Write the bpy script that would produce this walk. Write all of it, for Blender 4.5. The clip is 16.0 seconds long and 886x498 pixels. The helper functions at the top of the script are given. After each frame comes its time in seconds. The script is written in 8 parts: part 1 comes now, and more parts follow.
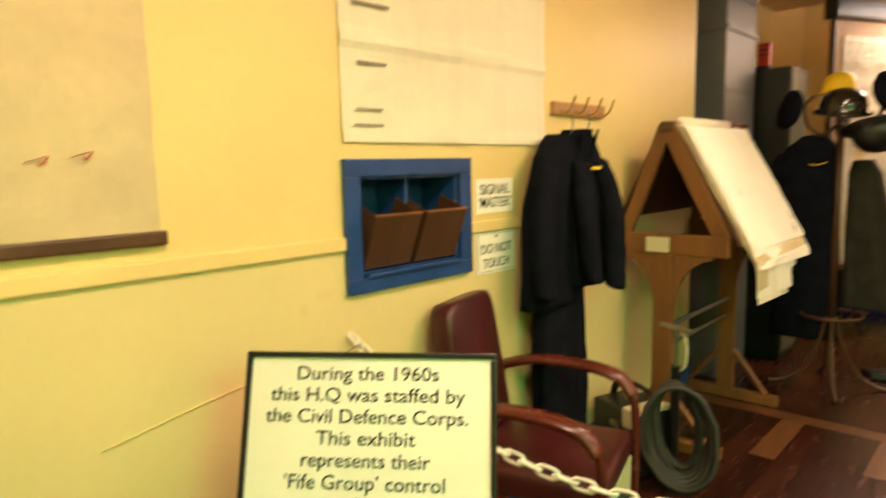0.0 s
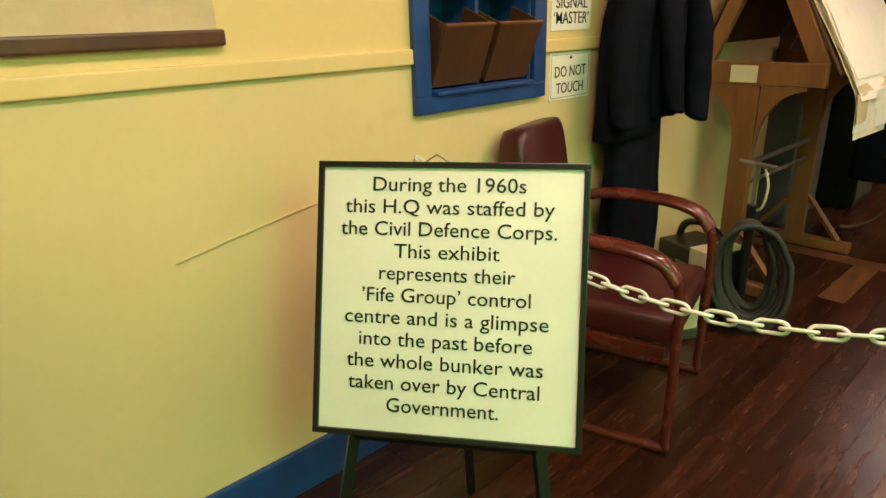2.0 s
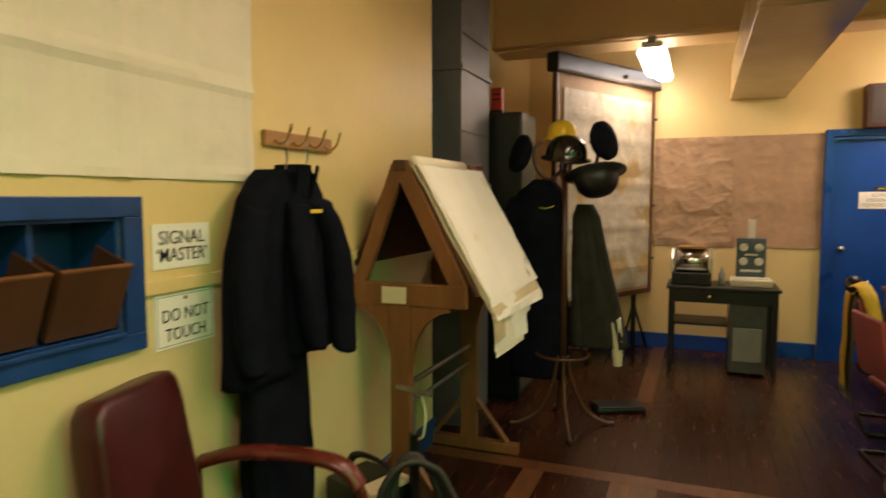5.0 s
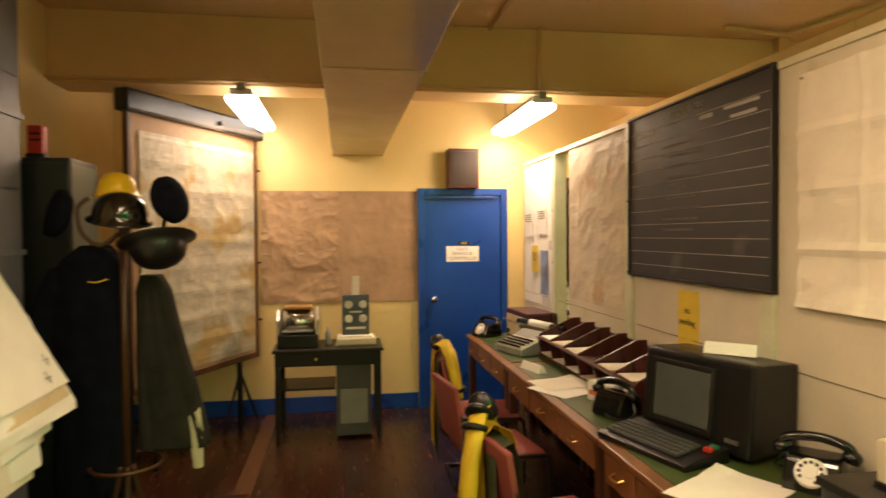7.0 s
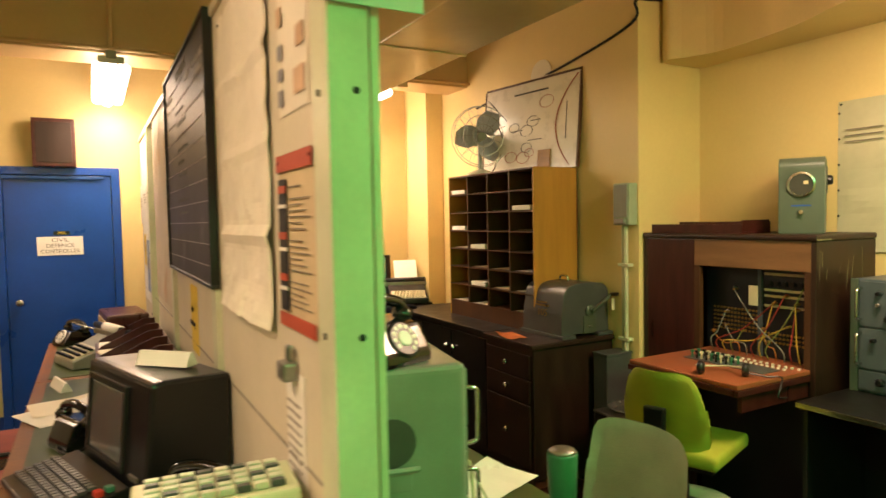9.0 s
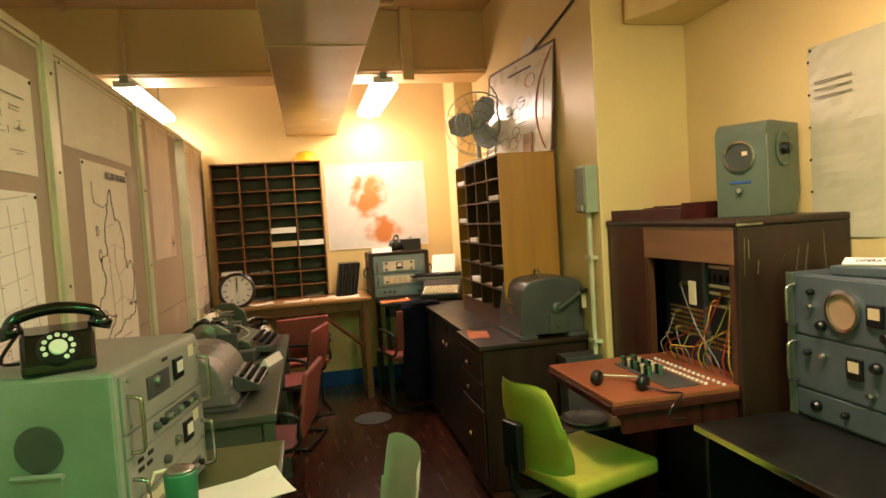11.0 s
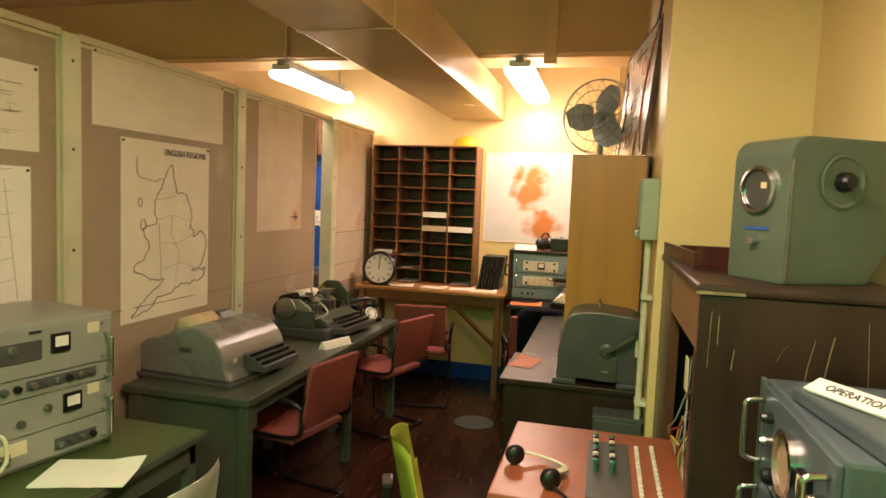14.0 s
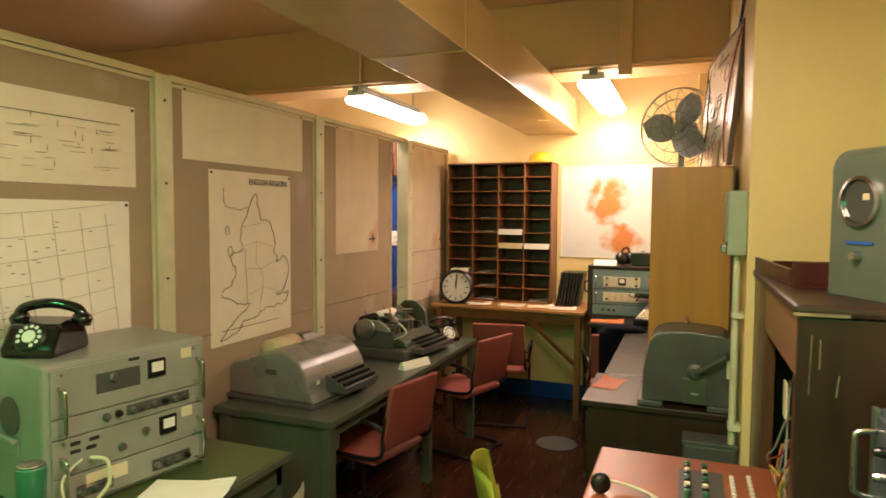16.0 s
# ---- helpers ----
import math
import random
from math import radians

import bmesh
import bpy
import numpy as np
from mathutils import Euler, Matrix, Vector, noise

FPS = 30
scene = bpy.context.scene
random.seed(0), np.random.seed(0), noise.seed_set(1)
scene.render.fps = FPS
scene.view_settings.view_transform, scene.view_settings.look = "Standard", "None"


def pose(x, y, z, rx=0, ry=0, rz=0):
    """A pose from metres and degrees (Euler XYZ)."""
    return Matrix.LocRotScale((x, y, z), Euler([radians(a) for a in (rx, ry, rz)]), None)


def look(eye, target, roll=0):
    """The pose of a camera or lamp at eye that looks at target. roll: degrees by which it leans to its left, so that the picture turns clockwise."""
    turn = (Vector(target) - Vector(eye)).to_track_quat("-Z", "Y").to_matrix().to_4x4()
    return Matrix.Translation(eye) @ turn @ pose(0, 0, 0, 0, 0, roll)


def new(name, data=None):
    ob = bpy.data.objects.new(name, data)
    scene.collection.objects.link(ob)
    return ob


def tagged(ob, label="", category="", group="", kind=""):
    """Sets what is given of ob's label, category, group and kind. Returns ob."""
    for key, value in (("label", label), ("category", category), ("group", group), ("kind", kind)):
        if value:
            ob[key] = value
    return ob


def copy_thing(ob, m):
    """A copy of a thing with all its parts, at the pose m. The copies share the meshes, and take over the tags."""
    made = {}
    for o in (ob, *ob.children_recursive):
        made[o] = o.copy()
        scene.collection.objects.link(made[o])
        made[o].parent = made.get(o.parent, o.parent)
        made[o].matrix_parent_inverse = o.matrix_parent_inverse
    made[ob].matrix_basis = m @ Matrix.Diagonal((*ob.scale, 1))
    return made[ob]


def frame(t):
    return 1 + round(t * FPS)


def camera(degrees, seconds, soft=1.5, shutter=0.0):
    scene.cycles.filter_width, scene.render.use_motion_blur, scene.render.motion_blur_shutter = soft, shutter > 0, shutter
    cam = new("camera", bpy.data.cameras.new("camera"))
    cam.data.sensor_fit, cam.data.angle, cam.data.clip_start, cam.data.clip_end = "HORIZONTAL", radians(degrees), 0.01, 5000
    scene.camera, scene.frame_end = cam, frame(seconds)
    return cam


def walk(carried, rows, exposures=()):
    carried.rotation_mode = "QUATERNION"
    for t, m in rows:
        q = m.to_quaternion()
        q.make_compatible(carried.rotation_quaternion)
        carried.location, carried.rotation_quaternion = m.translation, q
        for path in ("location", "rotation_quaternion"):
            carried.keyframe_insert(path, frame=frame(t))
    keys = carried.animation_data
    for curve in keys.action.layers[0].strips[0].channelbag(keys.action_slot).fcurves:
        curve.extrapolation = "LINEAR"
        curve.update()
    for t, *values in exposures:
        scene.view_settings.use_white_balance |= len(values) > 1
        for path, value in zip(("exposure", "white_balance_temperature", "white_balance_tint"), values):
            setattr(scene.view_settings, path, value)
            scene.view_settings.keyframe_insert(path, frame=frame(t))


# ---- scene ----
cam = camera(69.6, 16.0, soft=1.5, shutter=0.35)
PATH = [
    (0, (0.292, 0.058, 1.456), (-1.065, 1.506, 1.2), -1.3),
    (0.5, (0.243, 0.073, 1.419), (-1.297, 1.251, 0.928), -2.0),
    (1, (0.183, 0.08, 1.367), (-1.243, 1.327, 0.724), -0.6),
    (1.5, (0.166, 0.065, 1.336), (-1.238, 1.31, 0.644), -2.4),
    (2, (0.153, 0.06, 1.326), (-1.226, 1.337, 0.643), -1.7),
    (2.5, (0.115, 0.033, 1.321), (-1.246, 1.343, 0.663), -0.2),
    (3, (0.116, 0.052, 1.329), (-1.218, 1.402, 0.698), -0.1),
    (3.5, (0.132, 0.09, 1.35), (-1.07, 1.59, 0.796), -1.5),
    (4, (0.154, 0.182, 1.389), (-0.885, 1.838, 0.967), -1.7),
    (4.2, (0.162, 0.242, 1.404), (-0.857, 1.926, 1.049), -1.3),
    (6.3, (0.228, 0.981, 1.611), (0.164, 2.979, 1.57), 0.3),
    (6.5, (0.291, 1.015, 1.622), (0.293, 3.015, 1.581), 0.3),
    (7, (0.493, 1.129, 1.643), (0.805, 3.104, 1.598), -0.4),
    (7.5, (0.723, 1.262, 1.651), (1.295, 3.178, 1.593), -0.4),
    (8, (1.1, 1.231, 1.615), (2.01, 3.011, 1.555), 0.9),
    (8.5, (1.47, 1.203, 1.604), (2.412, 2.966, 1.532), -2.5),
    (9, (1.851, 1.22, 1.613), (2.813, 2.97, 1.519), -1.1),
    (9.2, (1.992, 1.187, 1.604), (2.966, 2.93, 1.501), -1.6),
    (11.3, (3.344, 0.868, 1.576), (3.598, 2.849, 1.475), -3.7),
    (11.5, (3.438, 0.898, 1.561), (3.595, 2.89, 1.459), -3.6),
    (12, (3.679, 0.984, 1.571), (3.745, 2.978, 1.439), -2.5),
    (12.5, (3.987, 1.043, 1.588), (3.897, 3.036, 1.455), -1.8),
    (13, (4.135, 1.165, 1.588), (3.882, 3.144, 1.448), 1.5),
    (13.5, (4.333, 1.254, 1.647), (4.152, 3.241, 1.512), 4.0),
    (14, (4.483, 1.272, 1.685), (3.995, 3.205, 1.532), 2.3),
    (14.5, (4.521, 1.26, 1.715), (3.973, 3.177, 1.565), 4.8),
    (15, (4.538, 1.265, 1.722), (3.96, 3.177, 1.607), 2.0),
    (15.5, (4.528, 1.276, 1.716), (3.903, 3.174, 1.611), 1.6),
    (16, (4.48, 1.287, 1.709), (3.762, 3.15, 1.598), 0.4),
]
EXPOSURES = [(0.0, 1.0, 6500, 30), (0.5, 0.9, 6400, 32), (1.0, 0.8, 5800, 32), (3.0, 0.58, 5600, 34), (4.2, 0.2, 5500, 27), (6.3, 0.4, 6500, 24), (9.2, 0.5, 6300, 25), (11.3, 0.42, 5900, 32), (16.0, 0.44, 5800, 32)]
# exposure of the carried camera: bright at first, then settling
walk(cam, [(t, look(eye, target, roll)) for t, eye, target, roll in PATH], EXPOSURES)

# ---------------------------------------------------------------- light
world = bpy.data.worlds.new("world")
scene.world = world
world.use_nodes = True
world.node_tree.nodes["Background"].inputs[0].default_value = (0.9, 0.75, 0.5, 1)
world.node_tree.nodes["Background"].inputs[1].default_value = 0.02
WARM = (1.0, 0.73, 0.43)
GREEN = (0.10, 1.0, 0.24)


def tube_light(x, y, z, watts, colour, length=1.2, width=0.14, turn=0):
    data = bpy.data.lights.new("tube_light", "AREA")
    data.shape, data.size, data.size_y = "RECTANGLE", width, length
    data.energy, data.color = watts, colour
    data.energy = watts * 0.5
    ob = new("tube_light", data)
    ob.matrix_world = pose(x, y, z, 0, 0, turn)
    # the same tubes also shine sideways and up
    side = bpy.data.lights.new("tube_side_light", "POINT")
    side.energy, side.color, side.shadow_soft_size = watts * 0.55, colour, 0.16
    new("tube_side_light", side).location = (x, y, z - 0.06)
    return ob


LAMPS = [(-0.20, 6.40), (2.00, 6.40), (3.84, 6.40)]
for (lx, ly), watts in zip(LAMPS, (15, 28, 35)):
    tube_light(lx, ly, 2.535, watts, WARM, width=0.22)
# same fittings, unseen: warm ones added to brighten nearer bays, two with greenish tubes
UNSEEN_LAMPS = [(0.10, 0.50, 28, WARM), (0.00, 2.75, 17, WARM), (1.20, 2.45, 18, WARM), (4.27, 2.15, 47, WARM), (2.10, 0.10, 38, GREEN), (4.20, -0.10, 46, GREEN)]
for lx, ly, watts, colour in UNSEEN_LAMPS:
    tube_light(lx, ly, 2.535, watts, colour, 1.2, 0.22)

# ---------------------------------------------------------------- helpers


def part(name, bm, material, parent=None, label="", m=None, smooth=False):
    me = bpy.data.meshes.new(name)
    bm.normal_update()
    bm.to_mesh(me)
    bm.free()
    me.materials.append(material)
    if smooth:
        for poly in me.polygons:
            poly.use_smooth = True
    ob = new(name, me)
    if parent is not None:
        ob.parent = parent
    if m is not None:
        ob.matrix_basis = m
    if label:
        ob["label"] = label
    return ob


def thing(name, m, label, category, group="", kind=""):
    ob = new(name)
    ob.empty_display_size = 0.1
    ob.matrix_basis = m
    return tagged(ob, label, category, group, kind)


def structure(name, bm, material, label="", category="", smooth=False):
    return tagged(part(name, bm, material, smooth=smooth), label, category, kind="structure")


def add_box(bm, x0, y0, z0, x1, y1, z1, m=None):
    vs = [bm.verts.new((x, y, z)) for x in (x0, x1) for y in (y0, y1) for z in (z0, z1)]
    if m is not None:
        for v in vs:
            v.co = m @ v.co
    for q in ((0, 1, 3, 2), (4, 6, 7, 5), (0, 4, 5, 1), (2, 3, 7, 6), (0, 2, 6, 4), (1, 5, 7, 3)):
        bm.faces.new([vs[i] for i in q])


def bevel(bm, w, seg=2):
    bmesh.ops.bevel(bm, geom=list(bm.edges), offset=w, segments=seg, affect="EDGES", profile=0.6, clamp_overlap=True)
    return bm


def box(x0, y0, z0, x1, y1, z1, bev=0.0, m=None, seg=2):
    bm = bmesh.new()
    add_box(bm, min(x0, x1), min(y0, y1), min(z0, z1), max(x0, x1), max(y0, y1), max(z0, z1), m)
    return bevel(bm, bev, seg) if bev else bm


def boxes(rows, bev=0.0):
    bm = bmesh.new()
    for r in rows:
        add_box(bm, *r)
    return bevel(bm, bev) if bev else bm


def add_cyl(bm, a, b, r, r2=None, seg=14):
    a, b = Vector(a), Vector(b)
    q = (b - a).to_track_quat("Z", "Y").to_matrix()
    r2 = r if r2 is None else r2
    lo, hi = [], []
    for i in range(seg):
        c, s = math.cos(i * math.tau / seg), math.sin(i * math.tau / seg)
        lo.append(bm.verts.new(a + q @ Vector((c * r, s * r, 0))))
        hi.append(bm.verts.new(b + q @ Vector((c * r2, s * r2, 0))))
    for i in range(seg):
        j = (i + 1) % seg
        bm.faces.new((lo[i], lo[j], hi[j], hi[i]))
    bm.faces.new(lo[::-1])
    bm.faces.new(hi)


def cyl(a, b, r, r2=None, seg=14):
    bm = bmesh.new()
    add_cyl(bm, a, b, r, r2, seg)
    return bm


def smooth_path(pts, n=6, closed=False):
    """Catmull-Rom points through pts."""
    p = [Vector(q) for q in pts]
    out, k = [], len(p)
    for i in range(k if closed else k - 1):
        if closed:
            a, b, c, d = p[i - 1], p[i], p[(i + 1) % k], p[(i + 2) % k]
        else:
            a, b, c, d = p[max(i - 1, 0)], p[i], p[i + 1], p[min(i + 2, k - 1)]
        for j in range(n):
            t = j / n
            out.append(0.5 * ((2 * b) + (c - a) * t + (2 * a - 5 * b + 4 * c - d) * t * t + (3 * b - a - 3 * c + d) * t ** 3))
    if not closed:
        out.append(p[-1])
    return out


def add_tube(bm, pts, r, seg=8, closed=False, flat=1.0):
    p = [Vector(q) for q in pts]
    k = len(p)
    rings, up = [], Vector((0.13, 0.21, 0.97))
    for i in range(k):
        t = (p[(i + 1) % k] - p[i - 1]) if closed else (p[min(i + 1, k - 1)] - p[max(i - 1, 0)])
        t.normalize()
        side = t.cross(up)
        if side.length < 0.05:
            side = t.cross(Vector((1, 0, 0)))
        side.normalize()
        up = side.cross(t)
        rings.append([bm.verts.new(p[i] + side * math.cos(a) * r + up * math.sin(a) * r * flat) for a in [j * math.tau / seg for j in range(seg)]])
    for i in range(k if closed else k - 1):
        a, b = rings[i], rings[(i + 1) % k]
        for j in range(seg):
            bm.faces.new((a[j], a[(j + 1) % seg], b[(j + 1) % seg], b[j]))
    if not closed:
        bm.faces.new(rings[0][::-1])
        bm.faces.new(rings[-1])


def tube(pts, r, seg=8, closed=False, flat=1.0):
    bm = bmesh.new()
    add_tube(bm, pts, r, seg, closed, flat)
    bmesh.ops.recalc_face_normals(bm, faces=bm.faces)
    return bm


def lathe(profile, seg=20, m=None):
    bm = bmesh.new()
    rings = []
    for r, z in profile:
        rings.append([bm.verts.new((max(r, 1e-4) * math.cos(i * math.tau / seg), max(r, 1e-4) * math.sin(i * math.tau / seg), z)) for i in range(seg)])
    for a, b in zip(rings, rings[1:]):
        for i in range(seg):
            bm.faces.new((a[i], a[(i + 1) % seg], b[(i + 1) % seg], b[i]))
    bm.faces.new(rings[0][::-1])
    bm.faces.new(rings[-1])
    if m is not None:
        bm.transform(m)
    bmesh.ops.recalc_face_normals(bm, faces=bm.faces)
    return bm


def prism(poly, a, b, axis="y", bev=0.0):
    """A flat outline drawn out along an axis: points are (x, z) for y, (y, z) for x and (x, y) for z."""
    put = {"y": lambda u, v, w: (u, w, v), "x": lambda u, v, w: (w, u, v), "z": lambda u, v, w: (u, v, w)}[axis]
    bm = bmesh.new()
    lo = [bm.verts.new(put(u, v, a)) for u, v in poly]
    hi = [bm.verts.new(put(u, v, b)) for u, v in poly]
    k = len(poly)
    for i in range(k):
        bm.faces.new((lo[i], lo[(i + 1) % k], hi[(i + 1) % k], hi[i]))
    bm.faces.new(lo[::-1])
    bm.faces.new(hi)
    bmesh.ops.recalc_face_normals(bm, faces=bm.faces)
    return bevel(bm, bev) if bev else bm


def arc(cx, cy, r, a0, a1, n=8):
    return [(cx + r * math.cos(radians(a0 + (a1 - a0) * i / n)), cy + r * math.sin(radians(a0 + (a1 - a0) * i / n))) for i in range(n + 1)]


def sheet(w, h, amp=0.004, seed=1.0, nx=14, ny=16, curl=0.0, folds=0, thick=0.0015, upright_folds=0, crumple=0.0):
    """A hanging sheet of paper: x across, z up, front to -y, with folds and crumples."""
    bm = bmesh.new()

    def ridge(t, n, width):
        f = (t * n) % 1.0
        d = min(f, 1 - f) / n
        return max(0.0, 1 - d / width)

    def dent(u, v):
        d = abs(amp * (noise.noise((u * 3 + seed, v * 4, seed)) + 0.5 * noise.noise((u * 9, v * 11 + seed, 2))))
        if folds and 0.02 < v < 0.98:
            k = math.floor(v * folds + 0.5)
            d += amp * (1.5 if k % 2 else 0.9) * ridge(v + 0.012 * noise.noise((u * 2.5, k * 3.1, seed)), folds, 0.035)
        if upright_folds and 0.02 < u < 0.98:
            d += amp * 0.9 * ridge(u + 0.006 * noise.noise((v * 3, seed, 1)), upright_folds, 0.04)
        if crumple:
            for f, a in ((2.2, 1.0), (5.0, 0.6), (11.0, 0.3)):
                d += crumple * a * max(0.0, 1 - 3.0 * abs(noise.noise((u * w * f + seed, v * h * f * 1.3, seed * 0.7 + f))))
        return -d - 0.002 - curl * max(0, 0.12 - v) ** 2 * 60
    rows = []
    for j in range(ny + 1):
        rows.append([bm.verts.new((w * i / nx, dent(i / nx, j / ny), h * j / ny)) for i in range(nx + 1)])
    back = [[bm.verts.new((v.co.x, v.co.y + thick, v.co.z)) for v in r] for r in rows]
    for j in range(ny):
        for i in range(nx):
            bm.faces.new((rows[j][i], rows[j][i + 1], rows[j + 1][i + 1], rows[j + 1][i]))
            bm.faces.new((back[j][i], back[j + 1][i], back[j + 1][i + 1], back[j][i + 1]))
    for j in range(ny):
        bm.faces.new((rows[j][0], rows[j + 1][0], back[j + 1][0], back[j][0]))
        bm.faces.new((rows[j][nx], back[j][nx], back[j + 1][nx], rows[j + 1][nx]))
    return bm


def flat_paper(w, d, z=0.0, seed=1.0):
    """A loose leaf lying flat, one corner lifted a little."""
    bm = bmesh.new()
    n = 8
    g = [[bm.verts.new((w * (i / n - 0.5), d * (j / n - 0.5), z + 0.002 + 0.004 * abs(noise.noise((i * 0.4, j * 0.4, seed))) + (0.015 * max(0, i + j - 13) / 3))) for i in range(n + 1)] for j in range(n + 1)]
    lo = [[bm.verts.new((v.co.x, v.co.y, v.co.z - 0.0015)) for v in r] for r in g]
    for j in range(n):
        for i in range(n):
            bm.faces.new((g[j][i], g[j][i + 1], g[j + 1][i + 1], g[j + 1][i]))
            bm.faces.new((lo[j][i], lo[j + 1][i], lo[j + 1][i + 1], lo[j][i + 1]))
    return bm


def letters(body, size, width=None):
    """The mesh of a line of writing in the built-in font, centred, in the x-z plane, facing -y."""
    cu = bpy.data.curves.new("writing", "FONT")
    cu.body, cu.size, cu.align_x, cu.align_y = body, size, "CENTER", "CENTER"
    cu.resolution_u = 3
    cu.extrude = 0.0006
    cu.offset = size * 0.002
    tmp = new("writing", cu)
    bpy.context.view_layer.update()
    me = bpy.data.meshes.new_from_object(tmp.evaluated_get(bpy.context.evaluated_depsgraph_get()))
    bpy.data.objects.remove(tmp)
    bm = bmesh.new()
    bm.from_mesh(me)
    if width:
        xs = [v.co.x for v in bm.verts]
        k = width / (max(xs) - min(xs))
        for v in bm.verts:
            v.co.x *= k
    bm.transform(Matrix.Rotation(radians(90), 4, "X"))
    return bm


def bars(rows):
    """Unreadable writing: thin raised bars (x0, z0, x1, z1) on a front that faces -y."""
    return boxes([(a, -0.0012, b, c, 0, d) for a, b, c, d in rows])


def strips(name, rows, material, parent, y, depth=0.0012):
    """Each bar (x0, z0, x1, z1) of print or rule as a part of its own."""
    for a, b, c, d in rows:
        part(name, box(a, -depth, b, c, 0, d), material, parent, m=pose(0, y, 0))


# ---------------------------------------------------------------- materials


def mat(name, colour, rough=0.6, metal=0.0, vary=0.15, scale=8.0, bump=0.1, fine=90.0, spot=None, spot_amount=0.0, spot_scale=5.0, coat=0.0, random_tint=0.0, stretch=(1, 1, 1), spec=0.5):
    m = bpy.data.materials.new(name)
    m.use_nodes = True
    nt = m.node_tree
    bs = nt.nodes["Principled BSDF"]
    link = nt.links.new
    tc = nt.nodes.new("ShaderNodeTexCoord")
    mp = nt.nodes.new("ShaderNodeMapping")
    mp.inputs["Scale"].default_value = stretch
    link(tc.outputs["Object"], mp.inputs["Vector"])
    big = nt.nodes.new("ShaderNodeTexNoise")
    big.inputs["Scale"].default_value, big.inputs["Detail"].default_value = scale, 6
    link(mp.outputs[0], big.inputs["Vector"])
    small = nt.nodes.new("ShaderNodeTexNoise")
    small.inputs["Scale"].default_value, small.inputs["Detail"].default_value = fine, 4
    link(mp.outputs[0], small.inputs["Vector"])
    ramp = nt.nodes.new("ShaderNodeMapRange")
    ramp.inputs["From Min"].default_value, ramp.inputs["From Max"].default_value = 0.3, 0.7
    ramp.inputs["To Min"].default_value, ramp.inputs["To Max"].default_value = 1 - vary, 1 + vary * 0.6
    link(big.outputs[0], ramp.inputs[0])
    fr = nt.nodes.new("ShaderNodeMapRange")
    fr.inputs["To Min"].default_value, fr.inputs["To Max"].default_value = 1 - vary * 0.5, 1 + vary * 0.5
    link(small.outputs[0], fr.inputs[0])
    mul = nt.nodes.new("ShaderNodeMath")
    mul.operation = "MULTIPLY"
    link(ramp.outputs[0], mul.inputs[0])
    link(fr.outputs[0], mul.inputs[1])
    last = mul.outputs[0]
    if random_tint:
        oi = nt.nodes.new("ShaderNodeObjectInfo")
        rr = nt.nodes.new("ShaderNodeMapRange")
        rr.inputs["To Min"].default_value, rr.inputs["To Max"].default_value = 1 - random_tint, 1 + random_tint
        link(oi.outputs["Random"], rr.inputs[0])
        m2 = nt.nodes.new("ShaderNodeMath")
        m2.operation = "MULTIPLY"
        link(last, m2.inputs[0])
        link(rr.outputs[0], m2.inputs[1])
        last = m2.outputs[0]
    mix = nt.nodes.new("ShaderNodeVectorMath")
    mix.operation = "SCALE"
    mix.inputs[0].default_value = colour
    link(last, mix.inputs["Scale"])
    out = mix.outputs[0]
    if spot is not None:
        sn = nt.nodes.new("ShaderNodeTexNoise")
        sn.inputs["Scale"].default_value, sn.inputs["Detail"].default_value = spot_scale, 8
        link(mp.outputs[0], sn.inputs["Vector"])
        sr = nt.nodes.new("ShaderNodeMapRange")
        sr.inputs["From Min"].default_value, sr.inputs["From Max"].default_value = 0.62 - spot_amount * 0.2, 0.70 - spot_amount * 0.2
        link(sn.outputs[0], sr.inputs[0])
        mx = nt.nodes.new("ShaderNodeMix")
        mx.data_type = "RGBA"
        link(sr.outputs[0], mx.inputs["Factor"])
        link(out, mx.inputs[6])
        mx.inputs[7].default_value = (*spot, 1)
        out = mx.outputs[2]
    link(out, bs.inputs["Base Color"])
    rg = nt.nodes.new("ShaderNodeMapRange")
    rg.inputs["To Min"].default_value, rg.inputs["To Max"].default_value = max(rough - 0.1, 0.02), min(rough + 0.12, 1)
    link(big.outputs[0], rg.inputs[0])
    link(rg.outputs[0], bs.inputs["Roughness"])
    bs.inputs["Metallic"].default_value = metal
    bs.inputs["Coat Weight"].default_value = coat
    bs.inputs["Specular IOR Level"].default_value = spec
    bp = nt.nodes.new("ShaderNodeBump")
    bp.inputs["Strength"].default_value, bp.inputs["Distance"].default_value = bump, 0.004
    link(small.outputs[0], bp.inputs["Height"])
    link(bp.outputs[0], bs.inputs["Normal"])
    return m


def glow(name, colour, strength):
    m = bpy.data.materials.new(name)
    m.use_nodes = True
    bs = m.node_tree.nodes["Principled BSDF"]
    bs.inputs["Base Color"].default_value = (0.9, 0.9, 0.88, 1)
    bs.inputs["Emission Color"].default_value = (*colour, 1)
    bs.inputs["Emission Strength"].default_value = strength
    return m


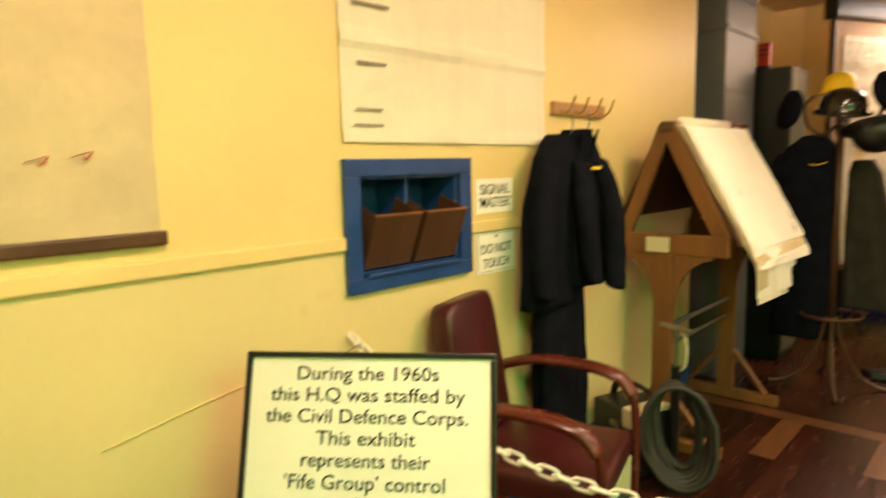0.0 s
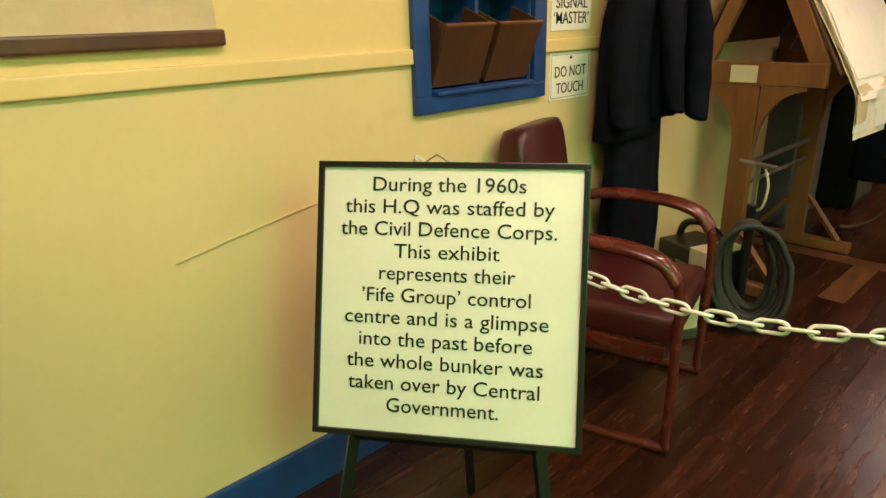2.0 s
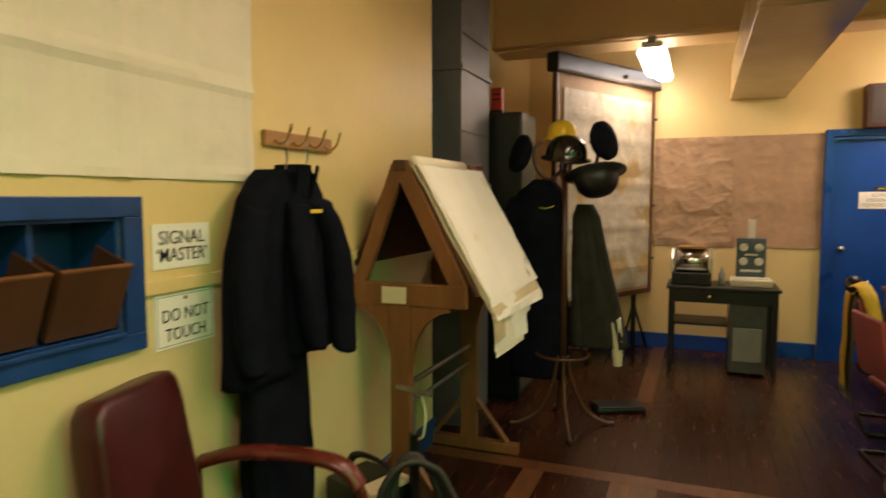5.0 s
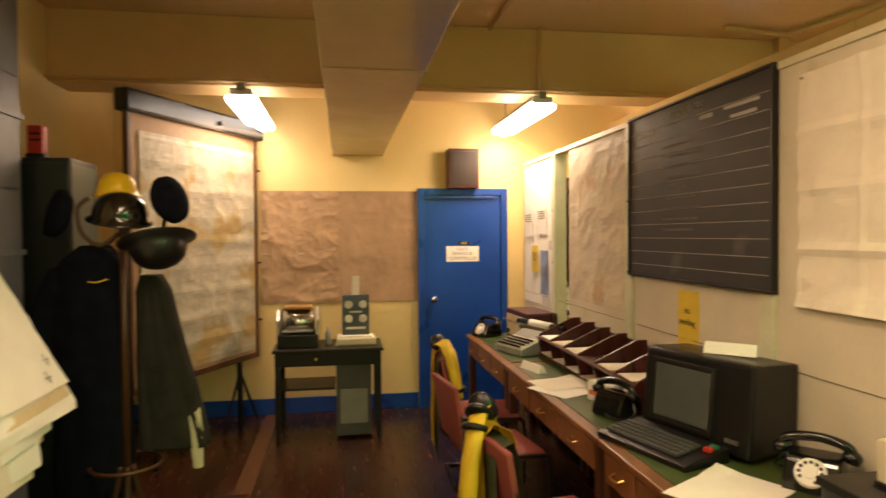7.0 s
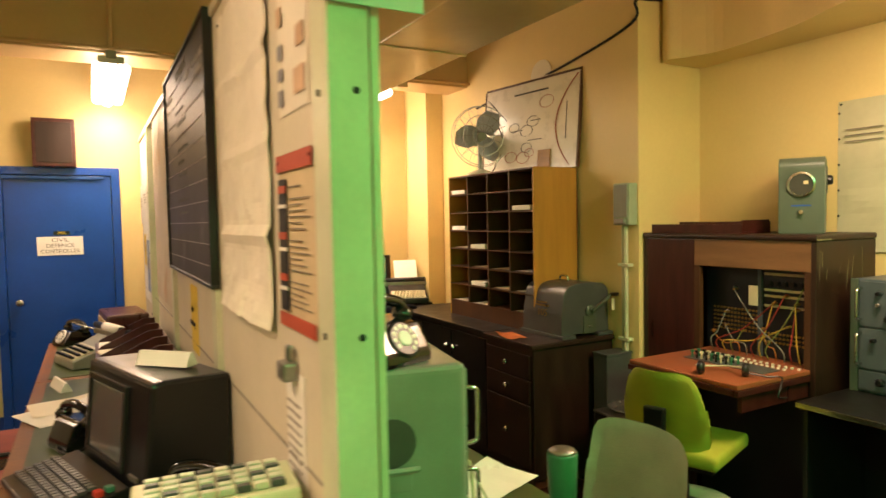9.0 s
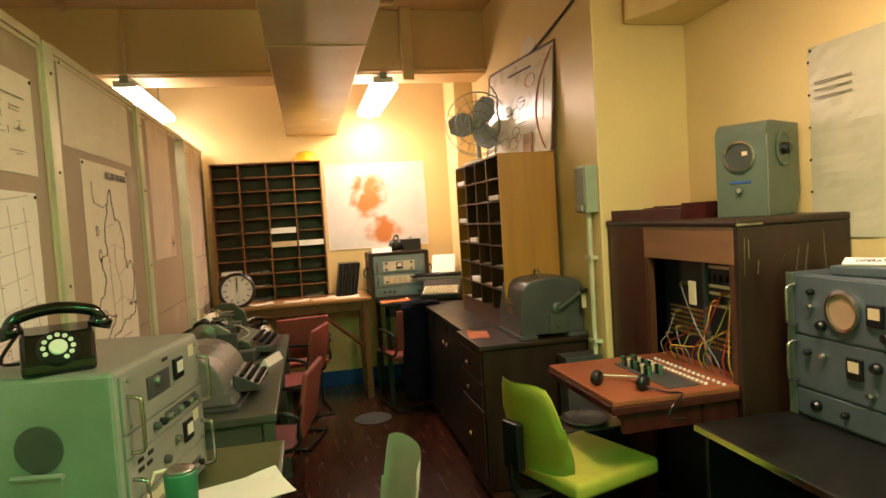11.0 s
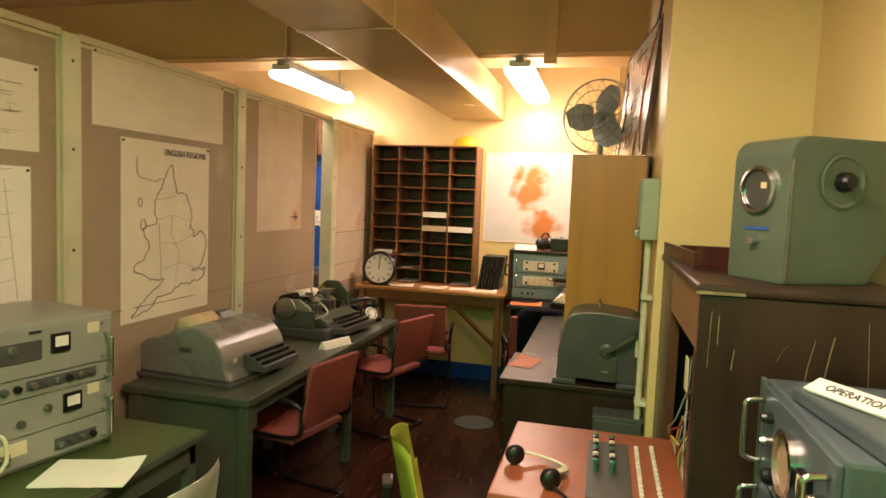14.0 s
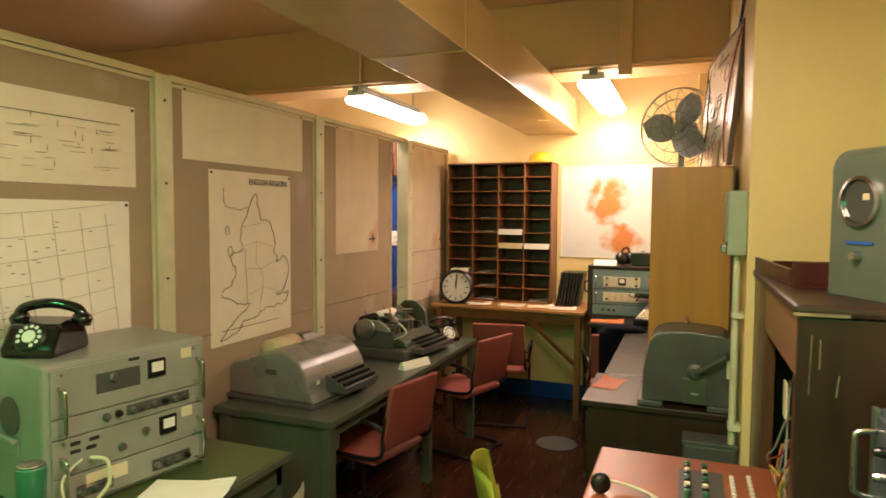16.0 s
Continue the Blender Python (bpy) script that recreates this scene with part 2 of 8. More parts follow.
WALL = mat("wall_paint", (0.76, 0.59, 0.25), 0.42, vary=0.07, scale=1.6, bump=0.12, fine=45)
LOWWALL = mat("wall_paint_lower", (0.72, 0.59, 0.29), 0.38, vary=0.07, scale=1.4, bump=0.10, fine=40, spot=(0.62, 0.44, 0.2), spot_amount=-0.3, spot_scale=2.5)
CEIL = mat("ceiling_paint", (0.62, 0.42, 0.185), 0.42, vary=0.1, scale=1.2, bump=0.15, fine=30)
DUCTPAINT = mat("duct_paint", (0.62, 0.46, 0.2), 0.22, vary=0.1, scale=2, bump=0.03, fine=14)
BLUE = mat("blue_gloss_paint", (0.006, 0.055, 0.31), 0.3, vary=0.2, scale=3, bump=0.1, fine=40)
BLUEDARK = mat("blue_hatch_paint", (0.010, 0.055, 0.22), 0.35, vary=0.25, scale=9, bump=0.1, spot=(0.2, 0.24, 0.26), spot_amount=-0.35, spot_scale=14)
PLANK = mat("floor_board", (0.040, 0.0115, 0.0055), 0.24, vary=0.55, scale=5, bump=0.2, fine=60, stretch=(6, 0.7, 1), random_tint=0.35, spot=(0.085, 0.030, 0.013), spot_amount=-0.45, spot_scale=6, spec=0.38)
PLANKLIGHT = mat("floor_board_worn", (0.125, 0.050, 0.019), 0.33, vary=0.45, scale=5, bump=0.2, fine=60, stretch=(5, 0.8, 1), random_tint=0.3)
SUBFLOOR = mat("subfloor", (0.012, 0.006, 0.004), 0.7)
PAPER = mat("paper", (0.80, 0.74, 0.60), 0.75, vary=0.06, scale=5, bump=0.08, fine=60)
WHITEPAPER = mat("white_paper", (0.84, 0.82, 0.74), 0.7, vary=0.05, scale=5, bump=0.05)
OLDPAPER = mat("old_paper", (0.62, 0.50, 0.30), 0.75, vary=0.16, scale=4, bump=0.2, fine=35)
BROWNPAPER = mat("brown_paper", (0.42, 0.27, 0.15), 0.62, vary=0.18, scale=4, bump=0.3, fine=26)
INK = mat("black_ink", (0.012, 0.011, 0.010), 0.6, vary=0.05)
GREYINK = mat("grey_ink", (0.22, 0.19, 0.14), 0.7, vary=0.1)
REDINK = mat("red_print", (0.45, 0.07, 0.03), 0.6, vary=0.15)
BLACK = mat("black_plastic", (0.006, 0.006, 0.007), 0.32, vary=0.2, bump=0.04)
BAKELITE = mat("black_bakelite", (0.006, 0.006, 0.006), 0.13, vary=0.1, bump=0.01, coat=0.4)
BLACKPAINT = mat("black_paint", (0.008, 0.0075, 0.007), 0.38, vary=0.3, bump=0.12, spot=(0.08, 0.06, 0.04), spot_amount=-0.45, spot_scale=20)
NAVY = mat("navy_wool", (0.007, 0.008, 0.014), 0.95, vary=0.3, scale=14, bump=0.5, fine=260, spec=0.05)
GREYWOOL = mat("grey_wool", (0.030, 0.029, 0.023), 0.95, vary=0.3, scale=9, bump=0.5, fine=240, spec=0.15)
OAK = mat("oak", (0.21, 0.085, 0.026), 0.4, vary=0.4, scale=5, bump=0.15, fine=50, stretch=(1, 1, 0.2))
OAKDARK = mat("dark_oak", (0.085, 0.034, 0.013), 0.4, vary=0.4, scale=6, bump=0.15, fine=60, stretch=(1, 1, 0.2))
PINE = mat("varnished_pine", (0.40, 0.20, 0.055), 0.35, vary=0.25, scale=5, bump=0.1, stretch=(0.5, 0.5, 4))
PLYGOLD = mat("golden_plywood", (0.47, 0.215, 0.028), 0.4, vary=0.2, scale=3, bump=0.08, stretch=(4, 4, 0.4))
MAHOGANY = mat("mahogany", (0.06, 0.013, 0.010), 0.3, vary=0.4, scale=5, bump=0.1, stretch=(4, 4, 0.5))
WALNUT = mat("walnut", (0.028, 0.0115, 0.006), 0.42, vary=0.4, scale=4, bump=0.1, stretch=(3, 3, 0.6), spot=(0.16, 0.14, 0.05), spot_amount=-0.62, spot_scale=7)
DESKRED = mat("red_leathercloth", (0.30, 0.085, 0.032), 0.38, vary=0.2, scale=9, bump=0.1)
LEATHER = mat("maroon_leathercloth", (0.060, 0.009, 0.010), 0.34, vary=0.3, scale=10, bump=0.2, fine=160)
REDWOOD = mat("red_stained_wood", (0.105, 0.016, 0.009), 0.25, vary=0.3, scale=7, bump=0.05, coat=0.2)
REDCLOTH = mat("red_chair_cloth", (0.28, 0.062, 0.045), 0.7, vary=0.2, scale=9, bump=0.3, fine=220)
LIME = mat("lime_chair_cloth", (0.36, 0.38, 0.022), 0.75, vary=0.15, scale=8, bump=0.3, fine=220)
SAGE = mat("sage_chair_cloth", (0.48, 0.48, 0.37), 0.8, vary=0.15, scale=8, bump=0.4, fine=200)
DUCTGREY = mat("galvanised_duct", (0.15, 0.155, 0.17), 0.45, metal=0.3, vary=0.25, scale=2.5, bump=0.08)
LOCKER = mat("dark_green_steel", (0.008, 0.012, 0.011), 0.35, vary=0.2, bump=0.05)
HAMMER = mat("grey_hammered_paint", (0.28, 0.29, 0.25), 0.34, metal=0.08, vary=0.15, scale=6, bump=0.12, fine=240)
ENAMEL = mat("grey_enamel", (0.20, 0.195, 0.185), 0.28, vary=0.12, scale=5, bump=0.05, fine=160)
HAMMERDARK = mat("dark_hammered_paint", (0.090, 0.092, 0.09), 0.36, metal=0.2, vary=0.2, scale=7, bump=0.15, fine=240)
GREYGREEN = mat("grey_green_steel", (0.075, 0.09, 0.062), 0.36, vary=0.2, scale=4, bump=0.06, spot=(0.25, 0.24, 0.17), spot_amount=-0.55, spot_scale=12)
GREENLINO = mat("green_lino", (0.055, 0.085, 0.02), 0.34, vary=0.25, scale=5, bump=0.05)
TEAL = mat("teal_steel", (0.088, 0.118, 0.084), 0.33, vary=0.2, scale=5, bump=0.08, fine=200)
BLUEGREY = mat("blue_grey_steel", (0.075, 0.10, 0.115), 0.36, vary=0.25, scale=5, bump=0.06, spot=(0.25, 0.27, 0.26), spot_amount=-0.6, spot_scale=18)
PALEBLUE = mat("pale_blue_steel", (0.17, 0.25, 0.26), 0.4, vary=0.1, bump=0.05)
LIGHTPANEL = mat("cream_panel", (0.62, 0.60, 0.46), 0.4, vary=0.08)
CHROME = mat("chrome", (0.62, 0.62, 0.60), 0.18, metal=1.0, vary=0.1, bump=0.02)
STEEL = mat("dull_steel", (0.35, 0.34, 0.31), 0.35, metal=0.9, vary=0.2, bump=0.05)
BRASS = mat("brass", (0.55, 0.36, 0.10), 0.3, metal=0.9, vary=0.2)
PANEL = mat("partition_board", (0.66, 0.60, 0.45), 0.6, vary=0.10, scale=2.0, bump=0.15, fine=50, spot=(0.58, 0.50, 0.34), spot_amount=-0.2, spot_scale=3)
BUFFBOARD = mat("buff_hardboard", (0.37, 0.29, 0.19), 0.62, vary=0.12, scale=2.0, bump=0.15, fine=50, spot=(0.42, 0.35, 0.25), spot_amount=-0.1, spot_scale=3)
FRAMEPAINT = mat("pale_green_frame_paint", (0.62, 0.63, 0.43), 0.36, vary=0.15, scale=5, bump=0.06, spot=(0.62, 0.6, 0.46), spot_amount=-0.3, spot_scale=10)
CREAM = mat("cream_plastic", (0.66, 0.60, 0.40), 0.4, vary=0.08)
CHALK = mat("chalkboard", (0.028, 0.028, 0.030), 0.5, vary=0.35, scale=5, bump=0.05, spot=(0.075, 0.075, 0.075), spot_amount=-0.15, spot_scale=3)
CHALKLINE = mat("chalk", (0.5, 0.49, 0.46), 0.9)
YELLOW = mat("yellow_enamel", (0.75, 0.48, 0.01), 0.3, vary=0.1)
YELLOWCARD = mat("yellow_card", (0.75, 0.55, 0.04), 0.6, vary=0.05)
YELLOWCLOTH = mat("yellow_cloth", (0.72, 0.50, 0.015), 0.6, vary=0.15, bump=0.3)
KHAKI = mat("khaki_cloth", (0.10, 0.115, 0.05), 0.85, vary=0.2, bump=0.4, fine=200)
MAPMAT = mat("map_paper", (0.48, 0.44, 0.34), 0.5, vary=0.24, scale=5, bump=0.15, fine=40, spot=(0.40, 0.29, 0.12), spot_amount=0.45, spot_scale=2.6)
MAPPALE = mat("pale_map_paper", (0.60, 0.52, 0.38), 0.55, vary=0.12, scale=4, bump=0.1, spot=(0.56, 0.38, 0.22), spot_amount=0.1, spot_scale=3)
HOSE = mat("grey_hose", (0.034, 0.032, 0.029), 0.6, vary=0.2, bump=0.3, fine=180)
RED = mat("red_plastic", (0.45, 0.03, 0.015), 0.4)
ORANGE = mat("orange_card", (0.65, 0.16, 0.03), 0.6)
GLASSDARK = mat("dark_screen_glass", (0.045, 0.05, 0.045), 0.12, vary=0.1, bump=0.0, coat=0.5)
WHITE = mat("white_plastic", (0.78, 0.77, 0.70), 0.4, vary=0.05)
CLOCKFACE = mat("clock_face", (0.66, 0.66, 0.60), 0.5, vary=0.05)
JACK = mat("jack_field", (0.012, 0.014, 0.022), 0.35, vary=0.2)
MUGGREEN = mat("green_tin", (0.03, 0.17, 0.09), 0.35, vary=0.15)
TRAYMETAL = mat("aluminium", (0.55, 0.54, 0.50), 0.25, metal=0.9, vary=0.2)
CORDS = [mat("cord_" + n, c, 0.6) for n, c in (("yellow", (0.55, 0.38, 0.04)), ("red", (0.3, 0.03, 0.02)), ("grey", (0.2, 0.2, 0.18)), ("orange", (0.45, 0.15, 0.02)), ("olive", (0.2, 0.22, 0.05)))]
LAMPGLOW = glow("lamp_diffuser", (1.0, 0.90, 0.70), 7.0)
WARMGLOW = glow("warm_tube", (1.0, 0.80, 0.52), 2.5)
GREENGLOW = glow("green_tube", (0.18, 1.0, 0.32), 2.5)


def scotland_paper():
    """Pale sea with an orange-brown land mass."""
    m = mat("sea_map_paper", (0.62, 0.62, 0.56), 0.5, vary=0.08, scale=3, bump=0.1)
    nt = m.node_tree
    bs = nt.nodes["Principled BSDF"]
    tc = nt.nodes["Texture Coordinate"]
    sep = nt.nodes.new("ShaderNodeSeparateXYZ")
    nt.links.new(tc.outputs["Object"], sep.inputs[0])
    nz = nt.nodes.new("ShaderNodeTexNoise")
    nz.inputs["Scale"].default_value, nz.inputs["Detail"].default_value = 6, 9
    nt.links.new(tc.outputs["Object"], nz.inputs["Vector"])
    def op(kind, a, b):
        n = nt.nodes.new("ShaderNodeMath")
        n.operation = kind
        for k, v in enumerate((a, b)):
            if isinstance(v, (int, float)):
                n.inputs[k].default_value = v
            else:
                nt.links.new(v, n.inputs[k])
        return n.outputs[0]
    def blob(cx, cz, rx, rz, lean):
        u = op("DIVIDE", op("SUBTRACT", op("SUBTRACT", sep.outputs[0], cx), op("MULTIPLY", op("SUBTRACT", sep.outputs[2], cz), lean)), rx)
        v = op("DIVIDE", op("SUBTRACT", sep.outputs[2], cz), rz)
        return op("SUBTRACT", 1.0, op("ADD", op("MULTIPLY", u, u), op("MULTIPLY", v, v)))
    land = op("MAXIMUM", op("MAXIMUM", blob(0.43, 0.50, 0.14, 0.24, 0.25), blob(0.53, 0.17, 0.18, 0.13, -0.3)), blob(0.30, 0.58, 0.06, 0.16, 0.2))
    field = op("ADD", op("MULTIPLY", land, 0.7), op("MULTIPLY", op("SUBTRACT", nz.outputs[0], 0.5), 3.2))
    mr = nt.nodes.new("ShaderNodeMapRange")
    mr.inputs["From Min"].default_value, mr.inputs["From Max"].default_value = -0.15, 0.55
    nt.links.new(field, mr.inputs[0])
    mx = nt.nodes.new("ShaderNodeMix")
    mx.data_type = "RGBA"
    nt.links.new(mr.outputs[0], mx.inputs["Factor"])
    nt.links.new(bs.inputs["Base Color"].links[0].from_socket, mx.inputs[6])
    mx.inputs[7].default_value = (0.52, 0.19, 0.04, 1)
    nt.links.new(mx.outputs[2], bs.inputs["Base Color"])
    return m


SCOTMAP = scotland_paper()

# ---------------------------------------------------------------- structure
XL, YB, XR, CZ = -1.30, 7.15, 5.22, 3.22
sub = structure("floor", box(-1.75, -2.3, -0.12, 5.6, 7.4, -0.015), SUBFLOOR, "dark red-brown varnished board floor with worn strips", "floor")
structure("ceiling", box(-1.75, -2.3, CZ, 5.6, 7.4, CZ + 0.12), CEIL, "ochre painted concrete ceiling", "ceiling")
structure("ceiling_beam", box(-1.5, 5.90, 2.72, XR, 6.25, CZ, 0.01), CEIL, "ochre painted concrete downstand beam", "beam")
structure("wall_north", box(-1.75, YB, 0, 5.6, YB + 0.2, CZ), WALL, "yellow painted end wall", "wall")
structure("wall_south", box(-1.75, -2.3, 0, 5.6, -2.1, CZ), WALL, "yellow painted wall", "wall")
# left wall with the hatch opening
HY0, HY1, HZ0, HZ1 = 1.36, 1.835, 1.105, 1.43
structure("wall_west", boxes([(XL - 0.2, -2.1, 1.22, XL, HY0, CZ), (XL - 0.2, HY1, 1.22, XL, 4.05, CZ), (XL - 0.2, HY0, HZ1, XL, HY1, CZ)]), WALL, "pale yellow painted plaster wall", "wall")
structure("wall_west_lower", boxes([(XL - 0.2, -2.1, 0, XL, HY0, 1.22), (XL - 0.2, HY1, 0, XL, 4.05, 1.22), (XL - 0.2, HY0, 0, XL, HY1, HZ0)]), LOWWALL, "pale greenish yellow painted lower wall with rubbed marks", "wall")
structure("wall_west_recess", box(-1.75, 4.05, 0, -1.50, YB, CZ), WALL, "ochre painted recessed wall", "wall")
structure("wall_east", box(XR, -2.1, 0, 5.6, 3.97, CZ), WALL, "yellow painted side wall", "wall")
structure("wall_pillar", box(4.69, 3.97, 0, 5.6, YB, CZ, 0.008), WALL, "yellow painted projecting wall", "wall")
structure("wall_nib", box(4.52, 6.35, 0, 4.69, 6.75, CZ, 0.008), WALL, "yellow painted wall nib", "wall")
structure("dado_rail", boxes([(XL, -2.1, 1.20, XL + 0.016, 1.30, 1.243), (XL, 1.90, 1.20, XL + 0.016, 4.05, 1.243)], 0.005), WALL, "yellow painted timber dado rail", "trim")
structure("baseboard", box(XL, -2.1, 0, XL + 0.02, 4.05, 0.145, 0.005), BLUEDARK, "blue painted skirting board", "baseboard")
structure("baseboard_north", boxes([(-1.5, YB - 0.02, 0, 1.195, YB, 0.145), (2.066, YB - 0.02, 0, 2.19, YB, 0.145), (2.33, YB - 0.02, 0, 4.69, YB, 0.145)], 0.004), BLUE, "blue painted skirting board", "baseboard")
# curved soffit over the switchboard
soff = [(XR, 3.965), (4.93, 3.965)] + [(v.x, v.y) for v in smooth_path([(4.87, 3.95, 0), (4.845, 3.89, 0), (4.90, 3.80, 0), (4.955, 3.60, 0), (4.89, 3.17, 0), (4.72, 2.78, 0), (4.58, 2.3, 0), (4.55, 1.2, 0)], 5)] + [(XR, 1.2)]
structure("wall_soffit", prism(soff, 2.52, CZ, "z"), WALL, "yellow painted curved boxed duct", "soffit")


def duct(x0, x1, z0, z1, y0, y1):
    d = tagged(part("ceiling_duct", box(x0, y0, z0, x1, y1, z1, 0.006), DUCTPAINT), "ochre painted sheet metal air duct", "duct", kind="structure")
    for y in (y0 + 1.3, y0 + 2.9, y0 + 4.5):
        if y < y1 - 0.2:
            part("duct_seam", boxes([(x0 - 0.006, y, z0 - 0.006, x1 + 0.006, y + 0.025, z0 - 0.001), (x0 - 0.006, y, z0 - 0.006, x0 - 0.001, y + 0.025, z1), (x1 + 0.001, y, z0 - 0.006, x1 + 0.006, y + 0.025, z1)]), DUCTPAINT, d)
    return d


duct(0.41, 0.875, 2.385, 2.715, -0.5, YB)
duct(3.06, 3.53, 2.435, 2.715, -0.5, YB)
structure("ceiling_conduit", tube([(-1.5, 5.87, 2.745), (0.41, 5.87, 2.745)], 0.014), CEIL, "painted steel conduit under the beam", "conduit", True)
structure("ceiling_conduit", tube([(0.88, 5.87, 2.745), (3.06, 5.87, 2.745)], 0.014), CEIL, "painted steel conduit under the beam", "conduit", True)
structure("ceiling_conduit", tube([(3.53, 5.87, 2.745), (4.69, 5.87, 2.745)], 0.014), CEIL, "painted steel conduit under the beam", "conduit", True)
structure("ceiling_conduit", tube([(2.0, 5.86, 2.75), (2.0, 5.86, CZ), ], 0.014), CEIL, "painted steel conduit drop", "conduit", True)
structure("ceiling_conduit", tube([(1.62, 3.2, CZ - 0.02), (1.62, 5.88, CZ - 0.02)], 0.016), CEIL, "painted steel conduit on the ceiling", "conduit", True)
structure("ceiling_conduit", tube([(3.37, 5.59, 3.19), (3.94, 5.68, 3.19), (4.12, 4.96, 3.19)], 0.02), CEIL, "painted steel conduit bend on the ceiling", "conduit", True)
structure("ceiling_trunking", box(4.0, 5.82, 2.66, 4.09, 5.898, CZ, 0.006), CEIL, "ochre painted boxed trunking", "trunking")
structure("wall_cable", tube(smooth_path([(4.685, 5.75, 2.52), (4.68, 5.2, 2.58), (4.68, 4.7, 2.62), (4.68, 4.02, 2.74), (4.68, 3.98, 2.86), (4.80, 3.96, 2.88), (5.0, 3.96, 2.9)]), 0.008), INK, "black cable along the wall", "cable", True)


# door
def door():
    d = tagged(part("door_1", box(1.265, YB - 0.035, 0.005, 2.0, YB - 0.004, 2.015, 0.003), BLUE), "closed blue gloss-painted flush door", "door", kind="structure")
    part("frame", boxes([(1.20, YB - 0.06, 0, 1.262, YB - 0.001, 2.08), (2.003, YB - 0.06, 0, 2.065, YB - 0.001, 2.08), (1.262, YB - 0.06, 2.018, 2.003, YB - 0.001, 2.08)], 0.004), BLUE, d)
    part("closer", box(1.26, YB - 0.075, 1.985, 1.95, YB - 0.062, 2.01, 0.003), BLUEDARK, d)
    part("handle", lathe([(0.012, 0), (0.012, 0.03), (0.028, 0.04), (0.03, 0.055), (0.02, 0.068), (0.0, 0.07)], 16, pose(1.345, YB - 0.036, 1.03, 90)), CHROME, d, "chrome knob", smooth=True)
    lab = part("label", box(1.47, YB - 0.041, 1.385, 1.785, YB - 0.0365, 1.532), WHITEPAPER, d, "white door sign")
    for body, z, width in (("CIVIL", 1.503, 0.12), ("DEFENCE", 1.46, 0.19), ("CONTROLLER", 1.416, 0.27)):
        part("writing", letters(body, 0.042, width), GREYINK, lab, m=pose(1.6275, YB - 0.0418, z))
    plate = part("number_plate", box(1.585, YB - 0.041, 1.545, 1.695, YB - 0.0365, 1.575), BLACK, d, "small black number plate")
    part("number", letters("04A", 0.035), YELLOWCARD, plate, m=pose(1.64, YB - 0.0425, 1.56))


door()


# ---------------------------------------------------------------- ceiling lamps
def ceiling_lamp(x, y, tubes):
    lamp = thing("ceiling_light", pose(x, y, 0), "lit twin-tube fluorescent ceiling light with slotted reflector", "lamp", "ceiling lights")
    part("spine", box(-0.03, -0.62, 2.665, 0.03, 0.62, 2.715, 0.006), HAMMER, lamp)
    refl = bmesh.new()
    for s in (-1, 1):
        for k in range(7):
            y0 = -0.6 + k * 0.172
            add_box(refl, -0.005, y0, -0.002, 0.075, y0 + 0.13, 0.002, pose(0.03 * s, 0, 2.675, 0, 35 if s > 0 else 145, 0))
        add_box(refl, 0.06, -0.61, -0.002, 0.085, 0.61, 0.002, pose(0.03 * s, 0, 2.675, 0, 35 if s > 0 else 145, 0))
    part("reflector", refl, HAMMER, lamp, "slotted metal reflector")
    for s in (-0.072, 0, 0.072):
        part("diffuser", lathe([(0.028, -0.6), (0.038, -0.59), (0.038, 0.59), (0.028, 0.6)], 14, pose(s, 0, 2.61 - (0.015 if s == 0 else 0), 90)), tubes, lamp, smooth=True)
    for e in (-0.612, 0.606):
        part("end_cap", box(-0.075, e, 2.635, 0.075, e + 0.008, 2.68, 0.002), WHITE, lamp)
    part("hanger", cyl((0, -0.5, 2.71), (0, -0.5, 2.735 if 6 < y < 7 else CZ), 0.008), STEEL, lamp)
    part("hanger", cyl((0, 0.5, 2.71), (0, 0.5, CZ), 0.006), STEEL, lamp)
    return lamp


for lx, ly in LAMPS:
    ceiling_lamp(lx, ly, LAMPGLOW)
# fittings added round the unseen lamps of the nearer bays
for lx, ly, watts, colour in UNSEEN_LAMPS:
    ceiling_lamp(lx, ly, GREENGLOW if colour is GREEN else WARMGLOW)
LEFT, RIGHT, BACK = 90, -90, 0


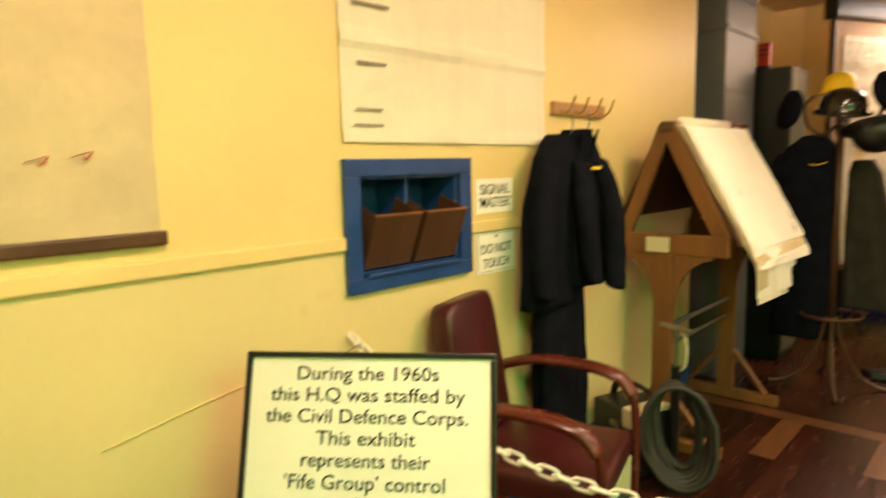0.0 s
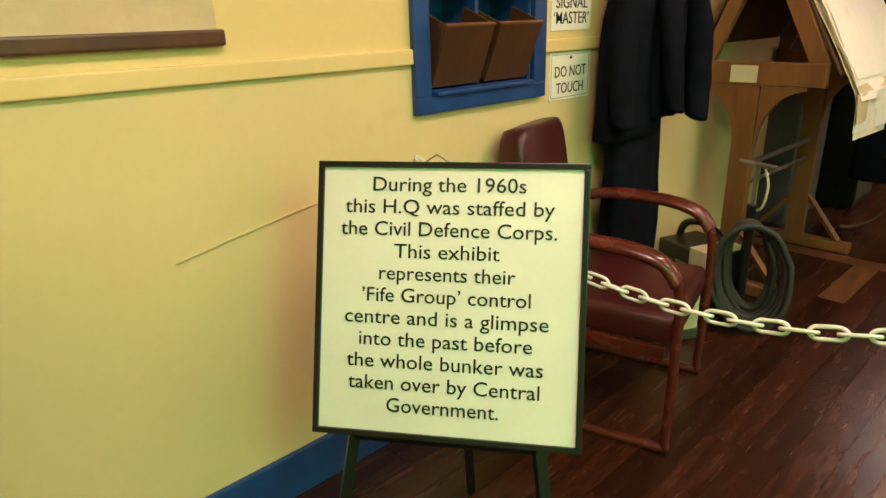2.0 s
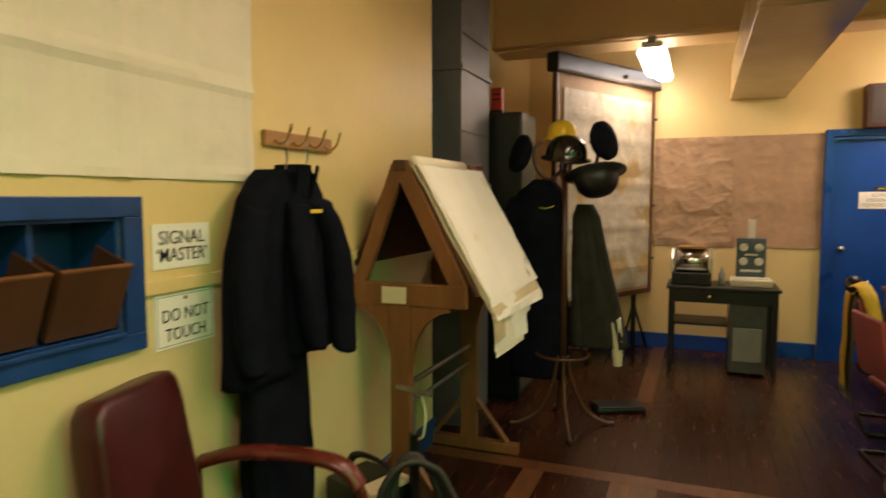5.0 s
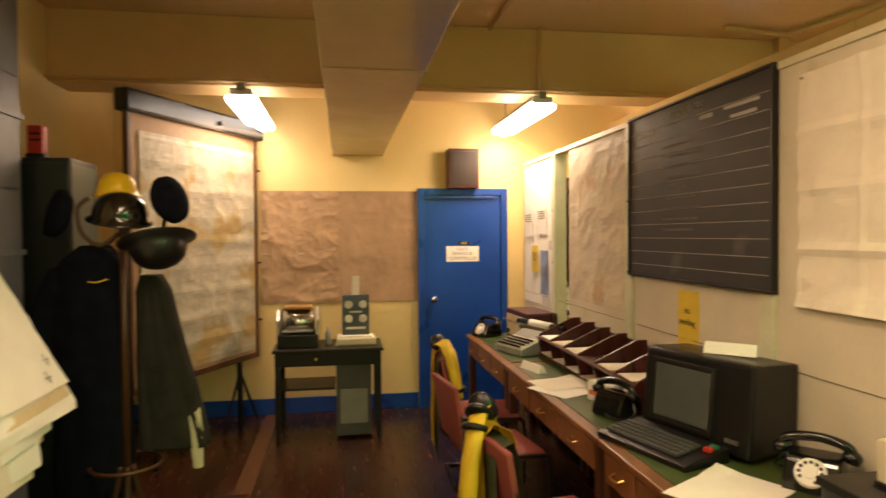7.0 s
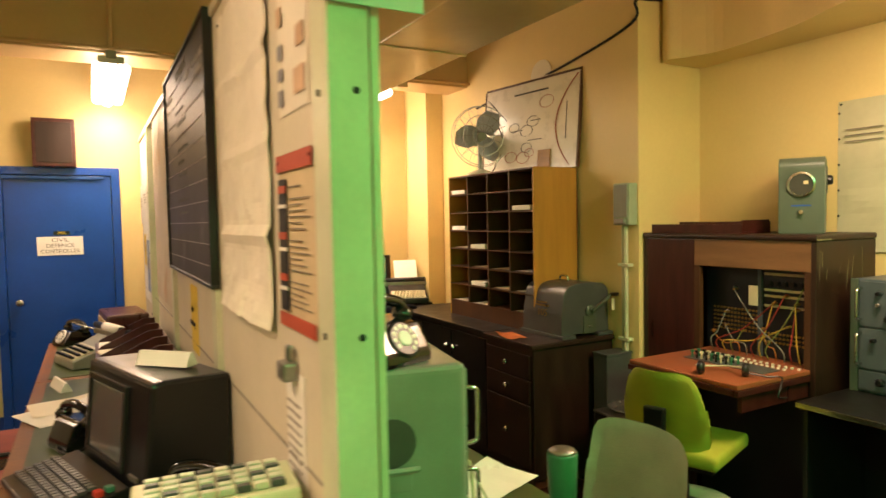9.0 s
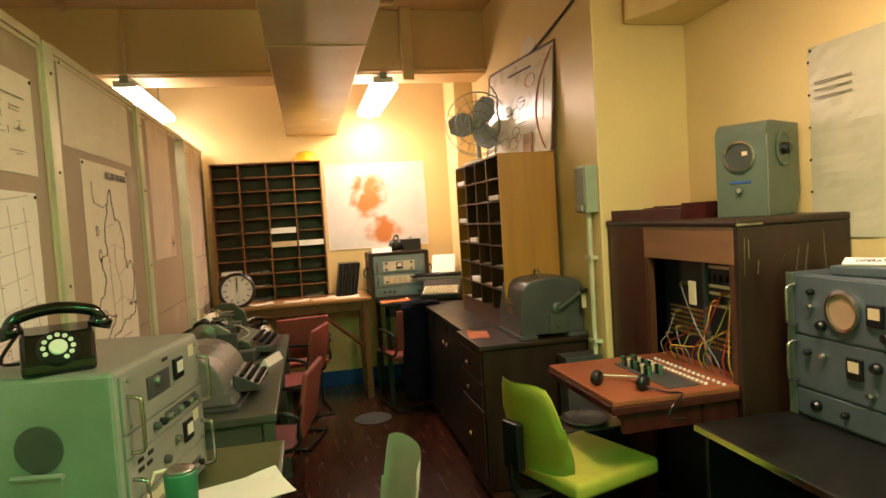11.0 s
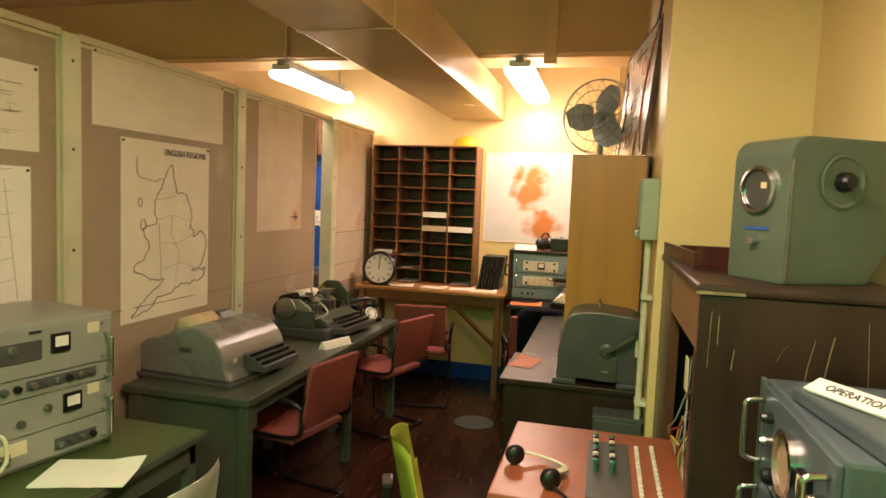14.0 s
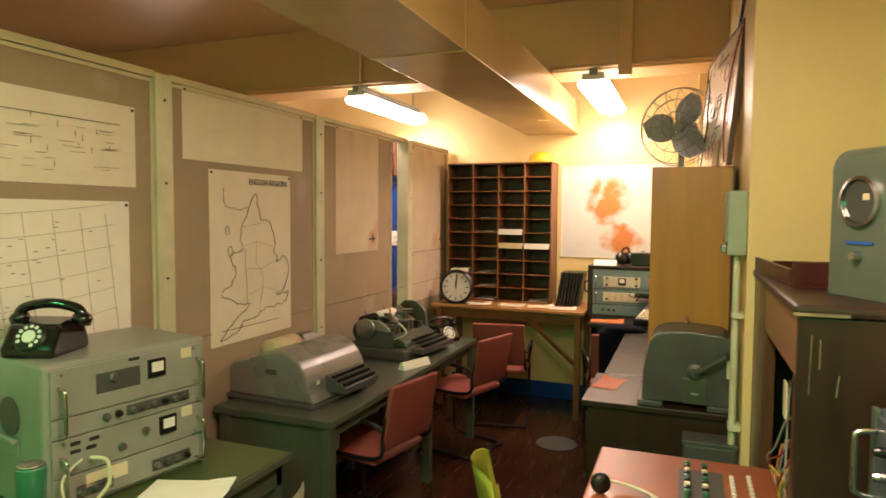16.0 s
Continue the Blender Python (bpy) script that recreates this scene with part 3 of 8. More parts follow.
# ---------------------------------------------------------------- signal room, left wall
def hatch():
    h = thing("wall_hatch", pose(XL, 1.60, 1.27, 0, 0, LEFT), "blue painted serving hatch holding two tilted wooden trays", "hatch")
    part("frame", boxes([(-0.30, -0.022, -0.215, 0.30, 0, -0.165), (-0.30, -0.022, 0.16, 0.30, 0, 0.217), (-0.30, -0.022, -0.165, -0.24, 0, 0.16), (0.235, -0.022, -0.165, 0.30, 0, 0.16)], 0.003), BLUEDARK, h)
    for bx in ((-0.24, 0.0, -0.165, 0.235, 0.17, -0.15), (-0.24, 0, 0.15, 0.235, 0.17, 0.16), (-0.24, 0, -0.15, -0.228, 0.17, 0.15), (0.223, 0, -0.15, 0.235, 0.17, 0.15), (-0.24, 0.17, -0.165, 0.235, 0.185, 0.16), (-0.010, 0.02, -0.15, 0.004, 0.17, 0.15)):
        part("lining_board", box(*bx), BLUEDARK, h)
    part("ledge", box(-0.225, -0.035, -0.165, 0.22, 0.0, -0.152, 0.003), BLUEDARK, h)
    for x in (-0.222, 0.008):
        t = part("tray", boxes([(0, -0.008, 0, 0.205, 0, 0.19), (0, 0, 0, 0.008, 0.13, 0.19), (0.197, 0, 0, 0.205, 0.13, 0.19), (0, 0, 0, 0.205, 0.13, 0.008)], 0.002), OAKDARK, h, "varnished brown wooden tray", m=pose(x, 0.005, -0.14, 22, 0, 0))
        part("rim", box(-0.001, -0.010, 0.186, 0.206, 0.004, 0.193, 0.001), OAK, t)


hatch()


def wall_paper(name, y, z, w, h, material, label, category, wall=LEFT, x=XL, amp=0.004, seed=1.0, folds=0, curl=0.0, writing=(), ink=None, pins=True, nx=20, ny=24, upright_folds=0, crumple=0.0):
    s = thing(name, pose(x, y, z, 0, 0, wall), label, category)
    part("sheet", sheet(w, h, amp, seed, nx, ny, curl, folds, upright_folds=upright_folds, crumple=crumple), material, s)
    if writing:
        strips("writing", writing, ink or GREYINK, s, -amp * 1.2 - 0.003 - crumple)
    if pins:
        for px in (0.015, w - 0.015):
            part("pin", lathe([(0.006, 0), (0.006, 0.004), (0.001, 0.006)], 8, pose(px, -0.004, h - 0.015, 90)), INK, s)
    return s


mapl = wall_paper("wall_chart", -0.55, 1.315, 1.28, 1.0, OLDPAPER, "large aged linen wall chart with a wooden batten", "chart", seed=3, amp=0.007, pins=False, nx=40, ny=40, crumple=0.004)
part("batten", box(-0.01, -0.024, -0.035, 1.29, 0.0, 0.0, 0.006), OAKDARK, mapl, "dark wooden bottom batten")
for mx, mz in ((1.00, 0.17), (1.09, 0.18), (0.90, 0.42), (0.78, 0.40), (0.64, 0.38)):
    part("red_mark", tube(smooth_path([(mx, 0, mz), (mx + 0.02, 0, mz + 0.006), (mx + 0.045, 0, mz + 0.012), (mx + 0.03, 0, mz - 0.006), (mx + 0.026, 0, mz - 0.03 * (mz > 0.3))], 4), 0.0025, 5, False, 0.4), REDINK, mapl, m=pose(0, -0.016, 0))
wall_paper("wall_poster", 1.31, 1.54, 1.10, 0.95, PAPER, "large cream paper wall list with faded headings", "poster", seed=5, amp=0.008, curl=0.006, nx=40, ny=40, folds=3, upright_folds=4, crumple=0.003,
           writing=[(0.04, 0.05, 0.16, 0.056), (0.05, 0.10, 0.16, 0.106), (0.06, 0.24, 0.18, 0.25), (0.05, 0.42, 0.20, 0.43), (0.04, 0.60, 0.2, 0.61)])


def small_sign(name, y, z, w, h, lines, label, border=False):
    s = thing(name, pose(XL, y, z, 0, 0, LEFT), label, "sign")
    part("card", box(0, -0.004, 0, w, 0, h, 0.001), WHITEPAPER, s)
    for body, size, cz, width in lines:
        part("writing", letters(body, size, width), INK, s, m=pose(w / 2, -0.0048, cz))
    if border:
        part("border", boxes([(0.008, -0.0046, 0.008, w - 0.008, -0.004, 0.010), (0.008, -0.0046, h - 0.010, w - 0.008, -0.004, h - 0.008), (0.008, -0.0046, 0.01, 0.010, -0.004, h - 0.01), (w - 0.010, -0.0046, 0.01, w - 0.008, -0.004, h - 0.01)]), GREYINK, s)
        part("screw", lathe([(0.006, 0), (0.004, 0.004), (0.001, 0.005)], 8, pose(w * 0.5, -0.004, h - 0.02, 90)), INK, s)
    return s


small_sign("signal_master_sign", 1.945, 1.270, 0.235, 0.135, [("SIGNAL", 0.058, 0.092, 0.185), ("\u2018MASTER\u2019", 0.058, 0.040, 0.205)], "white card sign lettered signal master")
small_sign("do_not_touch_sign", 1.945, 1.028, 0.245, 0.168, [("DO NOT", 0.055, 0.098, 0.19), ("TOUCH", 0.055, 0.040, 0.165)], "white card sign lettered do not touch", True)


def hook_board():
    h = thing("coat_hook_board", pose(XL, 2.685, 1.70, 0, 0, LEFT), "varnished pine coat rack with four brass hooks", "coat rack")
    part("board", box(-0.225, -0.02, -0.03, 0.225, 0, 0.03, 0.006), PINE, h)
    for i in range(4):
        x = -0.17 + i * 0.113
        part("hook", tube(smooth_path([(x, -0.02, -0.005), (x, -0.045, -0.02), (x, -0.075, 0.0), (x, -0.095, 0.05)]), 0.005), BRASS, h, smooth=True)
    return h


hook_board()


def cloth(profile, depth, seed, nx=20, amp=0.018, wave=9.0):
    """A hanging garment body: rows of (z, half width, centre x), rounded in plan, with vertical folds."""
    bm = bmesh.new()
    rings = []
    zs = []
    for (z0, w0, c0), (z1, w1, c1) in zip(profile, profile[1:]):
        for k in range(5):
            f = k / 5
            zs.append((z0 + (z1 - z0) * f, w0 + (w1 - w0) * f, c0 + (c1 - c0) * f))
    zs.append(profile[-1])
    n = nx * 2
    top = zs[0][0]
    for z, w, c in zs:
        ring = []
        drop = min(1, (top - z) * 2.2 + 0.15)
        for i in range(n):
            a = i * math.tau / n
            ca, sa = math.cos(a), math.sin(a)
            f = 1 + drop * amp * 8 * noise.noise((ca * wave * 0.3 + seed, sa * wave * 0.3, z * 1.7)) * 0.5
            ring.append(bm.verts.new((c + w * math.copysign(abs(ca) ** 0.8, ca) * f, depth * math.copysign(abs(sa) ** 0.7, sa) * f + drop * amp * noise.noise((ca * wave, seed, z * 2)), z)))
        rings.append(ring)
    for a, b in zip(rings, rings[1:]):
        for i in range(n):
            bm.faces.new((a[i], a[(i + 1) % n], b[(i + 1) % n], b[i]))
    bm.faces.new(rings[0][::-1])
    bm.faces.new(rings[-1])
    bmesh.ops.recalc_face_normals(bm, faces=bm.faces)
    return bm


def sleeve(pts, r0, r1, seed=1):
    p = smooth_path(pts, 5)
    bm = bmesh.new()
    rings, k, seg = [], len(p), 12
    for i, q in enumerate(p):
        r = r0 + (r1 - r0) * i / (k - 1)
        rings.append([bm.verts.new(q + Vector((math.cos(a) * r, math.sin(a) * r * 0.7, 0.3 * r * math.sin(a))) * (1 + 0.18 * noise.noise((a, i * 0.6, seed)))) for a in [j * math.tau / seg for j in range(seg)]])
    for a, b in zip(rings, rings[1:]):
        for j in range(seg):
            bm.faces.new((a[j], a[(j + 1) % seg], b[(j + 1) % seg], b[j]))
    bm.faces.new(rings[0])
    bm.faces.new(rings[-1][::-1])
    bmesh.ops.recalc_face_normals(bm, faces=bm.faces)
    return bm


def uniform():
    u = thing("hanging_uniform", pose(XL + 0.10, 2.44, -0.02, 0, 0, LEFT), "dark navy wool uniform jacket and trousers hung on the wall", "uniform")
    part("jacket", cloth([(1.60, 0.035, -0.055), (1.57, 0.075, -0.065), (1.50, 0.125, -0.085), (1.32, 0.155, -0.11), (1.05, 0.165, -0.125), (0.88, 0.175, -0.13)], 0.065, 2.0, amp=0.024), NAVY, u, smooth=True)
    part("sleeve", sleeve([(-0.16, -0.02, 1.48), (-0.235, -0.04, 1.30), (-0.265, -0.06, 1.08), (-0.265, -0.07, 0.95)], 0.065, 0.055), NAVY, u, smooth=True)
    part("trousers", cloth([(0.98, 0.16, -0.06), (0.7, 0.175, -0.05), (0.45, 0.17, -0.045), (0.27, 0.17, -0.04)], 0.055, 7.0, amp=0.026), NAVY, u, smooth=True)
    part("hanger", tube(smooth_path([(-0.05, -0.05, 1.585), (-0.05, -0.06, 1.645), (-0.07, -0.06, 1.69), (-0.055, -0.055, 1.70)]), 0.003, 6), STEEL, u)
    b = thing("hanging_tunic", pose(XL + 0.13, 2.395, -0.035, 0, 0, LEFT), "dark navy wool tunic with a yellow shoulder title on a hanger", "uniform")
    part("body", cloth([(1.635, 0.03, 0.065), (1.60, 0.07, 0.075), (1.53, 0.115, 0.095), (1.35, 0.135, 0.115), (1.10, 0.14, 0.125), (0.965, 0.15, 0.13)], 0.065, 5.0, amp=0.024), NAVY, b, smooth=True)
    part("sleeve", sleeve([(0.15, -0.05, 1.51), (0.225, -0.075, 1.34), (0.25, -0.09, 1.12), (0.24, -0.10, 0.95)], 0.075, 0.06, 4), NAVY, b, smooth=True)
    part("sleeve", sleeve([(0.03, -0.05, 1.50), (0.0, -0.085, 1.32), (0.02, -0.10, 1.12), (0.05, -0.10, 1.0)], 0.06, 0.05, 9), NAVY, b, smooth=True)
    for x in (0.035, 0.105):
        part("lapel", box(-0.028, -0.012, -0.06, 0.028, 0.0, 0.06, 0.005), NAVY, b, m=pose(x, -0.06, 1.575, 12, 0, 30 if x > 0.06 else -20))
    part("shoulder_title", box(0.015, -0.112, 1.465, 0.085, -0.106, 1.478, 0.002), YELLOWCLOTH, b, "yellow shoulder title")
    part("hanger", tube(smooth_path([(0.07, -0.05, 1.62), (0.075, -0.06, 1.665), (0.06, -0.06, 1.70), (0.05, -0.055, 1.71)]), 0.003, 6), STEEL, b)


uniform()


# ---------------------------------------------------------------- notice on an easel
def easel():
    ang = math.degrees(math.atan2(1.144 - 0.802, -0.57 + 1.031))
    e = thing("notice_easel", pose(-0.80, 0.973, 0, 0, 0, ang), "framed white notice with black lettering on a black easel", "notice")
    w, h, tilt = 0.575, 0.59, -19
    mz = pose(0, -0.192, 0.481, tilt, 0, 0)
    board = part("board", box(-w / 2 + 0.012, -0.004, 0.012, w / 2 - 0.012, 0.006, h - 0.012), WHITEPAPER, e, "white notice board", m=mz)
    for r in ((-w / 2, -0.012, 0, w / 2, 0.008, 0.0125), (-w / 2, -0.012, h - 0.0125, w / 2, 0.008, h), (-w / 2, -0.012, 0.0125, -w / 2 + 0.0125, 0.008, h - 0.0125), (w / 2 - 0.0125, -0.012, 0.0125, w / 2, 0.008, h - 0.0125)):
        part("frame_strip", box(*r, 0.002), BLACK, e, m=mz)
    rows = [("During the 1960s", 0.325), ("this H.Q was staffed by", 0.445), ("the Civil Defence Corps.", 0.46), ("This exhibit", 0.225), ("represents their", 0.29), ("\u2019Fife Group\u2019 control", 0.36), ("centre and is a glimpse", 0.435), ("into the past before", 0.37), ("the whole bunker was", 0.42), ("taken over by Central", 0.41), ("Government.", 0.24)]
    for i, (body, width) in enumerate(rows):
        part("writing", letters(body, 0.0435, width), INK, board, m=pose(-0.004, -0.0052, 0.541 - i * 0.0472))
    for s in (-1, 1):
        part("leg", tube([(s * 0.12, -0.02, 0.9), (s * 0.20, -0.165, 0.48), (s * 0.265, -0.31, 0.0)], 0.017, 4), BLACK, e)
    part("leg", tube([(0, -0.01, 0.92), (0.0, 0.22, 0.0)], 0.014, 4), BLACK, e)
    part("shelf_bar", box(-0.2, -0.185, 0.46, 0.2, -0.15, 0.478, 0.003), BLACK, e)
    part("hanging_wire", tube([(-0.06, 0.005, 1.035), (-0.03, 0.003, 1.055), (0, 0.005, 1.035)], 0.002, 5), STEEL, e)


easel()


# ---------------------------------------------------------------- chain barrier
def chain():
    c = thing("barrier_chain", pose(XL, 1.306, 0), "sagging white plastic barrier chain hooked to the wall", "chain")
    def z(s):
        return 0.344 * s * s - 0.552 * s + 0.927
    link_bm = tube([(0.02 * math.cos(a) + (0.014 if math.cos(a) > 0 else -0.014), 0.0125 * math.sin(a), 0) for a in [k * math.tau / 16 for k in range(16)]], 0.0042, 6, True)
    me = bpy.data.meshes.new("link")
    link_bm.to_mesh(me)
    link_bm.free()
    me.materials.append(WHITE)
    for poly in me.polygons:
        poly.use_smooth = True
    s, i = 0.03, 0
    while s < 1.60:
        slope = 0.688 * s - 0.552
        o = new("link", me)
        o.parent = c
        o.matrix_basis = Matrix.LocRotScale((s, 0, z(s)), Euler((radians(70 if i % 2 else -20), -math.atan(slope), 0)), None)
        s += 0.051 / math.sqrt(1 + slope * slope)
        i += 1
    part("wall_hook", tube([(0, 0, 0.93), (0.04, 0, 0.92), (0.05, 0, 0.905)], 0.008), WHITE, c)
    post = thing("barrier_post", pose(0.30, 1.306, 0), "slim black barrier post on a round foot", "post")
    part("pole", cyl((0, 0, 0.02), (0, 0, 0.95), 0.018), BLACK, post)
    part("foot", lathe([(0.15, 0), (0.15, 0.012), (0.05, 0.03), (0.02, 0.04)], 24), BLACK, post)
    part("knob", lathe([(0.018, 0.93), (0.026, 0.945), (0.02, 0.97), (0.0, 0.975)], 14), BLACK, post)


chain()


# ---------------------------------------------------------------- maroon armchair
def armchair():
    ch = thing("armchair", pose(-0.955, 1.895, 0, 0, 0, 16 - 90), "maroon leathercloth armchair with red stained arms and sled legs", "chair")
    # local: front to +y
    part("seat", box(-0.25, -0.22, 0.36, 0.25, 0.27, 0.46, 0.03, seg=3), LEATHER, ch, smooth=True)
    bk = prism([(-0.225, 0), (0.225, 0), (0.20, 0.44), (0.185, 0.50), (0.15, 0.53), (-0.15, 0.53), (-0.185, 0.50), (-0.20, 0.44)], -0.05, 0.04, "y", 0.022)
    part("backrest", bk, LEATHER, ch, smooth=True, m=pose(0, -0.24, 0.45, 8))
    for s in (-1, 1):
        part("armrest", tube(smooth_path([(s * 0.285, -0.26, 0.64), (s * 0.29, -0.12, 0.675), (s * 0.285, 0.08, 0.675), (s * 0.28, 0.21, 0.645), (s * 0.277, 0.262, 0.585)]), 0.036, 10, False, 0.55), REDWOOD, ch, smooth=True)
        part("leg_frame", tube(smooth_path([(s * 0.277, 0.26, 0.59), (s * 0.275, 0.275, 0.48), (s * 0.275, 0.27, 0.06), (s * 0.275, 0.24, 0.016), (s * 0.275, -0.2, 0.016), (s * 0.275, -0.25, 0.06), (s * 0.275, -0.27, 0.63)], 5), 0.016), REDWOOD, ch, smooth=True)
        part("seat_rail", box(min(s * 0.26, s * 0.235), -0.2, 0.32, max(s * 0.26, s * 0.235), 0.24, 0.36, 0.004), REDWOOD, ch)
    part("stretcher", tube([(-0.275, -0.2, 0.016), (0.275, -0.2, 0.016)], 0.013), REDWOOD, ch)


armchair()


# ---------------------------------------------------------------- A-frame chart stand
def chart_stand():
    st = thing("chart_stand", pose(-1.055, 3.12, 0), "oak A-frame stand with charts clipped over its ridge", "stand")
    L = 0.92
    for y in (0.0, L):
        g = part("gable", prism([(-0.04, 1.635), (0.04, 1.635), (0.31, 1.10), (0.235, 1.10), (0.0, 1.555), (-0.18, 1.10), (-0.24, 1.10)], y - 0.02, y + 0.02, "y"), OAK, st)
        part("crossbar", box(-0.242, y - 0.022, 1.0, 0.31, y + 0.022, 1.10, 0.004), OAK, st)
        part("post", box(-0.05, y - 0.025, 0.05, 0.045, y + 0.025, 1.0, 0.004), OAK, st)
        for s in (-1, 1):
            pts = [(s * 0.05, 1.0), (s * 0.24, 1.0), (s * 0.24, 0.985)] + [(s * (0.24 - 0.19 * math.sin(radians(a))), 0.72 + 0.26 * math.cos(radians(a))) for a in (15, 30, 45, 60, 75, 88)]
            part("bracket", prism(pts, y - 0.018, y + 0.018, "y"), OAK, st)
        part("foot", box(-0.25, y - 0.03, 0.0, 0.30, y + 0.03, 0.06, 0.008), OAK, st)
        for s in (-1, 1):
            part("brace", tube([(s * 0.04, y, 0.30), (s * 0.23, y, 0.06)], 0.018, 4), OAK, st)
    part("ridge", box(-0.03, -0.03, 1.60, 0.03, L + 0.03, 1.65, 0.008), OAKDARK, st)
    part("rail", cyl((0, 0, 0.62), (0, L, 0.62), 0.014), STEEL, st)
    part("rail", cyl((0, 0, 0.52), (0, L, 0.52), 0.010), STEEL, st)
    a = 29.0
    part("leaf", box(-0.012, 0.0, -0.66, 0.0, L, 0.0, 0.003), OAKDARK, st, m=pose(-0.03, 0, 1.63, 0, 25, 0))
    part("leaf", box(0.0, 0.0, -0.66, 0.012, L, 0.0, 0.003), OAKDARK, st, m=pose(0.03, 0, 1.63, 0, -a, 0))
    part("tape", box(-0.09, -0.027, 1.01, 0.03, -0.023, 1.085), CREAM, st, "strip of old masking tape")
    part("paper_roll", cyl((0.055, 0.02, 1.640), (0.055, 0.62, 1.640), 0.030, seg=18), PAPER, st, "roll of white paper", smooth=True)
    part("batten", box(0.035, 0.6, 1.615, 0.075, 0.93, 1.66, 0.006), REDWOOD, st)
    rnd = random.Random(4)
    for i in range(9):
        h0 = 0.68 + 0.034 * i
        w0 = 0.86 - 0.012 * i if i < 5 else 0.74 - 0.07 * (i - 4)
        bm = sheet(w0, h0, 0.007, 11 + i, 16, 22, crumple=0.004)
        for v in bm.verts:
            fall = (h0 - v.co.z) - 0.76
            if fall > 0:
                v.co.y += fall * math.sin(radians(a)) * 0.8 - 0.02 * noise.noise((v.co.x * 5, i * 2.3, 1))
                v.co.z += fall * (1 - math.cos(radians(a)))
        part("chart_sheet", bm, [PAPER, WHITEPAPER, OLDPAPER, WHITEPAPER][i % 4], st, m=pose(0.040 + 0.0035 * (8 - i), 0.02 + 0.03 * rnd.random(), 1.63, 0, 0, 90) @ pose(0, 0, 0, -a, 0, 0) @ pose(0, 0, -h0, 0, rnd.uniform(-3, 2.5), 0))
    top = pose(0.075, 0.04, 1.63, 0, 0, 90) @ pose(0, 0, 0, -a, 0, 0)
    part("top_sheet", sheet(0.84, 0.68, 0.005, 31, 24, 24, crumple=0.003), WHITEPAPER, st, m=top @ pose(0, 0, -0.68))
    for zz, xx in ((-0.63, 0.68), (-0.56, 0.74)):
        part("pencil_mark", bars([(xx, zz, xx + 0.05, zz + 0.004), (xx + 0.022, zz - 0.025, xx + 0.026, zz + 0.03), (xx + 0.01, zz - 0.012, xx + 0.04, zz - 0.009)]), INK, st, m=top @ pose(0, -0.010, 0))


chart_stand()


# ---------------------------------------------------------------- kit on the floor
def kit():
    b = thing("equipment_case", pose(-1.08, 2.86, 0, 0, 0, -20), "black equipment case with cream panel and carrying strap", "case")
    part("body", box(-0.16, -0.12, 0, 0.16, 0.12, 0.30, 0.015), BLACKPAINT, b)
    part("panel", box(0.05, -0.125, 0.22, 0.15, 0.1, 0.315, 0.006), CREAM, b)
    part("strap", tube(smooth_path([(-0.16, 0, 0.24), (-0.12, 0, 0.36), (0.0, 0.0, 0.39), (0.12, 0, 0.36), (0.16, 0, 0.24)]), 0.018, 8, False, 0.3), BLACK, b, smooth=True)
    part("catch", box(-0.03, -0.128, 0.2, 0.03, -0.119, 0.23, 0.003), STEEL, b)
    c = thing("battery_box", pose(-1.10, 2.50, 0, 0, 0, -28), "cream painted battery box with a black webbing strap", "box")
    part("body", box(-0.17, -0.10, 0, 0.17, 0.10, 0.20, 0.012), CREAM, c)
    part("strap", boxes([(-0.05, -0.104, 0, -0.02, 0.104, 0.206)], 0.002), BLACK, c)
    part("base", box(-0.175, -0.105, 0, 0.175, 0.105, 0.05, 0.008), GREYGREEN, c)
    h = thing("hose_coil", pose(-0.80, 2.72, 0.255, 0, -8, 0) @ pose(0, 0, 0, 0, 0, 25), "coil of grey rubber hose leaning on a stirrup pump", "hose")
    rnd = random.Random(9)
    for i in range(7):
        rx, rz, oy = 0.155 - 0.013 * i + rnd.uniform(-0.01, 0.01), 0.232 - 0.007 * i + rnd.uniform(-0.008, 0.008), (i - 3) * 0.018
        part("turn", tube([(rx * math.cos(a) + rnd.uniform(-0.004, 0.004), oy + 0.012 * math.sin(2 * a + i), rz * math.sin(a) + 0.005 * i) for a in [k * math.tau / 28 for k in range(28)]], 0.0125, 8, True), HOSE, h, smooth=True)
    p = thing("stirrup_pump", pose(-0.88, 2.86, 0), "black stirrup pump with steel T handle", "pump")
    part("barrel", cyl((0, 0, 0.0), (0, 0, 0.52), 0.022), BLACK, p)
    part("rod", cyl((0, 0, 0.52), (0, 0, 0.70), 0.008), STEEL, p)
    part("handle", tube([(-0.09, 0.03, 0.70), (0.09, -0.03, 0.70)], 0.011), STEEL, p)
    part("foot", box(0.0, -0.03, 0, 0.16, 0.03, 0.02, 0.004), BLACK, p)
    part("rope", tube(smooth_path([(0.03, 0, 0.69), (0.06, -0.02, 0.62), (0.05, -0.02, 0.53), (0.02, 0, 0.5)]), 0.006), CREAM, p)


kit()


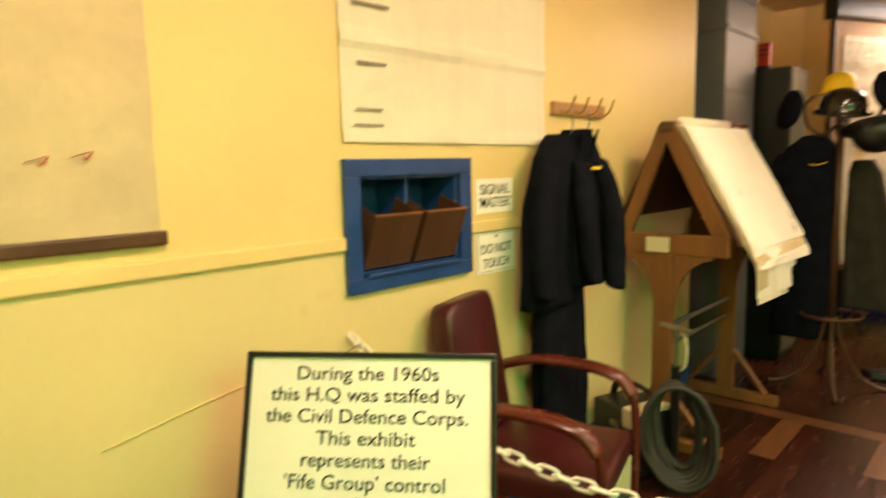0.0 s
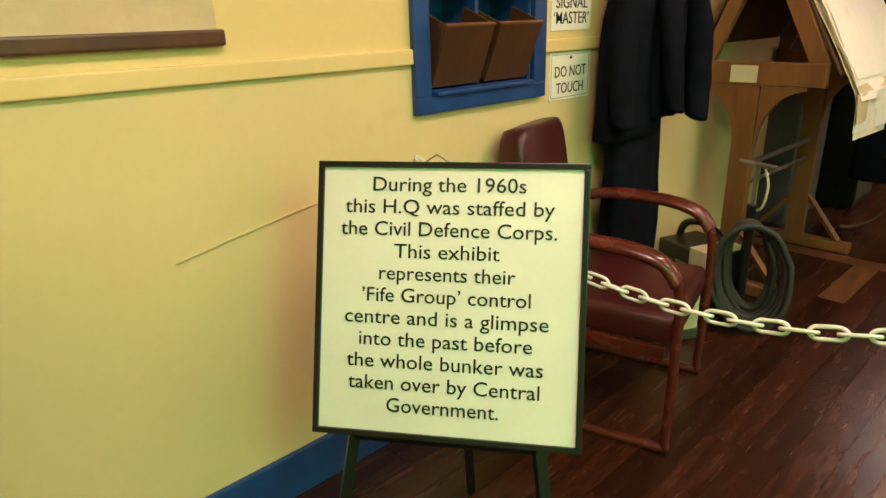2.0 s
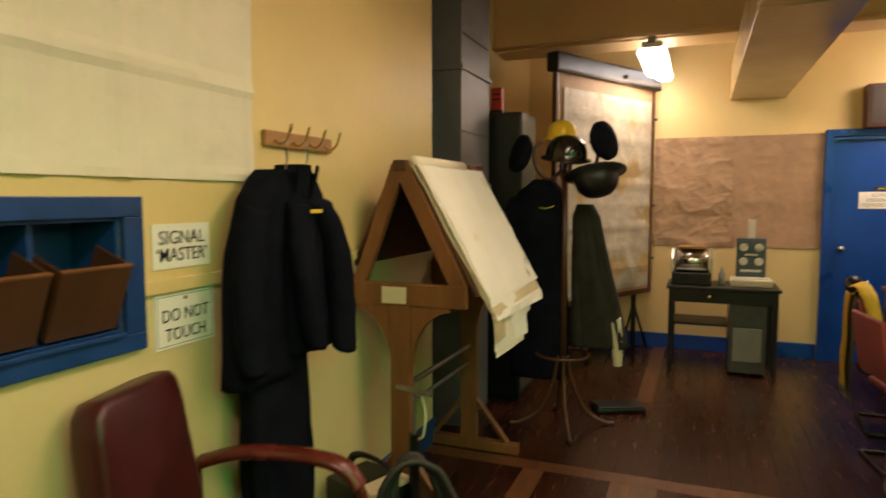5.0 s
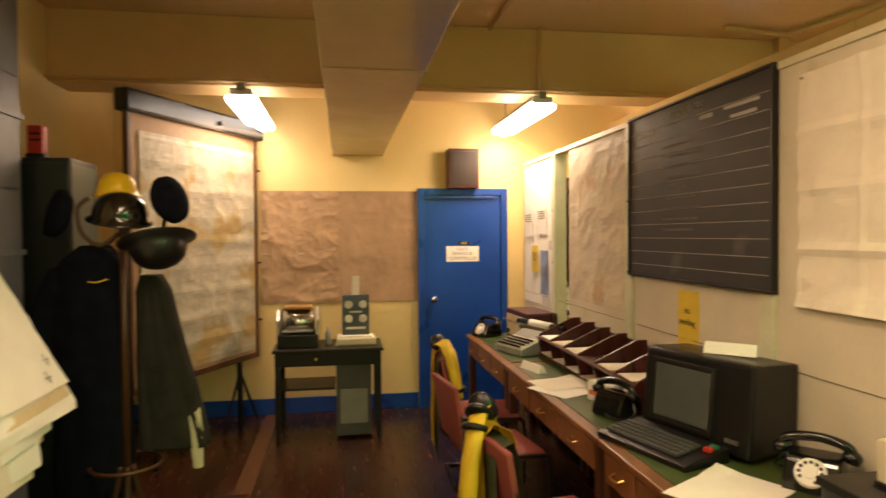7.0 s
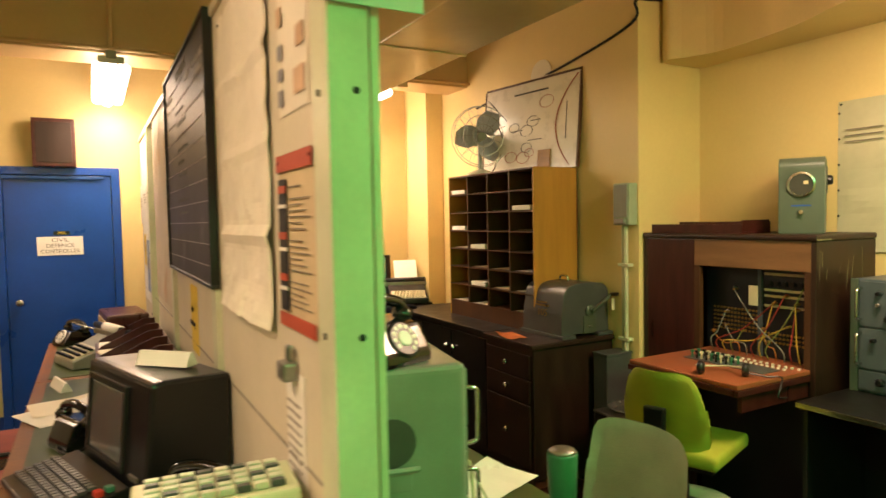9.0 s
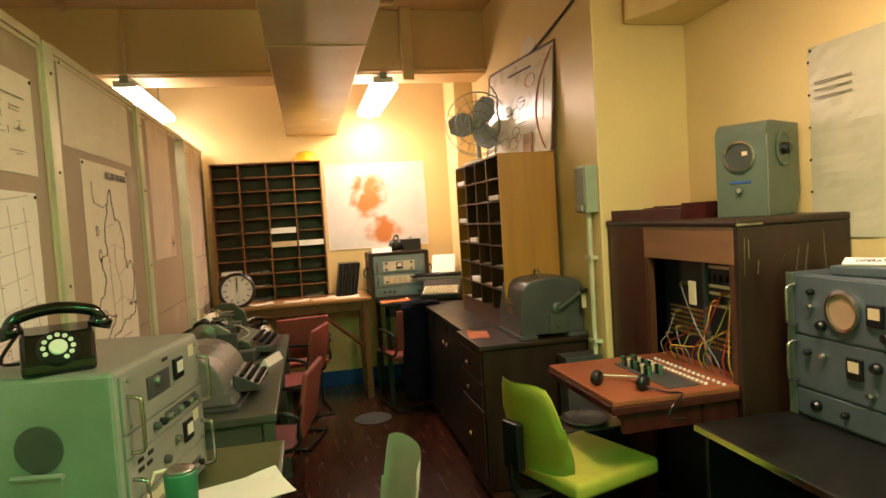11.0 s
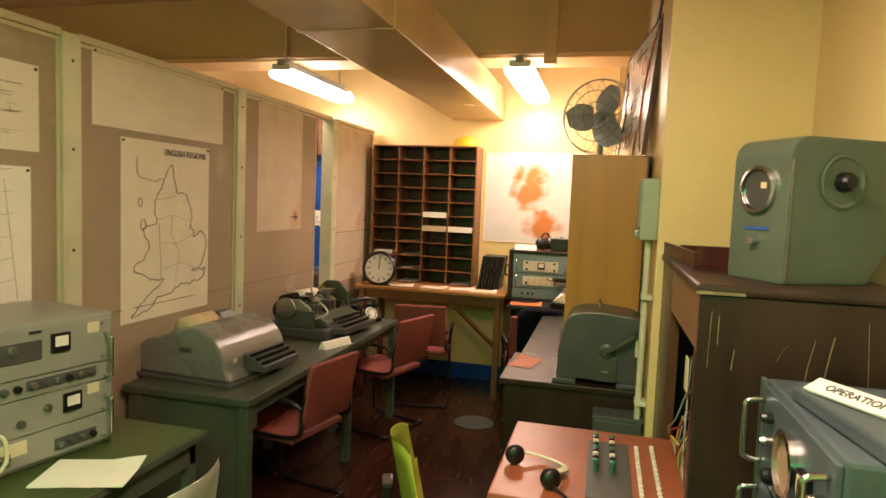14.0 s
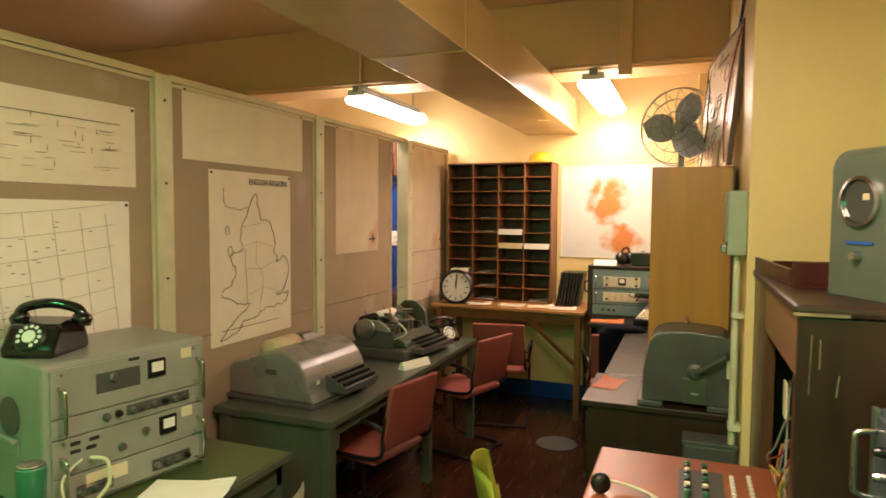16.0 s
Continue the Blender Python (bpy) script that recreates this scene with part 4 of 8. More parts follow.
# ---------------------------------------------------------------- duct, locker, coat stand, map stand
def vertical_duct():
    d = thing("vertical_duct", pose(0, 0, 0), "grey galvanised vertical air duct with flanged joints", "duct", kind="structure")
    part("casing", box(-1.5, 4.33, 0, -1.22, 4.90, CZ, 0.004), DUCTGREY, d)
    for z in (0.8, 1.55, 2.28, 2.95):
        part("flange", box(-1.5, 4.315, z, -1.205, 4.915, z + 0.03, 0.002), DUCTGREY, d)
    for z in (0.75, 1.3, 1.9, 2.5):
        part("cleat", box(-1.222, 4.36, z, -1.212, 4.87, z + 0.008), HAMMERDARK, d)
    # shade of the gap beside the duct, added as a black upright
    structure("wall_pipe", box(-1.5, 4.06, 0, -1.36, 4.20, CZ, 0.01), BLACKPAINT, "black upright strip standing in for shade in the recess", "pipe")


vertical_duct()


def locker():
    k = thing("steel_locker", pose(-1.245, 5.2, 0), "tall dark green steel locker", "locker")
    part("body", box(-0.235, -0.2, 0.03, 0.235, 0.2, 2.09, 0.006), LOCKER, k)
    part("plinth", box(-0.225, -0.18, 0, 0.225, 0.19, 0.03), BLACKPAINT, k)
    part("door", box(-0.225, -0.208, 0.06, 0.225, -0.2, 2.06, 0.003), LOCKER, k)
    # light falling on this side is put in as a paler facing
    part("side_strip", box(0.2355, -0.19, 0.06, 0.239, 0.19, 2.06), GREYGREEN, k)
    r = thing("alarm_lamp", pose(-1.22, 5.1, 2.09), "small red signal lamp standing on the locker", "lamp")
    part("base", box(-0.05, -0.04, 0, 0.05, 0.04, 0.03, 0.005), BLACK, r)
    part("body", box(-0.042, -0.035, 0.03, 0.042, 0.035, 0.19, 0.008), RED, r)
    part("slot", boxes([(-0.03, -0.037, 0.10, 0.03, -0.034, 0.112), (-0.03, -0.037, 0.135, 0.03, -0.034, 0.147)]), BLACK, r)


locker()


def helmet_profile(r, h, brim=0.02):
    return [(r + brim, 0.0), (r + brim, 0.008), (r, 0.018), (r * 0.98, h * 0.35), (r * 0.86, h * 0.66), (r * 0.6, h * 0.88), (r * 0.28, h * 0.98), (0.0, h)]


def coat_stand():
    sx, sy = -0.62, 4.62
    c = thing("coat_stand", pose(sx, sy, 0), "bentwood coat stand with curved feet and an umbrella ring", "coat stand")
    part("pole", cyl((0, 0, 0.30), (0, 0, 1.86), 0.022, 0.018), OAKDARK, c, smooth=True)
    for k in range(4):
        a = radians(20 + 90 * k)
        f = lambda r, z: (r * math.cos(a), r * math.sin(a), z)
        part("foot", tube(smooth_path([f(0.03, 0.46), f(0.06, 0.30), f(0.15, 0.10), f(0.27, 0.02), f(0.34, 0.012)]), 0.014), OAKDARK, c, smooth=True)
        part("hook", tube(smooth_path([f(0.02, 1.66), f(0.10, 1.60), f(0.18, 1.66), f(0.20, 1.78), f(0.15, 1.84)]), 0.012), OAKDARK, c, smooth=True)
    part("ring", tube([(0.17 * math.cos(a), 0.17 * math.sin(a), 0.47) for a in [k * math.tau / 30 for k in range(30)]], 0.011, 8, True), OAKDARK, c, smooth=True)
    g = "hats on the coat stand"
    part("shell", lathe(helmet_profile(0.098, 0.13), 22), YELLOW, thing("yellow_helmet", pose(sx - 0.03, sy + 0.02, 1.845), "yellow enamelled civil defence helmet on the stand", "helmet", g), smooth=True)
    part("shell", lathe(helmet_profile(0.130, 0.15, 0.025), 24), BAKELITE, thing("black_helmet", pose(sx + 0.02, sy - 0.10, 1.72, 12, 8), "glossy dark helmet hung on the stand", "helmet", g), smooth=True)
    part("shell", lathe(helmet_profile(0.135, 0.15, 0.05), 24), BLACKPAINT, thing("steel_helmet", pose(sx + 0.21, sy - 0.16, 1.63, 165, -12, 0), "matt black steel helmet hung upside down", "helmet", g), smooth=True)
    part("crown", lathe([(0.02, 0), (0.1, 0.01), (0.125, 0.04), (0.12, 0.07), (0.06, 0.085), (0, 0.088)], 22), NAVY, thing("navy_beret", pose(sx + 0.20, sy - 0.02, 1.82, 75, 20, 60), "navy blue wool beret on a stand hook", "beret", g), smooth=True)
    part("crown", lathe([(0.02, 0), (0.1, 0.01), (0.125, 0.04), (0.12, 0.07), (0.06, 0.085), (0, 0.088)], 22), NAVY, thing("navy_beret", pose(sx - 0.24, sy - 0.05, 1.75, 75, -10, -50), "navy blue wool beret on a stand hook", "beret", g), smooth=True)
    co = thing("navy_overcoat", pose(sx - 0.17, sy + 0.06, 0), "long dark navy overcoat hanging from the coat stand", "coat")
    part("body", cloth([(1.60, 0.06, 0.02), (1.52, 0.15, 0.0), (1.3, 0.18, -0.01), (0.8, 0.18, 0.0), (0.42, 0.19, -0.01), (0.30, 0.19, -0.01)], 0.11, 21), NAVY, co, smooth=True)
    part("sleeve", sleeve([(-0.13, -0.03, 1.48), (-0.22, -0.05, 1.25), (-0.23, -0.06, 0.95)], 0.07, 0.06), NAVY, co, smooth=True)
    part("piping", tube(smooth_path([(0.02, -0.115, 1.42), (0.06, -0.12, 1.415), (0.11, -0.11, 1.43)]), 0.004), YELLOWCLOTH, co, "yellow shoulder piping")
    gc = thing("grey_coat", pose(sx + 0.17, sy + 0.10, 0), "grey wool coat hanging from the coat stand", "coat")
    part("body", cloth([(1.44, 0.05, -0.06), (1.36, 0.09, -0.05), (1.0, 0.13, -0.01), (0.60, 0.175, 0.04), (0.52, 0.18, 0.045)], 0.08, 33, amp=0.028), GREYWOOL, gc, smooth=True)
    part("scarf", sleeve([(0.15, -0.04, 0.72), (0.165, -0.05, 0.58), (0.17, -0.05, 0.42)], 0.035, 0.03), CREAM, gc, "pale cloth hanging below")
    bag = thing("dark_satchel", pose(sx + 0.3, sy + 0.45, 0, 0, 0, 25), "flat dark satchel lying on the floor", "bag")
    part("body", box(-0.17, -0.11, 0, 0.17, 0.11, 0.035, 0.012), BLACK, bag)
    part("flap", box(-0.16, -0.10, 0.035, 0.16, 0.02, 0.045, 0.004), BLACK, bag)


coat_stand()


def map_stand():
    a, b = Vector((-0.903, 5.60, 0)), Vector((-0.244, 6.90, 0))
    d = b - a
    w = d.length
    m = Matrix.Translation(a) @ Matrix.Rotation(math.atan2(d.y, d.x), 4, "Z")
    s = thing("map_stand", m, "large map board on a dark wooden stand with roller case", "map stand")
    part("backing", box(0.02, 0.0, 0.60, w - 0.02, 0.018, 2.47), BROWNPAPER, s)
    for r in ((0, -0.012, 0.585, 0.035, 0.03, 2.48), (w - 0.035, -0.012, 0.585, w, 0.03, 2.48), (0.035, -0.012, 0.585, w - 0.035, 0.03, 0.63)):
        part("frame_rail", box(*r, 0.005), OAKDARK, s)
    part("roller_case", box(-0.04, -0.05, 2.47, w + 0.05, 0.06, 2.62, 0.02), BLACK, s, "glossy black roller case")
    part("roller_knob", lathe([(0.016, 0), (0.02, 0.02), (0, 0.03)], 12, pose(w * 0.62, -0.05, 2.53, 90)), BLACK, s)
    part("map_sheet", sheet(w - 0.16, 1.70, 0.0045, 41, 48, 80, folds=9, crumple=0.006), MAPMAT, s, "folded paper map", m=pose(0.10, -0.002, 0.66))
    for x in (0.25, w - 0.25):
        part("leg", box(x - 0.02, 0.0, 0, x + 0.02, 0.03, 0.60, 0.004), BLACK, s)
        part("brace", tube([(x, 0.015, 0.5), (x - 0.22, 0.015, 0.02)], 0.012, 4), BLACK, s)
        part("brace", tube([(x, 0.015, 0.5), (x + 0.25, 0.015, 0.02)], 0.012, 4), BLACK, s)
    for z in (0.9, 1.4, 2.2):
        part("clip", box(w + 0.0, -0.02, z, w + 0.03, 0.0, z + 0.02, 0.003), BLACK, s)


map_stand()
wall_paper("brown_paper_sheet", -0.24, 1.02, 0.70, 1.035, BROWNPAPER, "crumpled brown paper sheet covering the wall", "paper", BACK, 0, 0.010, 51, nx=44, ny=60, crumple=0.012)
wall_paper("brown_paper_sheet", 0.46, 1.02, 0.735, 1.035, BROWNPAPER, "smooth brown paper sheet covering the wall", "paper", BACK, 0, 0.006, 57, nx=36, ny=48, crumple=0.004)
for ob in [o for o in scene.objects if o.name.startswith("brown_paper_sheet")]:
    x = ob.matrix_basis.translation.y
    ob.matrix_basis = pose(x, YB, 1.02, 0, 0, 0)


def back_table():
    t = thing("side_table", pose(0.375, 6.52, 0), "small dark wooden side table against the wall", "table")
    part("top", box(-0.44, -0.25, 0.71, 0.44, 0.25, 0.737, 0.005), BLACKPAINT, t)
    part("apron", boxes([(-0.42, -0.23, 0.60, 0.42, -0.215, 0.71), (-0.42, 0.215, 0.6, 0.42, 0.23, 0.71), (-0.42, -0.215, 0.6, -0.405, 0.215, 0.71), (0.405, -0.215, 0.6, 0.42, 0.215, 0.71)]), BLACKPAINT, t)
    for x in (-0.42, 0.38):
        for y in (-0.235, 0.195):
            part("leg", box(x, y, 0, x + 0.04, y + 0.04, 0.60, 0.004), BLACKPAINT, t)
    part("shelf", box(-0.40, -0.2, 0.40, 0.05, 0.2, 0.42, 0.003), BLACKPAINT, t)
    part("drawer_knob", lathe([(0.012, 0), (0.014, 0.015), (0, 0.02)], 10, pose(-0.1, -0.232, 0.655, 90)), BRASS, t)
    part("cupboard", box(0.06, -0.2, 0.02, 0.34, 0.2, 0.6, 0.006), HAMMERDARK, t)
    part("cupboard_panel", box(0.09, -0.208, 0.12, 0.31, -0.2, 0.40, 0.004), HAMMER, t, "pale metal panel")
    d = thing("duplicator", pose(0.13, 6.52, 0.737), "black and chrome hand duplicating machine", "machine")
    part("base", box(-0.16, -0.17, 0, 0.16, 0.17, 0.11, 0.012), BLACKPAINT, d)
    part("drum", lathe([(0.10, -0.13), (0.115, -0.12), (0.115, 0.12), (0.10, 0.13)], 22, pose(0, 0, 0.19, 0, 90)), CHROME, d, smooth=True)
    for x in (-0.165, 0.145):
        part("side_plate", prism([(-0.15, 0.1), (0.15, 0.1), (0.13, 0.27), (0.06, 0.31), (-0.07, 0.30), (-0.14, 0.22)], x, x + 0.02, "x"), STEEL, d)
    part("feed_tray", box(-0.12, -0.19, 0.13, 0.12, -0.1, 0.145, 0.003, pose(0, 0, 0, 0, 0, 0)), STEEL, d)
    part("paper_stack", box(-0.11, -0.1, 0.305, 0.11, 0.1, 0.325, 0.002), PINE, d)
    p = thing("telegraph_set", pose(0.60, 6.55, 0.737), "dark instrument panel with dials on a cream base", "instrument")
    part("base", box(-0.16, -0.16, 0, 0.16, 0.12, 0.06, 0.012), CREAM, p)
    part("panel", box(-0.115, 0.02, 0.06, 0.115, 0.10, 0.40, 0.01), BLUEGREY, p)
    for x in (-0.06, 0.06):
        for z in (0.20, 0.32):
            part("dial", lathe([(0.034, 0), (0.034, 0.006), (0.028, 0.008), (0.0, 0.008)], 16, pose(x, 0.02, z, 90)), LIGHTPANEL, p)
    part("slot", boxes([(-0.08, 0.015, 0.11, 0.08, 0.02, 0.13), (-0.05, 0.015, 0.25, 0.05, 0.02, 0.265)]), LIGHTPANEL, p)
    part("paper_tape", box(-0.03, 0.04, 0.40, 0.03, 0.046, 0.56, 0.001), PAPER, p)
    part("keys", boxes([(-0.13 + i * 0.033, -0.13, 0.06, -0.108 + i * 0.033, -0.05, 0.075) for i in range(8)], 0.002), WHITE, p)
    bt = thing("glass_bottle", pose(0.37, 6.48, 0.737), "small glass bottle standing on the side table", "bottle")
    part("body", lathe([(0.022, 0), (0.026, 0.01), (0.026, 0.09), (0.01, 0.12), (0.01, 0.15), (0, 0.151)], 14), HAMMER, bt, smooth=True)


back_table()


def wall_speaker():
    s = thing("wall_loudspeaker", pose(1.62, YB, 2.075), "brown wooden wall loudspeaker box above the door", "loudspeaker")
    part("cabinet", box(-0.145, -0.17, 0, 0.145, 0, 0.37, 0.008), MAHOGANY, s)
    part("grille", box(-0.12, -0.176, 0.03, 0.12, -0.17, 0.34, 0.003), WALNUT, s)


wall_speaker()


# ---------------------------------------------------------------- desks along the partition
def wood_desk(y0, y1, name="desk"):
    d = thing(name, pose(0, 0, 0), "oak office desk with green leathercloth top against the partition", "desk", "oak desks")
    x0, x1 = 1.55, 2.19
    part("top", box(x0, y0, 0.745, x1, y1 - 0.004, 0.775, 0.006), OAK, d)
    part("inset", box(x0 + 0.06, y0 + 0.04, 0.775, x1 - 0.03, y1 - 0.05, 0.779), GREENLINO, d, "green leathercloth inset")
    n = 3
    w = (y1 - y0 - 0.10) / n
    part("apron", box(x0 + 0.03, y0 + 0.03, 0.60, x0 + 0.05, y1 - 0.03, 0.745), OAKDARK, d)
    for i in range(n):
        a = y0 + 0.05 + i * w
        dr = part("drawer", box(x0 + 0.012, a + 0.01, 0.615, x0 + 0.03, a + w - 0.01, 0.735, 0.004), OAK, d)
        part("handle", tube(smooth_path([(x0 + 0.012, a + w / 2 - 0.04, 0.68), (x0 - 0.012, a + w / 2 - 0.03, 0.672), (x0 - 0.012, a + w / 2 + 0.03, 0.672), (x0 + 0.012, a + w / 2 + 0.04, 0.68)]), 0.005, 6), BRASS, dr)
    for a in (y0 + 0.02, y1 - 0.08):
        for x in (x0 + 0.02, x1 - 0.08):
            part("leg", box(x, a, 0, x + 0.055, a + 0.055, 0.745, 0.004), OAKDARK, d)
    part("back_panel", box(x1 - 0.02, y0 + 0.02, 0.2, x1 - 0.005, y1 - 0.03, 0.745), OAKDARK, d)
    return d


wood_desk(5.25, 6.58)
wood_desk(3.68, 5.25)
wood_desk(2.72, 3.68)


def telephone(x, y, z, turn, label="black bakelite rotary telephone", dial=WHITE):
    t = thing("telephone", pose(x, y, z, 0, 0, turn), label, "telephone", "rotary telephones")
    prof = [(-0.105, 0), (0.10, 0), (0.10, 0.03), (0.055, 0.10), (-0.05, 0.115), (-0.075, 0.10), (-0.105, 0.03)]
    body = prism([(-y_, z_) for y_, z_ in prof], -0.085, 0.085, "x", 0.012)
    part("body", body, BAKELITE, t, smooth=False)
    dm = pose(0, -0.072, 0.062, 58, 0, 0)
    dd = part("dial", lathe([(0.05, 0), (0.05, 0.008), (0.044, 0.014), (0.0, 0.014)], 24, dm), BLACK if dial is INK else dial, t, "rotary dial")
    part("dial_centre", lathe([(0.022, 0.014), (0.02, 0.018), (0, 0.018)], 16, dm), WHITE, dd)
    bm = bmesh.new()
    for k in range(10):
        a = radians(30 * k - 60)
        bm2 = [(0.034 * math.cos(a), 0.034 * math.sin(a))]
        add_cyl(bm, dm @ Vector((bm2[0][0], bm2[0][1], 0.0142)), dm @ Vector((bm2[0][0], bm2[0][1], 0.0155)), 0.0065, seg=8)
    part("finger_holes", bm, BLACK if dial is not INK else WHITE, dd)
    h = part("handset", tube(smooth_path([(-0.11, 0.03, 0.115), (-0.085, 0.03, 0.145), (0, 0.03, 0.16), (0.085, 0.03, 0.145), (0.11, 0.03, 0.115)]), 0.017, 10), BAKELITE, t, smooth=True)
    for s in (-1, 1):
        part("earpiece", lathe([(0.020, 0.0), (0.031, -0.012), (0.031, -0.035), (0.0, -0.036)], 16, pose(s * 0.112, 0.03, 0.128, 0, s * 18)), BAKELITE, h, smooth=True)
    part("cord", tube(smooth_path([(-0.09, 0.03, 0.10), (-0.13, 0.05, 0.04), (-0.12, 0.10, 0.012), (-0.04, 0.115, 0.012), (0, 0.10, 0.02)]), 0.005, 6), BLACK, t)
    return t


telephone(1.70, 6.42, 0.779, -60)
telephone(1.80, 4.00, 0.779, 115)
telephone(2.075, 3.06, 0.779, -48, "black bakelite rotary telephone with a white dial")


def typewriter(x, y, z, turn, body=HAMMER, label="grey office typewriter with paper in the carriage", sheet_in=True):
    t = thing("typewriter", pose(x, y, z, 0, 0, turn), label, "typewriter")
    part("base", prism([(-0.20, 0), (0.17, 0), (0.17, 0.12), (0.06, 0.155), (-0.05, 0.10), (-0.20, 0.05)], -0.17, 0.17, "x", 0.012), body, t)
    kb = bmesh.new()
    for r in range(4):
        for k in range(10):
            cx, cy, cz = -0.13 + 0.028 * k + 0.007 * r, -0.185 + 0.032 * r, 0.062 + 0.012 * r
            add_cyl(kb, (cx, cy, cz), (cx, cy, cz + 0.012), 0.011, seg=8)
    part("keys", kb, BLACK if body is HAMMER else CREAM, t)
    part("key_bed", prism([(-0.19, 0.052), (-0.05, 0.10), (-0.055, 0.108), (-0.19, 0.060)], -0.15, 0.15, "x"), LIGHTPANEL, t)
    c = part("carriage", box(-0.24, 0.05, 0.14, 0.24, 0.13, 0.175, 0.008), STEEL, t)
    part("platen", cyl((-0.25, 0.085, 0.19), (0.25, 0.085, 0.19), 0.024), BLACK, t, smooth=True)
    part("platen_knob", cyl((0.25, 0.085, 0.19), (0.285, 0.085, 0.19), 0.02), BLACK, t)
    part("platen_knob", cyl((-0.285, 0.085, 0.19), (-0.25, 0.085, 0.19), 0.02), BLACK, t)
    if sheet_in:
        part("paper", sheet(0.21, 0.20, 0.003, 71, 8, 8), WHITEPAPER, t, "sheet of white paper", m=pose(-0.105, 0.085, 0.20, -35))
    else:
        part("paper", cyl((-0.12, 0.085, 0.19), (0.14, 0.085, 0.19), 0.029, seg=16), WHITEPAPER, t, "white paper wound round the platen", smooth=True)
    part("return_lever", tube(smooth_path([(-0.24, 0.05, 0.17), (-0.28, -0.02, 0.2), (-0.27, -0.06, 0.22)]), 0.005), CHROME, t)
    return t


typewriter(1.86, 5.66, 0.779, -72, label="grey office typewriter with paper wound on the platen", sheet_in=False)


def wooden_radio():
    r = thing("wooden_radio", pose(2.02, 6.18, 0.779, 0, 0, -85), "dark brown wooden wireless cabinet", "radio")
    part("cabinet", box(-0.25, -0.13, 0, 0.25, 0.13, 0.24, 0.02), MAHOGANY, r)
    part("front", box(-0.21, -0.137, 0.03, 0.21, -0.13, 0.20, 0.004), OLDPAPER, r, "faded cloth front")
    for x in (-0.15, 0.15):
        part("knob", lathe([(0.018, 0), (0.018, 0.015), (0, 0.018)], 12, pose(x, -0.137, 0.06, 90)), BLACK, r)


wooden_radio()


def tray_rack():
    t = thing("message_tray_rack", pose(0, 0, 0.779), "dark wooden sloping message tray rack holding loose papers", "tray rack")
    y0, y1 = 3.95, 5.45
    part("lower_shelf", box(1.86, y0, 0.02, 2.17, y1, 0.032, 0.003), MAHOGANY, t)
    part("upper_shelf", box(1.84, y0, 0.135, 2.17, y1, 0.147, 0.003), MAHOGANY, t)
    part("back", box(2.165, y0, 0.0, 2.18, y1, 0.24, 0.003), MAHOGANY, t)
    n = 6
    for i in range(n + 1):
        y = y0 + (y1 - y0) * i / n
        part("divider", prism([(1.88, 0.0), (2.165, 0.0), (2.165, 0.27), (2.10, 0.27), (1.87, 0.165), (1.85, 0.14), (1.85, 0.125)], y - 0.006, y + 0.006, "y"), MAHOGANY, t)
    rnd = random.Random(6)
    for i in range(n):
        y = y0 + (y1 - y0) * (i + 0.5) / n
        for lev in (0.034, 0.149):
            if rnd.random() < 0.8:
                p = thing("loose_papers", pose(1.98, y, 0.779 + lev, 0, 0, rnd.uniform(-8, 8)), "small stack of loose message papers in a tray", "papers", "tray papers")
                for k in range(2):
                    part("sheet", flat_paper(0.24, 0.18, 0.003 * k, i + k), [PAPER, WHITEPAPER, OLDPAPER][rnd.randrange(3)], p, m=pose(0, 0, 0, 0, 0, rnd.uniform(-10, 10)))
    # brochure box in the lower compartment
    b = thing("card_box", pose(1.83, 4.22, 0.779, 0, 0, 20), "open card box with white and orange cards", "box")
    part("body", box(-0.05, -0.09, 0, 0.05, 0.09, 0.10, 0.003), WHITE, b)
    part("stripe", box(-0.052, -0.08, 0.03, -0.049, 0.08, 0.055), ORANGE, b)


tray_rack()


def name_block(x, y, z, turn, body="", w=0.22, kind="white folded name card standing on the desk"):
    s = thing("name_card", pose(x, y, z, 0, 0, turn), kind, "card", "desk name cards")
    part("card", prism([(-0.028, 0), (0.028, 0), (0.006, 0.045), (-0.006, 0.045)], -w / 2, w / 2, "x"), WHITEPAPER, s)
    part("writing", bars([(-w * 0.4, 0.014, w * 0.4, 0.030)]), INK, s, m=pose(0, -0.0225, 0.001, -27))


name_block(1.68, 5.02, 0.779, -75)


def leaf(x, y, z, turn, w=0.30, d=0.21, material=None, label="loose sheet of white paper lying on the desk"):
    s = thing("paper_sheet", pose(x, y, z, 0, 0, turn), label, "paper", "loose papers")
    part("sheet", flat_paper(w, d, 0.0, x + y), material or WHITEPAPER, s)


leaf(1.74, 4.52, 0.779, 25, 0.38, 0.30)
leaf(1.72, 4.62, 0.783, 10, 0.30, 0.26, PAPER)
leaf(1.76, 3.06, 0.779, 30, 0.36, 0.28, label="pale handwritten sheet lying on the green desk top")


